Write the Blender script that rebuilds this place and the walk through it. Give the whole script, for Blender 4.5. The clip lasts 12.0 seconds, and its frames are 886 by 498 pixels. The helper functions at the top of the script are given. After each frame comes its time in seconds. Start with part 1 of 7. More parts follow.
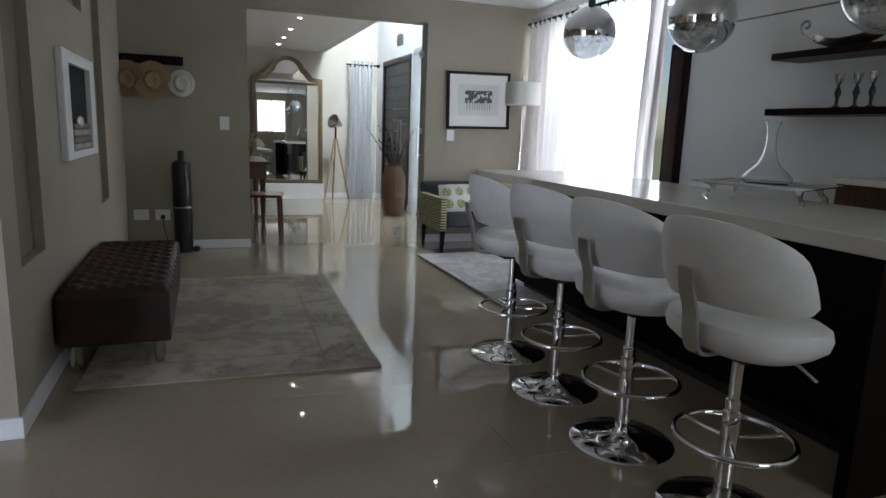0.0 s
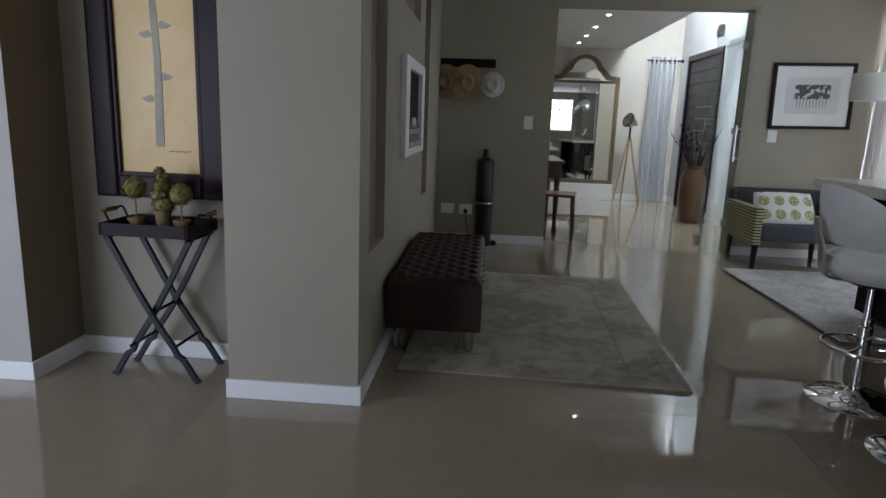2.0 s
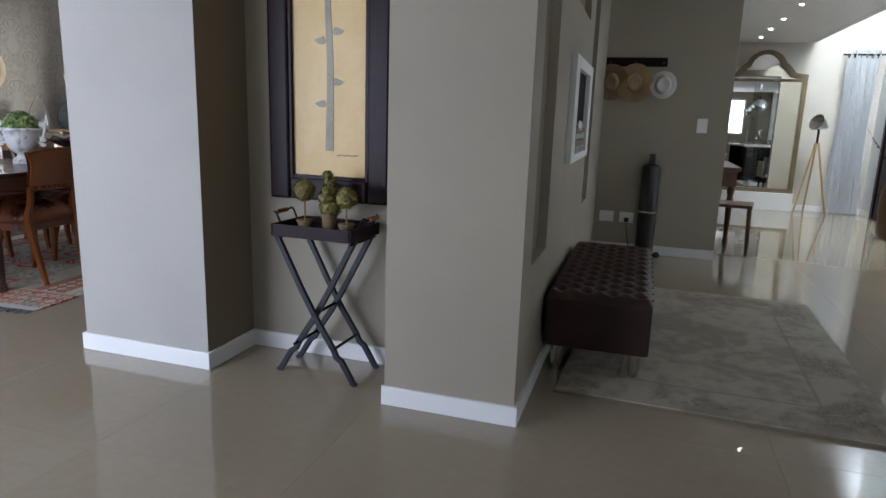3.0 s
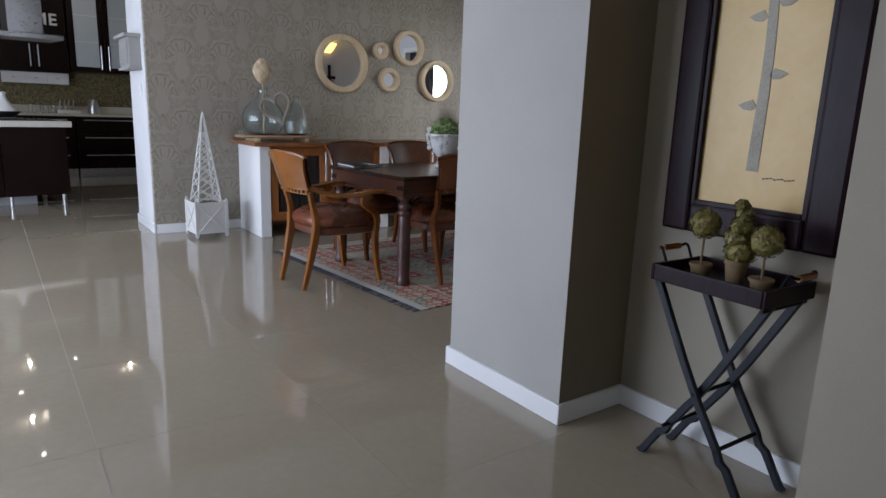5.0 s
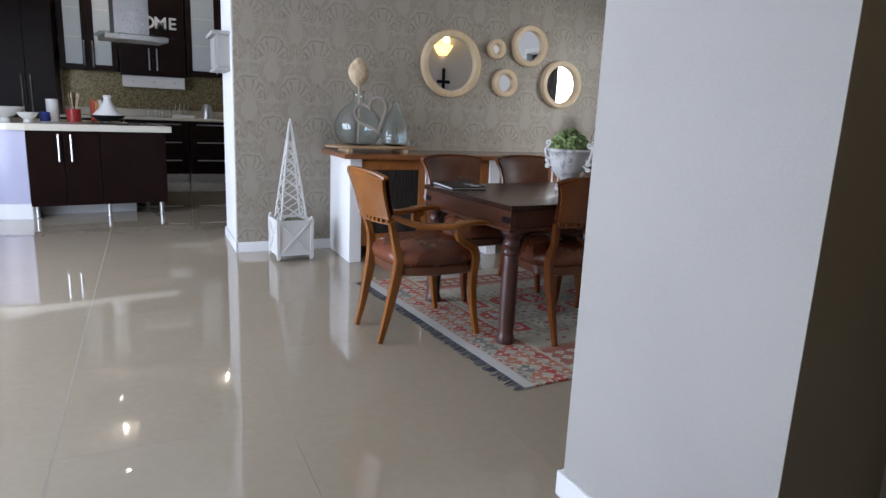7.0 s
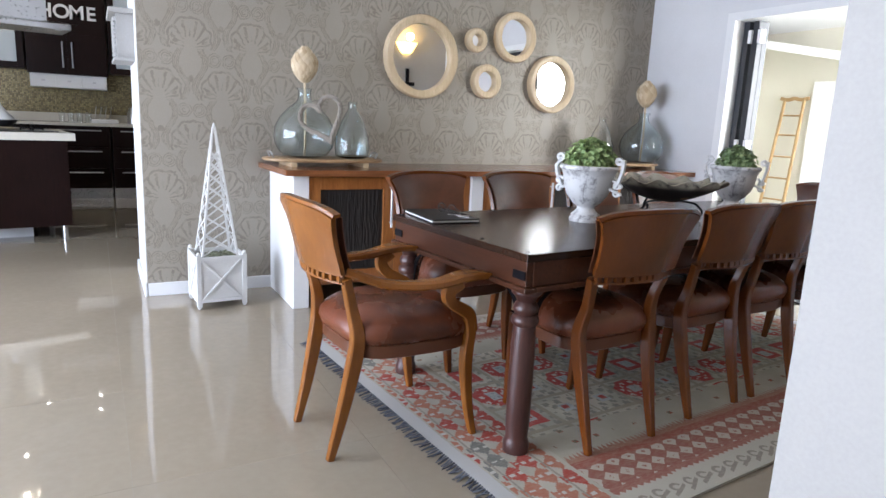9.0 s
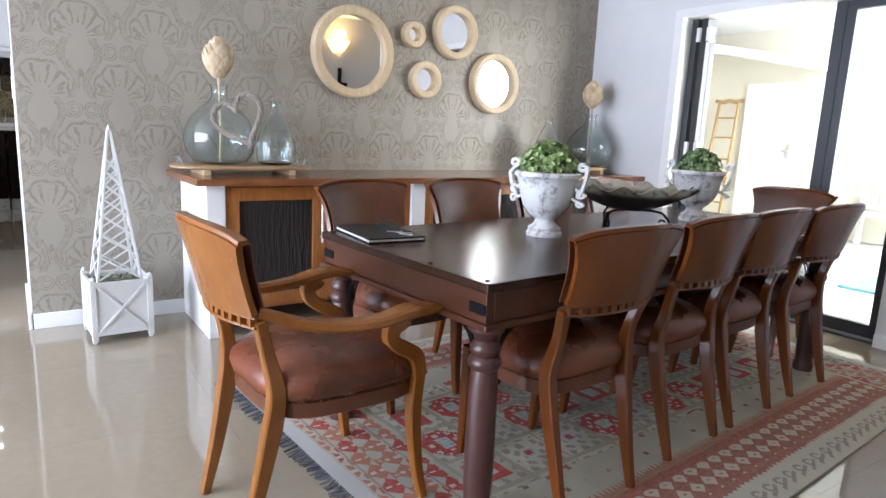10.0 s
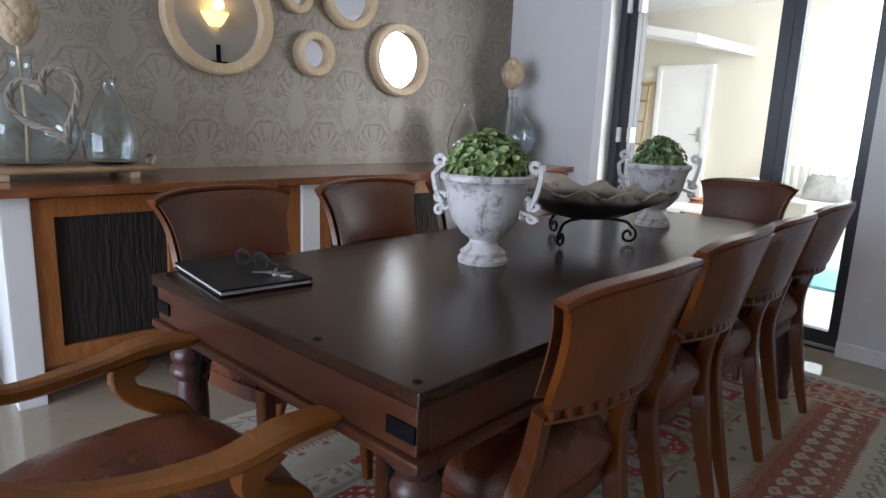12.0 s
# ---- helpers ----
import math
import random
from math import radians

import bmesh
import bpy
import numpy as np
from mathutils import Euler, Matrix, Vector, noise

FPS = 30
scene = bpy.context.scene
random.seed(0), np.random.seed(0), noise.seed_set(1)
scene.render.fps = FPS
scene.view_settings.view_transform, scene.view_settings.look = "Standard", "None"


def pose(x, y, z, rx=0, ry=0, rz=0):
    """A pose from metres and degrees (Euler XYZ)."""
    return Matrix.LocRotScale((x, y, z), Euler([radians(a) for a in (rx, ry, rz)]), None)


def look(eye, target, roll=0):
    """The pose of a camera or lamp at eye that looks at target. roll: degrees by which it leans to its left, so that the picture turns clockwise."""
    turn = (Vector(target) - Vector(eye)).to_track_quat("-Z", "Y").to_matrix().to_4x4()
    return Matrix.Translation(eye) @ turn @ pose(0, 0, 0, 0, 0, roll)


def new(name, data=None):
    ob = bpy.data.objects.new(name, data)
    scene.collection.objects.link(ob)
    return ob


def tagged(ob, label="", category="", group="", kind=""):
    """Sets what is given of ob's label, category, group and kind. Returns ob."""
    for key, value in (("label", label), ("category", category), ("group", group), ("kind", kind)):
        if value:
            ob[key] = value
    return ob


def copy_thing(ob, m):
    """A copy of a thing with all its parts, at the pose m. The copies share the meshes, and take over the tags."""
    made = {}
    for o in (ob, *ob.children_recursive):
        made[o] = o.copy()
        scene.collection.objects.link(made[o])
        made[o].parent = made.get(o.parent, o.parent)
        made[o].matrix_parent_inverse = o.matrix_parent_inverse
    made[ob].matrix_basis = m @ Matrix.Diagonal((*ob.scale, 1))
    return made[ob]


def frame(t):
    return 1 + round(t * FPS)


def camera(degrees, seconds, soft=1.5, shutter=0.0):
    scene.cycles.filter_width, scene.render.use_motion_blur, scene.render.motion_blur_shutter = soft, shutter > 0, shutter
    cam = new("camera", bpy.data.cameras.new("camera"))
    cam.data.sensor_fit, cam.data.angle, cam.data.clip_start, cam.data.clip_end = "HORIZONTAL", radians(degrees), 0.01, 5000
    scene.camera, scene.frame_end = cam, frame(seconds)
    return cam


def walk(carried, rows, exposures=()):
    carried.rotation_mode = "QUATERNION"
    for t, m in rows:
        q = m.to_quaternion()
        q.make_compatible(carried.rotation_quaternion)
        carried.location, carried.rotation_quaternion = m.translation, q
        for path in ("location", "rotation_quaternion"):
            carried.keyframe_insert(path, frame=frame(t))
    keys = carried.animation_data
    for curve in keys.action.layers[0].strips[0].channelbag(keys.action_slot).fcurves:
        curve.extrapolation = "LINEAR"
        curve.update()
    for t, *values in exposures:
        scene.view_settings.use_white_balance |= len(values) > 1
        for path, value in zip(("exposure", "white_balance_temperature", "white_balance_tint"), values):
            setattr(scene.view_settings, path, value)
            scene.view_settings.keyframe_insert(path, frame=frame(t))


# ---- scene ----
cam = camera(70.0, 12.0)
PATH = [
    (0, (0.139, 0.911, 1.214), (0.834, 2.75, 0.846), 2.1),
    (0.5, (0.098, 0.942, 1.21), (0.603, 2.84, 0.833), 2.1),
    (1, (0.07, 0.972, 1.204), (0.381, 2.909, 0.813), 2.1),
    (1.5, (0.024, 1.006, 1.209), (0.124, 2.963, 0.81), 2.1),
    (2, (-0.047, 1.071, 1.216), (-0.177, 3.026, 0.813), 2.1),
    (2.5, (-0.132, 1.13, 1.218), (-0.451, 3.062, 0.811), 2.2),
    (3, (-0.150, 1.218, 1.221), (-0.728, 3.087, 0.809), 1.9),
    (3.5, (-0.185, 1.360, 1.229), (-1.138, 3.070, 0.812), 1.9),
    (3.7, (-0.222, 1.396, 1.226), (-1.308, 3.024, 0.808), 2.0),
    (5.3, (-0.524, 1.959, 1.2), (-2.161, 3.027, 0.775), 2.1),
    (5.5, (-0.599, 2.026, 1.211), (-2.265, 3.046, 0.785), 2.2),
    (6, (-0.796, 2.229, 1.193), (-2.54, 3.11, 0.768), 2.2),
    (6.5, (-1.02, 2.315, 1.209), (-2.787, 3.15, 0.787), 2.4),
    (7, (-1.253, 2.418, 1.212), (-3.022, 3.252, 0.795), 2.5),
    (8.8, (-2.216, 2.76, 1.2), (-3.948, 3.679, 0.807), 2.7),
    (9, (-2.305, 2.823, 1.191), (-4.022, 3.771, 0.801), 2.7),
    (9.5, (-2.498, 2.948, 1.188), (-4.162, 3.993, 0.81), 2.6),
    (10, (-2.682, 3.023, 1.18), (-4.3, 4.139, 0.809), 2.6),
    (10.5, (-2.838, 3.098, 1.174), (-4.369, 4.33, 0.801), 2.4),
    (11, (-3.026, 3.245, 1.172), (-4.494, 4.545, 0.78), 2.3),
    (11.5, (-3.189, 3.409, 1.177), (-4.638, 4.728, 0.777), 2.2),
    (12, (-3.318, 3.485, 1.181), (-4.745, 4.828, 0.778), 2.2),
]
EXPOSURES = [(0, -0.43), (0.5, -0.68), (1.0, -1.02), (1.5, -0.92), (2.0, -0.72), (2.5, -0.37), (3.5, -0.25), (5.5, -0.78), (6.0, -0.62), (6.5, -0.33), (7.0, -0.2), (9.0, 0.43), (10.0, 0.6), (10.5, 0.35), (11.0, 0.16), (12, -0.27)]
walk(cam, [(t, look(eye, target, roll)) for t, eye, target, roll in PATH], EXPOSURES)

# ---- sky, sun and the light of the windows ----
world = bpy.data.worlds.new("sky")
scene.world = world
world.use_nodes = True
sky = world.node_tree.nodes.new("ShaderNodeTexSky")
sky.sky_type, sky.sun_disc = "NISHITA", False
sky.sun_elevation, sky.sun_rotation = radians(74), radians(160)
world.node_tree.links.new(sky.outputs[0], world.node_tree.nodes["Background"].inputs[0])
world.node_tree.nodes["Background"].inputs[1].default_value = 0.12
sun = new("sun", bpy.data.lights.new("sun", "SUN"))
sun.data.energy, sun.data.angle, sun.data.color = 3.0, radians(0.5), (1.0, 0.95, 0.88)
sun.matrix_world = look((0, 0, 10), (-1.0, 2.7, 0))


def window_light(name, place, target, width, height, watts, color):
    lamp = new(name, bpy.data.lights.new(name, "AREA"))
    lamp.data.shape, lamp.data.size, lamp.data.size_y = "RECTANGLE", width, height
    lamp.data.energy, lamp.data.color = watts, color
    lamp.matrix_world = look(place, target)
    return lamp


window_light("garden_window_light", (-5.0, -0.42, 1.3), (-5.0, 5, 1.3), 4.3, 2.1, 345, (0.70, 0.785, 1.0))
window_light("curtain_window_light", (3.95, 6.2, 1.25), (0, 6.2, 1.25), 2.2, 2.2, 170, (0.82, 0.90, 1.0))
window_light("patio_light", (-2.6, 10.2, 1.9), (-8, 10.4, 1.2), 4.2, 2.6, 640, (0.92, 0.95, 1.0))
window_light("lounge_window_light", (3.35, 8.68, 1.15), (0, 8.68, 1.15), 1.75, 2.2, 22, (0.94, 0.96, 1.0))
window_light("light_well_light", (2.5, 9.75, 3.85), (2.0, 9.75, 0), 0.8, 3.6, 880, (0.80, 0.90, 1.0))
window_light("hall_window_light", (2.35, -0.93, 1.75), (2.35, 5, 1.3), 0.95, 1.1, 34, (0.86, 0.93, 1.0))
for x, y in ((-11.5, 2.09), (-10.7, 3.36), (-9.47, 2.01)):
    lamp = new("kitchen_downlight_light", bpy.data.lights.new("kitchen_downlight_light", "POINT"))
    lamp.data.energy, lamp.data.color, lamp.data.shadow_soft_size = 5.0, (1.0, 0.86, 0.70), 0.02
    lamp.location = (x, y, 2.79)


# ---- mesh helpers ----
def xform(bm, vs, m):
    if m is not None:
        bmesh.ops.transform(bm, matrix=m, verts=vs)
    return vs


def box(bm, x0, x1, y0, y1, z0, z1, m=None, bevel=0.0, seg=2):
    vs = bmesh.ops.create_cube(bm, size=1.0)["verts"]
    for v in vs:
        v.co = Vector((x0 + (v.co.x + 0.5) * (x1 - x0), y0 + (v.co.y + 0.5) * (y1 - y0), z0 + (v.co.z + 0.5) * (z1 - z0)))
    if bevel:
        es = list({e for v in vs for e in v.link_edges})
        out = bmesh.ops.bevel(bm, geom=es, offset=bevel, segments=seg, affect="EDGES", profile=0.6)
        vs = list({v for f in out["faces"] for v in f.verts} | {v for v in vs if v.is_valid})
    return xform(bm, vs, m)


def lathe(bm, profile, seg=24, m=None, squash=None):
    """A turned shape: profile is (radius, height) from the bottom to the top."""
    rings, vs = [], []
    for r, z in profile:
        ring = [bm.verts.new((r * math.cos(2 * math.pi * k / seg), r * math.sin(2 * math.pi * k / seg), z)) for k in range(seg)]
        rings.append(ring)
        vs += ring
    for a, b in zip(rings, rings[1:]):
        for k in range(seg):
            bm.faces.new((a[k], a[(k + 1) % seg], b[(k + 1) % seg], b[k]))
    if profile[0][0] > 1e-5:
        bm.faces.new(rings[0][::-1])
    if profile[-1][0] > 1e-5:
        bm.faces.new(rings[-1])
    bmesh.ops.remove_doubles(bm, verts=vs, dist=1e-6)
    vs = [v for v in vs if v.is_valid]
    return xform(bm, vs, m)


def loft(bm, sections, m=None, closed=False):
    """Rings of points, joined one to the next and capped."""
    rings = [[bm.verts.new(p) for p in s] for s in sections]
    n = len(rings[0])
    pairs = list(zip(rings, rings[1:])) + ([(rings[-1], rings[0])] if closed else [])
    for a, b in pairs:
        for k in range(n):
            bm.faces.new((a[k], a[(k + 1) % n], b[(k + 1) % n], b[k]))
    if not closed:
        bm.faces.new(rings[0][::-1])
        bm.faces.new(rings[-1])
    return xform(bm, [v for r in rings for v in r], m)


def spline(points, steps=6):
    """A smooth line through the points (Catmull-Rom)."""
    ps = [Vector(p) for p in points]
    ps = [2 * ps[0] - ps[1]] + ps + [2 * ps[-1] - ps[-2]]
    out = []
    for a, b, c, d in zip(ps, ps[1:], ps[2:], ps[3:]):
        for k in range(steps):
            t = k / steps
            out.append(0.5 * (2 * b + (c - a) * t + (2 * a - 5 * b + 4 * c - d) * t * t + (3 * b - a - 3 * c + d) * t ** 3))
    out.append(ps[-2])
    return out


def tube(bm, points, radius, seg=8, m=None, closed=False):
    """A round bar along the points; radius is a number or one for each point."""
    ps = [Vector(p) for p in points]
    n = len(ps)
    radii = radius if isinstance(radius, (list, tuple)) else [radius] * n
    sections, side = [], None
    for k, p in enumerate(ps):
        if closed:
            way = ps[(k + 1) % n] - ps[k - 1]
        else:
            way = ps[min(k + 1, n - 1)] - ps[max(k - 1, 0)]
        way.normalize()
        if side is None:
            side = way.orthogonal().normalized()
        side = (side - way * side.dot(way)).normalized()
        up = way.cross(side)
        sections.append([p + radii[k] * (math.cos(2 * math.pi * j / seg) * side + math.sin(2 * math.pi * j / seg) * up) for j in range(seg)])
    return loft(bm, sections, m, closed)


def bar(bm, points, sizes, side=(1, 0, 0), m=None, round_=0.25):
    """A bar of rounded rectangular section along the points; sizes are (width along side, depth)."""
    ps = [Vector(p) for p in points]
    n = len(ps)
    if not isinstance(sizes, list):
        sizes = [sizes] * n
    elif len(sizes) != n:
        sizes = [tuple(np.interp(k / (n - 1) * (len(sizes) - 1), range(len(sizes)), [s[c] for s in sizes]) for c in (0, 1)) for k in range(n)]
    sections = []
    for k, p in enumerate(ps):
        way = (ps[min(k + 1, n - 1)] - ps[max(k - 1, 0)]).normalized()
        s = Vector(side)
        s = (s - way * s.dot(way)).normalized()
        d = way.cross(s)
        w, h = sizes[k][0] / 2, sizes[k][1] / 2
        c = min(w, h) * round_
        corners = [(w, h - c), (w - c, h), (c - w, h), (-w, h - c), (-w, c - h), (c - w, -h), (w - c, -h), (w, c - h)]
        sections.append([p + s * a + d * b for a, b in corners])
    return loft(bm, sections, m)


def sheet(bm, f, nu, nv, thick=0.0, m=None):
    """A surface f(u, v) with u, v in 0..1, given a thickness."""
    g = [[bm.verts.new(f(i / nu, j / nv)) for j in range(nv + 1)] for i in range(nu + 1)]
    faces = [bm.faces.new((g[i][j], g[i + 1][j], g[i + 1][j + 1], g[i][j + 1])) for i in range(nu) for j in range(nv)]
    vs = [v for row in g for v in row]
    if thick:
        before = set(bm.verts)
        bmesh.ops.recalc_face_normals(bm, faces=faces)
        bmesh.ops.solidify(bm, geom=faces, thickness=thick)
        vs += [v for v in bm.verts if v not in before]
    return xform(bm, vs, m)


def ball(bm, r, place, scale=(1, 1, 1), sub=2):
    vs = bmesh.ops.create_icosphere(bm, subdivisions=sub, radius=r)["verts"]
    for v in vs:
        v.co = Vector((v.co.x * scale[0], v.co.y * scale[1], v.co.z * scale[2])) + Vector(place)
    return vs


def spiral(cx, cz, r0, r1, a0, a1, y=0.0, steps=18):
    """Points of a scroll in the xz plane."""
    return [(cx + (r0 + (r1 - r0) * k / steps) * math.cos(a0 + (a1 - a0) * k / steps), y, cz + (r0 + (r1 - r0) * k / steps) * math.sin(a0 + (a1 - a0) * k / steps)) for k in range(steps + 1)]


def finish(bm, name, material, smooth=False):
    bmesh.ops.recalc_face_normals(bm, faces=bm.faces[:])
    me = bpy.data.meshes.new(name)
    bm.to_mesh(me)
    bm.free()
    me.materials.append(material)
    if smooth:
        me.polygons.foreach_set("use_smooth", [True] * len(me.polygons))
        me.set_sharp_from_angle(angle=radians(38))
    return me


def part(name, bm, material, parent=None, label="", smooth=False, m=None):
    ob = new(name, finish(bm, name, material, smooth))
    ob.parent = parent
    if m is not None:
        ob.matrix_basis = m
    if label:
        ob["label"] = label
    return ob


def boxes(name, material, specs, parent=None, label="", bevel=0.0, m=None):
    bm = bmesh.new()
    for c in specs:
        box(bm, *c, bevel=bevel)
    return part(name, bm, material, parent, label, m=m)


def thing(name, label, category, group="", m=None):
    ob = tagged(new(name), label, category, group)
    if m is not None:
        ob.matrix_basis = m
    return ob


def struct(name, material, specs, label="", category="wall", bevel=0.0):
    return tagged(boxes(name, material, specs, bevel=bevel), label, category, kind="structure")


# ---- materials ----
class Val:
    """A number in a shader, with arithmetic."""

    def __init__(self, nt, v):
        self.nt, self.v = nt, v

    def op(self, kind, *others):
        node = self.nt.nodes.new("ShaderNodeMath")
        node.operation = kind
        for slot, o in zip(node.inputs, (self, *others)):
            o = o.v if isinstance(o, Val) else o
            if isinstance(o, (int, float)):
                slot.default_value = o
            else:
                self.nt.links.new(o, slot)
        return Val(self.nt, node.outputs[0])

    def __add__(self, o): return self.op("ADD", o)
    def __sub__(self, o): return self.op("SUBTRACT", o)
    def __rsub__(self, o): return Val(self.nt, o).op("SUBTRACT", self)
    def __mul__(self, o): return self.op("MULTIPLY", o)
    def __truediv__(self, o): return self.op("DIVIDE", o)
    def __radd__(self, o): return self.op("ADD", o)
    def __rmul__(self, o): return self.op("MULTIPLY", o)
    def abs(self): return self.op("ABSOLUTE")
    def frac(self): return self.op("FRACT")
    def floor(self): return self.op("FLOOR")
    def sin(self): return self.op("SINE")
    def min(self, o): return self.op("MINIMUM", o)
    def max(self, o): return self.op("MAXIMUM", o)
    def lt(self, o): return self.op("LESS_THAN", o)
    def gt(self, o): return self.op("GREATER_THAN", o)
    def tri(self): return (self.frac() - 0.5).abs() * 2.0
    def hyp(self, o): return (self * self + o * o).op("SQRT")

    def soft(self, a, b):
        """0 below a, 1 above b."""
        node = self.nt.nodes.new("ShaderNodeMapRange")
        node.interpolation_type = "SMOOTHSTEP"
        self.nt.links.new(self.v, node.inputs[0])
        node.inputs[1].default_value, node.inputs[2].default_value = a, b
        return Val(self.nt, node.outputs[0])


class Mat:
    """A principled material with short ways to its nodes."""

    def __init__(self, name, color=(0.5, 0.5, 0.5), rough=0.5, metal=0.0, **more):
        self.m = bpy.data.materials.new(name)
        self.m.use_nodes = True
        self.nt = self.m.node_tree
        self.b = self.nt.nodes["Principled BSDF"]
        self.set("Base Color", color), self.set("Roughness", rough), self.set("Metallic", metal)
        for key, value in more.items():
            self.set(key.replace("_", " "), value)
        self.co = self.nt.nodes.new("ShaderNodeTexCoord").outputs["Object"]

    def set(self, slot, value):
        slot = self.b.inputs[slot]
        value = value.v if isinstance(value, Val) else value
        if isinstance(value, tuple):
            slot.default_value = (*value, 1) if len(value) == 3 and slot.type == "RGBA" else value
        elif isinstance(value, (int, float)):
            slot.default_value = value
        else:
            self.nt.links.new(value, slot)

    def xyz(self):
        node = self.nt.nodes.new("ShaderNodeSeparateXYZ")
        self.nt.links.new(self.co, node.inputs[0])
        return [Val(self.nt, o) for o in node.outputs]

    def noise(self, scale, detail=4.0, stretch=(1, 1, 1), rough=0.55, warp=0.0):
        mp = self.nt.nodes.new("ShaderNodeMapping")
        mp.inputs["Scale"].default_value = stretch
        self.nt.links.new(self.co, mp.inputs[0])
        node = self.nt.nodes.new("ShaderNodeTexNoise")
        node.inputs["Scale"].default_value, node.inputs["Detail"].default_value = scale, detail
        node.inputs["Roughness"].default_value, node.inputs["Distortion"].default_value = rough, warp
        self.nt.links.new(mp.outputs[0], node.inputs["Vector"])
        return Val(self.nt, node.outputs[0])

    def voronoi(self, scale, feature="F1"):
        node = self.nt.nodes.new("ShaderNodeTexVoronoi")
        node.feature = feature
        node.inputs["Scale"].default_value = scale
        self.nt.links.new(self.co, node.inputs["Vector"])
        return Val(self.nt, node.outputs["Distance"])

    def random(self):
        return Val(self.nt, self.nt.nodes.new("ShaderNodeObjectInfo").outputs["Random"])

    def island(self):
        return Val(self.nt, self.nt.nodes.new("ShaderNodeNewGeometry").outputs["Random Per Island"])

    def mix(self, fac, a, b):
        node = self.nt.nodes.new("ShaderNodeMix")
        node.data_type = "RGBA"
        for slot, value in ((node.inputs["Factor"], fac), (node.inputs[6], a), (node.inputs[7], b)):
            value = value.v if isinstance(value, Val) else value
            if isinstance(value, tuple):
                slot.default_value = (*value, 1)
            elif isinstance(value, (int, float)):
                slot.default_value = value
            else:
                self.nt.links.new(value, slot)
        return node.outputs[2]

    def bump(self, height, strength=0.3, distance=0.002):
        node = self.nt.nodes.new("ShaderNodeBump")
        node.inputs["Strength"].default_value, node.inputs["Distance"].default_value = strength, distance
        self.nt.links.new(height.v, node.inputs["Height"])
        self.nt.links.new(node.outputs[0], self.b.inputs["Normal"])
        return self


def painted(name, color, rough=0.7, vary=0.06, bump=0.12):
    k = Mat(name, color, rough)
    n, fine = k.noise(1.3, 5), k.noise(160, 3)
    dark = tuple(c * (1 - 2.2 * vary) for c in color)
    k.set("Base Color", k.mix((n * 0.7 + fine * 0.3).soft(0.3, 0.7), dark, color))
    k.set("Roughness", n * 0.12 + (rough - 0.06))
    k.bump(fine, bump, 0.0015)
    return k.m


def wooden(name, dark, light, rough=0.35, along="z", scale=1.0, coat=0.0, figure=1.0, gloss=0.5):
    k = Mat(name, light, rough)
    s = {"x": (1, 9, 9), "y": (9, 1, 9), "z": (9, 9, 1)}[along]
    grain = k.noise(9 * scale, 5, s, 0.6, 0.3)
    fine = k.noise(30 * scale, 3, tuple(c * 1.6 for c in s), 0.6)
    broad = k.noise(3.2, 3)
    even = tuple((p + q) / 2 for p, q in zip(dark, light))
    col = k.mix((grain * 0.7 + fine * 0.3).soft(0.18, 0.72), dark, light)
    col = k.mix(1.0 - figure, col, even) if figure < 1 else col
    col = k.mix(broad.soft(0.35, 0.72) * 0.65, col, dark)
    k.set("Specular IOR Level", gloss)
    k.set("Base Color", col)
    k.set("Roughness", grain * (0.18 * figure) + (rough - 0.08 * figure))
    if coat:
        k.set("Coat Weight", coat), k.set("Coat Roughness", 0.15)
    k.bump(fine, 0.10, 0.001)
    return k.m


def leather(name, dark, light, rough=0.38):
    k = Mat(name, light, rough)
    n, pores = k.noise(5, 4), k.voronoi(220)
    k.set("Base Color", k.mix(n.soft(0.3, 0.7), dark, light))
    k.set("Roughness", n * 0.22 + (rough - 0.1))
    k.bump(pores * 0.6 + n, 0.35, 0.003)
    return k.m


def metal(name, color, rough=0.2):
    k = Mat(name, color, rough, 1.0)
    n = k.noise(40, 3)
    k.set("Roughness", n * 0.12 + max(rough - 0.05, 0.0))
    return k.m


def glass(name, color=(1, 1, 1), rough=0.0, ior=1.45):
    k = Mat(name, color, rough, 0.0)
    k.set("Transmission Weight", 1.0), k.set("IOR", ior)
    return k.m


def clear_pane(name, color, gloss=0.03):
    """Thin glass: mostly clear, with a mirror gloss."""
    m = bpy.data.materials.new(name)
    m.use_nodes = True
    nt = m.node_tree
    nt.nodes.clear()
    out, mix = nt.nodes.new("ShaderNodeOutputMaterial"), nt.nodes.new("ShaderNodeMixShader")
    tr, gl, lw = nt.nodes.new("ShaderNodeBsdfTransparent"), nt.nodes.new("ShaderNodeBsdfGlossy"), nt.nodes.new("ShaderNodeLayerWeight")
    tr.inputs[0].default_value = (*color, 1)
    gl.inputs["Roughness"].default_value = 0.02
    lw.inputs[0].default_value = 0.5
    fac = Val(nt, lw.outputs["Facing"]).op("POWER", 5.0) * 0.45 + gloss
    nt.links.new(fac.v, mix.inputs[0])
    nt.links.new(tr.outputs[0], mix.inputs[1])
    nt.links.new(gl.outputs[0], mix.inputs[2])
    nt.links.new(mix.outputs[0], out.inputs[0])
    return m


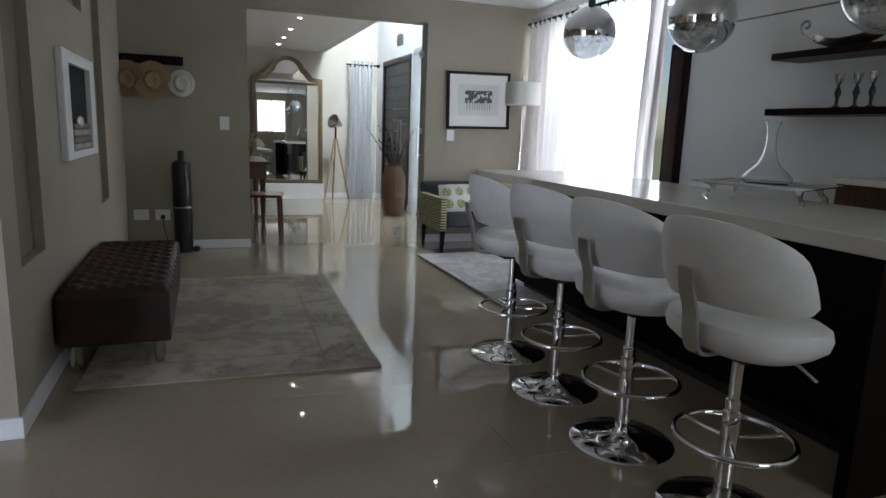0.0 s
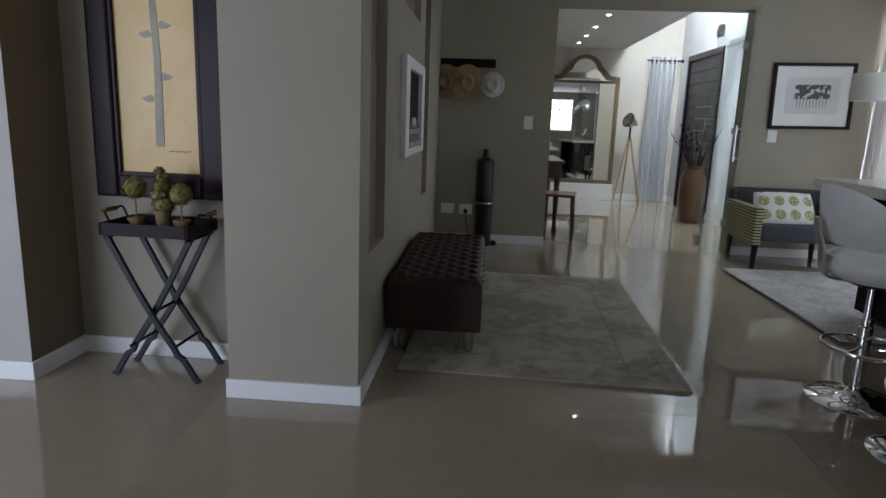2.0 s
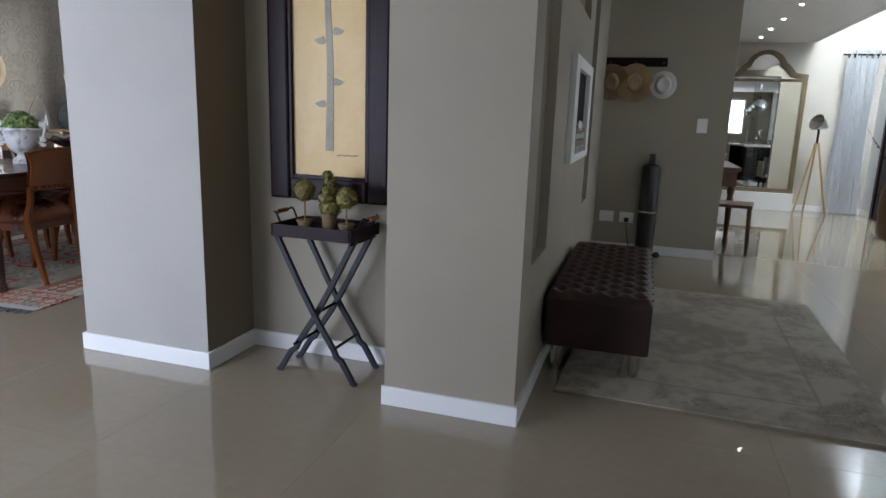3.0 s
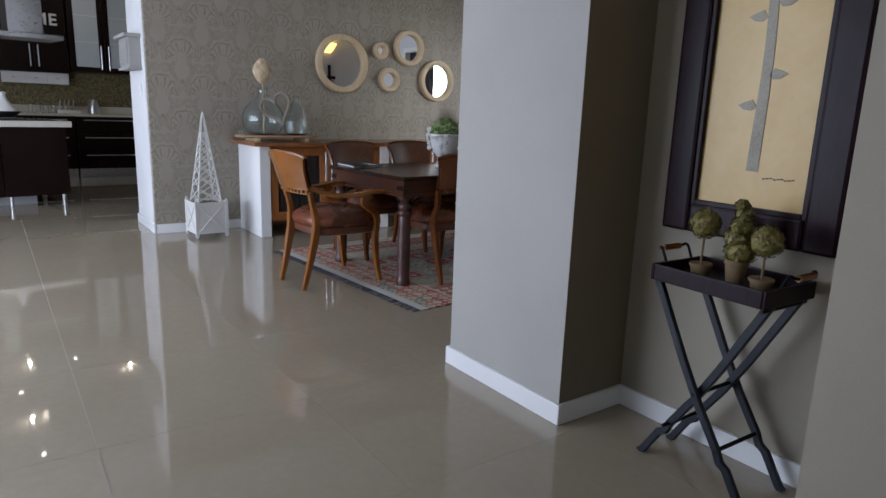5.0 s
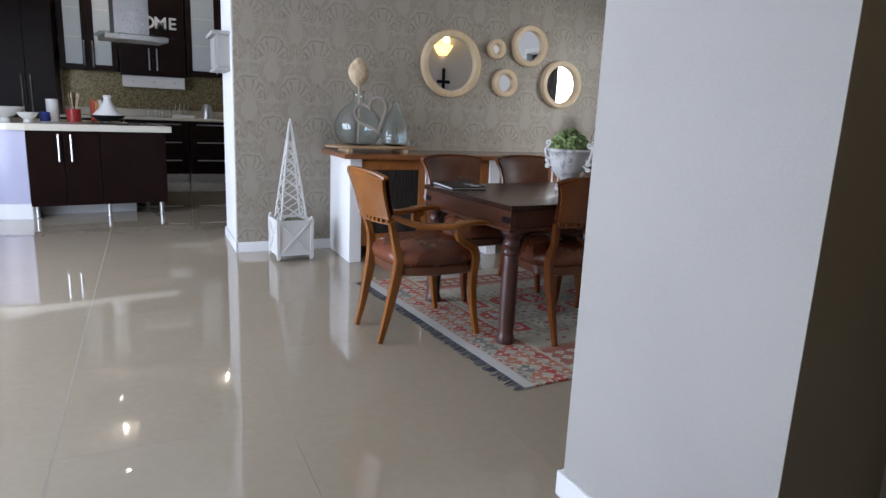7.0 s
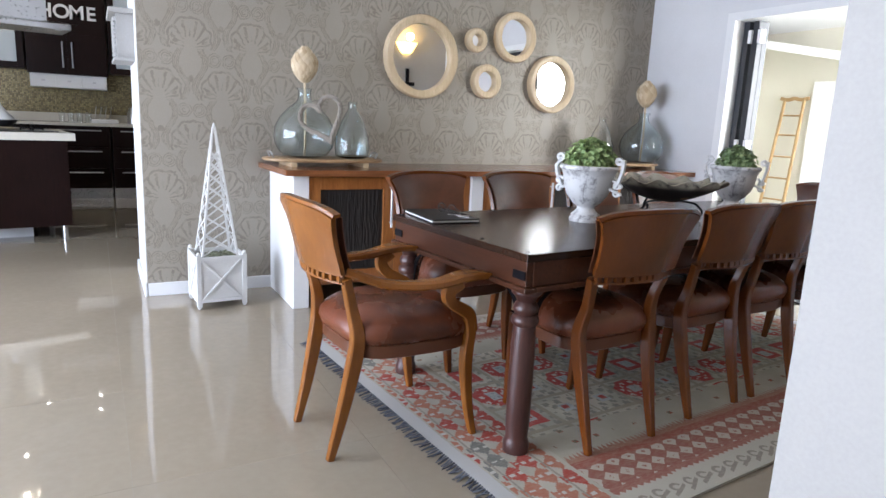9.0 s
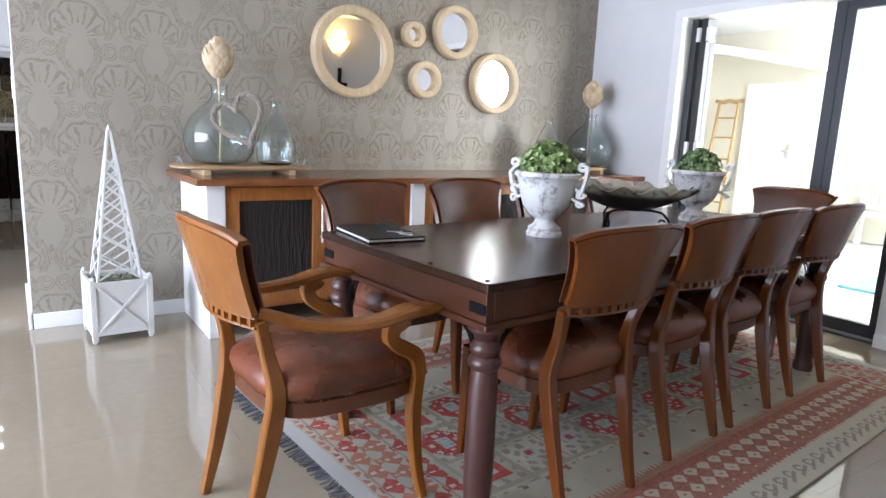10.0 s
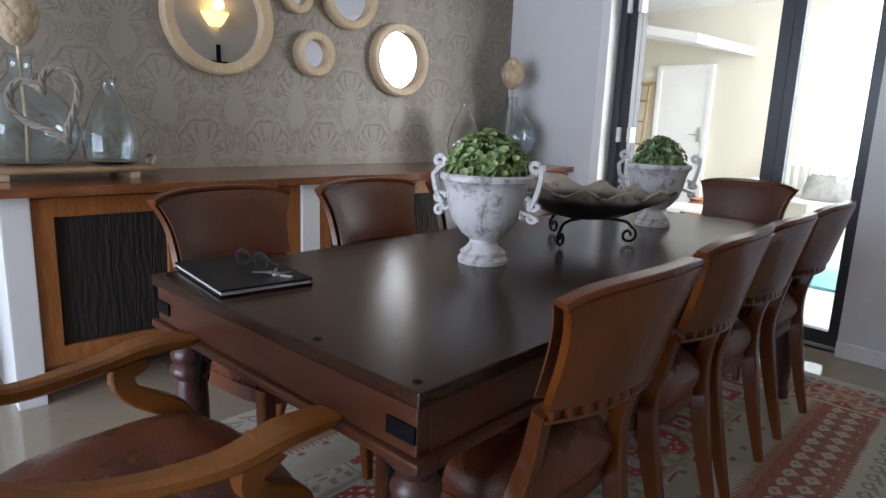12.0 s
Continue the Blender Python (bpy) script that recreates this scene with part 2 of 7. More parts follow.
def sheer(name, color, clear=0.3):
    """Thin woven cloth that lets light through."""
    m = bpy.data.materials.new(name)
    m.use_nodes = True
    nt = m.node_tree
    nt.nodes.clear()
    out = nt.nodes.new("ShaderNodeOutputMaterial")
    a, b = nt.nodes.new("ShaderNodeMixShader"), nt.nodes.new("ShaderNodeMixShader")
    tr, tl, df = nt.nodes.new("ShaderNodeBsdfTransparent"), nt.nodes.new("ShaderNodeBsdfTranslucent"), nt.nodes.new("ShaderNodeBsdfDiffuse")
    tl.inputs[0].default_value = df.inputs[0].default_value = (*color, 1)
    a.inputs[0].default_value, b.inputs[0].default_value = 0.35, clear
    nt.links.new(tl.outputs[0], a.inputs[1])
    nt.links.new(df.outputs[0], a.inputs[2])
    nt.links.new(a.outputs[0], b.inputs[1])
    nt.links.new(tr.outputs[0], b.inputs[2])
    nt.links.new(b.outputs[0], out.inputs[0])
    return m


def glow(name, color, strength):
    k = Mat(name, color, 0.5)
    k.set("Emission Color", color), k.set("Emission Strength", strength)
    return k.m


M_WALL = painted("taupe_wall_paint", (0.345, 0.306, 0.240))
M_TAUPE = painted("dark_taupe", (0.195, 0.155, 0.104))
M_PALE = painted("pale_grey_wall_paint", (0.72, 0.72, 0.72))
M_PILLAR = painted("pale_greige_paint", (0.40, 0.382, 0.35))
M_WHITE = painted("white_paint", (0.8, 0.8, 0.79), 0.45, 0.03)
M_CEIL = painted("ceiling_paint", (0.8, 0.79, 0.77), 0.85, 0.02)
M_TRIM = painted("white_gloss_trim", (0.8, 0.8, 0.8), 0.35, 0.03, 0.05)
M_LEATHER = leather("brown_leather", (0.070, 0.019, 0.008), (0.19, 0.053, 0.022), 0.27)
M_BACKPAD = leather("dark_brown_leather", (0.075, 0.024, 0.011), (0.15, 0.050, 0.022), 0.33)
M_WHITEHIDE = leather("white_leather", (0.72, 0.71, 0.69), (0.82, 0.81, 0.79), 0.4)
M_OXHIDE = leather("oxblood_leather", (0.018, 0.0048, 0.0036), (0.044, 0.0115, 0.008), 0.5)
M_HONEY = wooden("honey_wood", (0.15, 0.046, 0.007), (0.37, 0.135, 0.024), 0.26, "z", 1.3, 0.12, 0.3)
M_CHAIR = wooden("reddish_chair_wood", (0.078, 0.020, 0.0038), (0.21, 0.058, 0.0095), 0.23, "z", 1.3, 0.12, 0.3)
M_TABLE = wooden("dark_table_wood", (0.020, 0.0075, 0.0035), (0.042, 0.0155, 0.0068), 0.22, "y", 0.8, 0.0, 0.7, 0.32)
M_APRON = wooden("worn_table_wood", (0.045, 0.015, 0.007), (0.095, 0.032, 0.014), 0.32, "x", 0.8, 0.0, 0.8, 0.3)
M_LEG = wooden("turned_dark_wood", (0.035, 0.013, 0.011), (0.085, 0.032, 0.024), 0.33, "z", 1.0)
M_SIDE = wooden("orange_hardwood", (0.20, 0.062, 0.015), (0.42, 0.165, 0.045), 0.3, "z", 0.8, 0.3)
M_SIDETOP = wooden("red_hardwood_top", (0.13, 0.045, 0.018), (0.30, 0.115, 0.045), 0.22, "y", 0.7, 0.4)
M_ESPRESSO = wooden("espresso_veneer", (0.007, 0.0028, 0.0022), (0.015, 0.0058, 0.0045), 0.34, "z", 0.7, 0.0, 1.0, 0.12)
M_BAR = wooden("black_bar_veneer", (0.004, 0.002, 0.0018), (0.009, 0.0042, 0.0034), 0.4, "z", 0.7, 0.0, 1.0, 0.06)
M_BARK = wooden("black_bark", (0.005, 0.004, 0.003), (0.024, 0.016, 0.012), 0.8, "z", 2.5)
M_MAPLE = wooden("pale_wood", (0.46, 0.34, 0.20), (0.66, 0.52, 0.34), 0.45, "x", 1.0)
M_BOARD = wooden("board_wood", (0.24, 0.14, 0.065), (0.46, 0.31, 0.17), 0.45, "y", 1.0)
M_LADDER = wooden("ladder_wood", (0.25, 0.15, 0.06), (0.48, 0.32, 0.15), 0.6, "z", 1.0)
M_ENTRY = wooden("black_entry_door_wood", (0.015, 0.013, 0.012), (0.05, 0.042, 0.038), 0.45, "z", 1.0)
M_FRAMEWOOD = wooden("dark_frame_wood", (0.009, 0.004, 0.006), (0.024, 0.010, 0.014), 0.3, "z", 1.0, 0.0, 1.0, 0.12)
M_DESK = wooden("desk_wood", (0.05, 0.022, 0.010), (0.13, 0.055, 0.024), 0.35, "z", 1.0)
M_CHROME = metal("chrome", (0.86, 0.86, 0.87), 0.06)
M_STEEL = metal("brushed_steel", (0.6, 0.6, 0.6), 0.28)
M_SILVER = metal("tarnished_silver", (0.62, 0.60, 0.56), 0.22)
M_IRON = metal("black_iron", (0.016, 0.016, 0.019), 0.5)
M_ALU = Mat("charcoal_aluminium", (0.022, 0.024, 0.03), 0.38).m
M_BLACK = Mat("black_plastic", (0.012, 0.012, 0.013), 0.35).m
M_MIRROR = Mat("mirror_glass", (0.92, 0.93, 0.93), 0.0, 1.0).m
M_BOTTLE = glass("recycled_glass", (0.89, 0.955, 0.972))
M_CLEAR = glass("clear_glass", (0.97, 0.99, 0.99))
M_PANE = clear_pane("window_glass", (0.96, 0.98, 0.975))
M_SHEER = sheer("sheer_curtain", (0.80, 0.82, 0.85), 0.03)
M_VOILE = sheer("grey_white_voile", (0.60, 0.60, 0.62), 0.04)
M_DRAPE = sheer("taupe_voile", (0.50, 0.47, 0.46), 0.05)
M_STONE = painted("bar_stone", (0.72, 0.69, 0.61), 0.16, 0.03, 0.02)
M_KITCHENTOP = painted("cream_counter_stone", (0.66, 0.62, 0.52), 0.2, 0.05, 0.02)
M_LAMP = glow("lamp_glow", (1.0, 0.66, 0.20), 3.6)
M_SPOT = glow("downlight_glow", (1.0, 0.95, 0.88), 45.0)
M_CERAMIC = painted("white_ceramic", (0.78, 0.77, 0.74), 0.25, 0.03, 0.02)


def damask():
    """Tone-on-tone wallpaper: palmettes under paired scrolls, each row shifted by half a repeat."""
    k = Mat("damask_wallpaper", (0.4, 0.37, 0.33), 0.6)
    _, y, z = k.xyz()
    wob = (k.noise(22, 3) - 0.5) * 0.07 + (k.noise(75, 2) - 0.5) * 0.05
    v0 = z / 0.315 + wob

    def rows(v):
        """The gaps between the leaves of one row of motifs; b runs up from the foot of a palmette."""
        step = (v.floor() * 0.5).frac()
        a = ((y / 0.375 + step + wob).frac() - 0.5).abs() * 2.0
        b = v.frac()
        fan_r = (a * 0.62).hyp(b - 0.10)
        fan_a = (a * 0.62).op("ARCTAN2", b - 0.02)
        rays = (fan_a * 17.0 + fan_r * 5.0 + 1.2).sin().gt(0.45) * fan_r.gt(0.13) * fan_r.lt(0.46 - fan_a * 0.06) * fan_a.lt(1.7)
        rim = (fan_r - 0.50 + (fan_a * 10.5 + 1.2).sin() * 0.018 + fan_a * 0.06).abs().lt(0.022) * fan_a.lt(1.9)
        curl_r = ((a - 0.24) * 0.62).hyp(b - 0.80)
        curl = ((curl_r - 0.11).abs() - 0.022).abs().lt(0.010) * (b - 0.70 + a * 0.35).gt(0.0)
        eye = (curl_r - 0.045).abs().lt(0.010) * (a - 0.24).gt(-0.05)
        sway = 0.70 + (b * 6.2832).sin() * 0.17
        ribbon = ((a - sway).abs() - 0.085).abs().lt(0.020) + ((a - sway).abs() - 0.03).abs().lt(0.014)
        drop = (((a - 0.46) * 0.62 + (b - 0.13) * 0.5).hyp((b - 0.13) * 1.5 - (a - 0.46) * 0.4)).lt(0.055)
        knot = ((1.0 - a) * 0.62).hyp((b - 0.42) * 0.8).lt(0.055)
        return rays.max(rim).max(curl).max(eye).max(ribbon.min(1.0)).max(drop).max(knot)

    gaps = rows(v0)
    grain, broad, patch = k.noise(260, 2), k.noise(2.0, 4), k.noise(30, 3)
    leafy = k.mix(broad.soft(0.3, 0.7), (0.282, 0.248, 0.200), (0.310, 0.273, 0.222))
    leafy = k.mix(grain.soft(0.4, 0.7) * 0.35, leafy, (0.36, 0.322, 0.265))
    k.set("Base Color", k.mix(gaps * (patch.soft(0.2, 0.6) * 0.85), leafy, (0.205, 0.176, 0.138)))
    k.set("Roughness", 0.46 + gaps * 0.18)
    k.bump(grain * 0.3 - gaps, 0.25, 0.001)
    return k.m


def kilim():
    """A flat-woven rug: x across (0 to 1.96), y along (0 to 3.0)."""
    k = Mat("kilim_weave", (0.4, 0.35, 0.28), 0.92)
    x, y, _ = k.xyz()
    wob = (k.noise(9, 3) - 0.5) * 0.022
    x, y = x + wob, y + wob
    edge = x.min(1.96 - x)  # from the long sides
    end = y.min(3.0 - y)
    weave = k.noise(140, 2, (1, 0.3, 1))
    worn = k.noise(4.5, 5)
    beige, sand, red, rust, grey = (0.50, 0.45, 0.345), (0.50, 0.46, 0.385), (0.37, 0.038, 0.028), (0.30, 0.08, 0.045), (0.19, 0.18, 0.15)
    # field: a lattice of hooked red medallions, small red squares and pale hooked squares
    stepx, stepy = ((x * 90).floor() + 0.5) / 90.0, ((y * 90).floor() + 0.5) / 90.0
    cx, cy = stepx / 0.235 + 0.17, stepy / 0.215 + 0.3
    cell = (cx.floor() * 12.989 + cy.floor() * 78.233).sin() * 43758.5
    pick = cell.frac()
    fx, fy = (cx.frac() - 0.5).abs(), (cy.frac() - 0.5).abs()
    sq, octa = fx.max(fy), (fx.max(fy)).max((fx + fy) * 0.72)
    fleck = k.noise(95, 2, (1, 0.55, 1))
    col = k.mix(worn.soft(0.35, 0.65), beige, (0.33, 0.315, 0.25))
    hooks = ((stepx * 83.0).sin() * (stepy * 91.0 + (stepx * 41.0).sin() * 1.2).sin()).gt(0.22)
    col = k.mix(hooks * sq.gt(0.16) * sq.lt(0.43) * 0.8, col, grey)
    col = k.mix(sq.gt(0.455) * 0.75, col, (0.27, 0.235, 0.165))
    small = pick.gt(0.36) * pick.lt(0.64)
    col = k.mix(small * sq.lt(0.30), col, red)
    big = pick.gt(0.64)
    col = k.mix(big * octa.lt(0.42), col, red)
    barbs = ((stepx * 110.0).sin() * (stepy * 118.0).sin()).gt(0.30)
    col = k.mix(big * octa.lt(0.36) * sq.gt(0.20) * barbs, col, sand)
    col = k.mix(sq.lt(0.15), col, (0.40, 0.415, 0.39))
    col = k.mix(sq.lt(0.12) * fleck.gt(0.55), col, (0.24, 0.26, 0.25))
    col = k.mix(sq.lt(0.075) * pick.lt(0.5), col, red)
    # quiet inner band along the sides with small marks
    inner = edge.lt(0.56)
    plain = k.mix(worn.soft(0.3, 0.7), (0.37, 0.34, 0.26), (0.43, 0.40, 0.32))
    dots = ((x * 11.0).tri().max((y * 9.0).tri())).lt(0.22) * worn.gt(0.45)
    plain = k.mix(dots, plain, k.mix(fleck.gt(0.5), rust, (0.17, 0.15, 0.09)))
    col = k.mix(inner, col, plain)
    saw = edge - (y / 0.022).tri() * 0.035
    col = k.mix(saw.lt(0.365), col, (0.31, 0.15, 0.10))
    col = k.mix(edge.lt(0.345), col, (0.28, 0.085, 0.052))
    # chain of small diamonds between two red bands
    pp, qq = edge / 0.072 + y / 0.080, edge / 0.072 - y / 0.080
    pale = ((pp.floor() + qq.floor()) * 0.5).frac().gt(0.25)
    notch = ((pp.frac() - 0.5).abs().max((qq.frac() - 0.5).abs()))
    inband = edge.lt(0.305) * edge.gt(0.165)
    col = k.mix(inband, col, (0.25, 0.09, 0.06))
    col = k.mix(inband * pale * notch.lt(0.44) * (notch.gt(0.13) + fleck.gt(0.5)), col, (0.42, 0.36, 0.29))
    col = k.mix(edge.lt(0.165), col, (0.27, 0.10, 0.068))
    col = k.mix((edge - (y / 0.03).tri() * 0.014).lt(0.125), col, (0.42, 0.385, 0.31))
    # running hooks on the outermost strip
    hy, hx = ((y / 0.078).frac() - 0.5) * 0.078, edge - 0.068
    ring = hy.hyp(hx)
    hook = ring.gt(0.012) * ring.lt(0.024) * (1.0 - hy.gt(0.0) * hx.lt(0.004))
    stalk = (hx + 0.020 - hy * 0.45).abs().lt(0.008)
    col = k.mix(hook.max(stalk) * edge.lt(0.115) * 0.85, col, (0.21, 0.18, 0.14))
    # ends: rows of stepped bow ties in reds, salmon and slate, and a plain webbing
    col = k.mix(end.lt(0.36), col, k.mix(worn.soft(0.35, 0.65), (0.42, 0.385, 0.31), (0.33, 0.31, 0.245)))
    gx, gy = ((x * 120).floor() + 0.5) / 120.0, ((end * 120).floor() + 0.5) / 120.0
    half = ((gy / 0.088).floor() * 0.5).frac()
    ex, ey = (gx / 0.105 + half).frac() - 0.5, ((gy - 0.06) / 0.088).frac() - 0.5
    bow = ex.abs().lt(ey.abs() * 0.85 + 0.10) * (ex.abs() + ey.abs()).gt(0.08)
    row = ((gx / 0.105 + half).floor() * 5.77 + (gy / 0.088).floor() * 9.31).sin() * 437.5
    pickb = row.frac()
    tie = k.mix(pickb.gt(0.45), (0.34, 0.045, 0.028), (0.36, 0.13, 0.075))
    tie = k.mix(pickb.gt(0.86), tie, (0.15, 0.15, 0.13))
    inner_tie = ex.abs().lt(0.07) * ey.abs().lt(0.40) * ey.abs().gt(0.16)
    col = k.mix(bow * end.lt(0.34) * end.gt(0.07), col, tie)
    col = k.mix(inner_tie * end.lt(0.34) * end.gt(0.07), col, (0.45, 0.42, 0.36))
    col = k.mix((gy / 0.088 - 0.68).tri().lt(0.07) * end.lt(0.34) * end.gt(0.07) * 0.6, col, (0.17, 0.13, 0.10))
    col = k.mix(end.lt(0.06), col, (0.43, 0.42, 0.40))
    col = k.mix(weave.soft(0.35, 0.8) * 0.22, col, (0.46, 0.42, 0.34))
    k.set("Base Color", col)
    k.bump(weave, 0.5, 0.002)
    return k.m


def faded_rug(name, light, dark, scale=3.0, size=None):
    k = Mat(name, light, 0.95)
    a, b, pile = k.noise(scale, 6, warp=1.2), k.noise(scale * 5, 5), k.noise(170, 2)
    col = k.mix((a * 0.6 + b * 0.4).soft(0.42, 0.58), light, dark)
    if size:  # a worn ornamental border
        x, y, _ = k.xyz()
        edge = x.min(size[0] - x).min(y).min(size[1] - y)
        curls = (k.noise(17, 3, warp=1.5) - 0.5).abs().lt(0.045) * a.soft(0.40, 0.60)
        col = k.mix(curls * edge.gt(0.07) * edge.lt(0.25) * 0.8, col, (0.10, 0.092, 0.085))
        col = k.mix((edge - 0.26).abs().lt(0.008) * 0.5, col, (0.13, 0.12, 0.11))
    col = k.mix(pile.soft(0.3, 0.8) * 0.3, col, tuple(min(c * 1.35, 0.8) for c in light))
    k.set("Base Color", col)
    k.bump(pile, 0.6, 0.004)
    return k.m


def distressed():
    k = Mat("distressed_white_glaze", (0.6, 0.6, 0.58), 0.55)
    n, f = k.noise(14, 6, (1, 1, 0.45), 0.7, 0.8), k.noise(70, 4)
    col = k.mix((n * 0.75 + f * 0.25).soft(0.50, 0.63), (0.66, 0.65, 0.63), (0.27, 0.255, 0.25))
    k.set("Base Color", col)
    k.bump(n + f * 0.4, 0.4, 0.003)
    return k.m


def mosaic():
    k = Mat("gold_mosaic", (0.3, 0.25, 0.12), 0.25)
    x, y, z = k.xyz()
    r = ((y * 45).floor() * 12.99 + (z * 45).floor() * 78.23).sin() * 43758.5
    joint = ((y * 45).frac() - 0.5).abs().max(((z * 45).frac() - 0.5).abs()).gt(0.43)
    col = k.mix(r.frac(), (0.16, 0.12, 0.05), (0.42, 0.34, 0.16))
    k.set("Base Color", k.mix(joint, col, (0.12, 0.11, 0.09)))
    k.set("Metallic", 0.35)
    return k.m


def polished_tile():
    k = Mat("polished_porcelain", (0.43, 0.385, 0.315), 0.07)
    a, b, r = k.noise(1.1, 5, warp=0.5), k.noise(24, 4), k.random()
    col = k.mix((a * 0.6 + b * 0.4).soft(0.35, 0.65), (0.305, 0.252, 0.182), (0.338, 0.282, 0.208))
    col = k.mix(r * 0.25, col, (0.31, 0.27, 0.21))
    k.set("Base Color", col)
    k.set("Roughness", a * 0.02 + 0.022)
    k.set("IOR", 1.5)
    k.set("Coat Weight", 0.25), k.set("Coat Roughness", 0.03)
    k.bump(k.noise(1.6, 2), 0.02, 0.003)
    return k.m


def foliage(name, dark, light):
    k = Mat(name, light, 0.5)
    k.set("Base Color", k.mix(k.island(), dark, light))
    return k.m


def canvas():
    """A painting: ochre ground with a pale grey stem and leaves."""
    k = Mat("ochre_canvas", (0.6, 0.4, 0.15), 0.45)
    x, _, z = k.xyz()
    a, b = k.noise(3.0, 6, warp=0.8), k.noise(40, 3)
    col = k.mix((a * 0.8 + b * 0.2).soft(0.3, 0.7), (0.60, 0.40, 0.15), (0.66, 0.48, 0.22))
    col = k.mix(z.soft(1.25, 1.75) * a.soft(0.35, 0.6), col, (0.55, 0.34, 0.24))
    k.set("Base Color", col)
    k.bump(b, 0.2, 0.001)
    return k.m


M_PAPER, M_KILIM = damask(), kilim()
M_HALLRUG = faded_rug("faded_hall_rug", (0.37, 0.33, 0.265), (0.235, 0.208, 0.168), 2.6, (1.39, 2.12))
M_LIVRUG = faded_rug("silver_rug", (0.42, 0.40, 0.38), (0.28, 0.27, 0.26), 6.0)
M_URN, M_MOSAIC, M_TILE = distressed(), mosaic(), polished_tile()
M_LEAF = foliage("clover_leaves", (0.12, 0.20, 0.055), (0.38, 0.47, 0.20))
M_LEAF2 = foliage("succulent_leaves", (0.10, 0.17, 0.06), (0.32, 0.41, 0.19))
M_MOSS = foliage("dry_moss", (0.075, 0.062, 0.014), (0.22, 0.18, 0.05))
M_CANVAS = canvas()
M_GROUT = Mat("grout", (0.24, 0.21, 0.165), 0.6).m

# ---- walls, ceilings, openings ----
CEIL = 2.55
BACK = -0.6  # the recessed plane of the bench wall

struct("wall_hall", M_WALL, [(-0.556, 0.54, 7.41, 7.6, 0, CEIL), (0.54, 2.34, 7.41, 7.6, 2.3, CEIL), (2.34, 3.6, 7.41, 7.6, 0, CEIL)], "matt taupe painted wall with a wide opening")
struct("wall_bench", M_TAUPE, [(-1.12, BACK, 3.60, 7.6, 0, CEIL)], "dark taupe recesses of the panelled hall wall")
struct("wall_panel", M_WALL, [
    (-1.12, -0.556, 3.57, 3.60, 0, CEIL), (BACK, -0.556, 3.60, 3.78, 0, CEIL), (BACK, -0.556, 3.78, 4.19, 0, 0.62), (BACK, -0.556, 4.19, 5.92, 0, 1.85),
    (BACK, -0.556, 4.19, 4.75, 1.85, CEIL), (BACK, -0.556, 5.58, 5.92, 1.85, CEIL), (BACK, -0.556, 5.92, 6.30, 0, 0.62), (BACK, -0.556, 6.30, 7.41, 0, CEIL)],
    "taupe plaster panels standing proud of recesses")
# thin slab in a darker colour: the shade on the niche's side, painted in
struct("wall_niche_cheek", M_TAUPE, [(-2.06, -2.04, 3.608, 3.98, 0, CEIL)], "niche cheek with its shade put into a dark taupe colour")
struct("wall_niche", M_WALL, [(-2.04, -1.12, 3.98, 7.6, 0, CEIL), (-1.13, -1.12, 3.60, 3.98, 0, CEIL)], "taupe wall at the back of a shallow niche")
struct("wall_pillar", M_PILLAR, [(-2.77, -2.06, 3.605, 7.49, 0, CEIL), (-2.06, -2.04, 3.605, 3.608, 0, CEIL)], "broad painted pillar between hall and dining room")
struct("wall_paper", M_PAPER, [(-6.75, -6.69, 3.075, 7.5, 0, CEIL)], "damask wallpaper in taupe and silver grey")
struct("wall_kitchen_end", M_PALE, [(-7.45, -6.75, 3.07, 7.5, 0, CEIL)], "white end of the thick papered wall")
struct("wall_patio", M_PALE, [(-6.69, -5.87, 7.29, 7.49, 0, CEIL), (-4.225, -2.77, 7.29, 7.49, 0, CEIL)], "pale grey wall round the folding doors")
struct("wall_patio_lintel", M_PALE, [(-5.87, -4.225, 7.29, 7.49, 2.14, CEIL)], "pale grey wall over the folding doors")
struct("wall_east", M_WHITE, [(3.6, 3.8, -0.8, 5.12, 0, CEIL), (3.6, 3.8, 5.12, 7.41, 2.36, CEIL), (3.6, 3.8, 7.38, 7.6, 0, 2.36)], "white wall behind the bar, with a tall window")
# the last box is an added, unseen screen that keeps window light off the hall
struct("wall_south", M_WALL, [(-1.6, 1.85, -1.0, -0.8, 0, CEIL), (2.85, 3.8, -1.0, -0.8, 0, CEIL), (1.85, 2.85, -1.0, -0.8, 0, 1.2), (1.85, 2.85, -1.0, -0.8, 2.32, CEIL), (-1.75, -1.6, -1.0, 1.35, 0, CEIL)], "taupe wall with a small window and an added unseen light screen")
tagged(boxes("window_hall", M_WHITE, [(1.85, 1.90, -0.9, -0.84, 1.2, 2.32), (2.80, 2.85, -0.9, -0.84, 1.2, 2.32), (1.90, 2.80, -0.9, -0.84, 2.27, 2.32), (1.90, 2.80, -0.9, -0.84, 1.2, 1.25), (2.33, 2.37, -0.9, -0.84, 1.25, 2.27), (1.90, 2.33, -0.9, -0.84, 1.93, 1.96), (2.37, 2.80, -0.9, -0.84, 1.93, 1.96)]), "white framed window behind the hall", "window", kind="structure")
struct("wall_garden", M_PALE, [(-12.35, -8.4, -0.7, -0.5, 0, 2.85), (-8.4, -7.45, -0.7, -0.5, 2.36, 2.85), (-7.45, -2.0, -0.7, -0.5, 2.36, CEIL), (-2.0, -1.75, -0.7, -0.5, 0, CEIL)], "pale wall with a wide window")
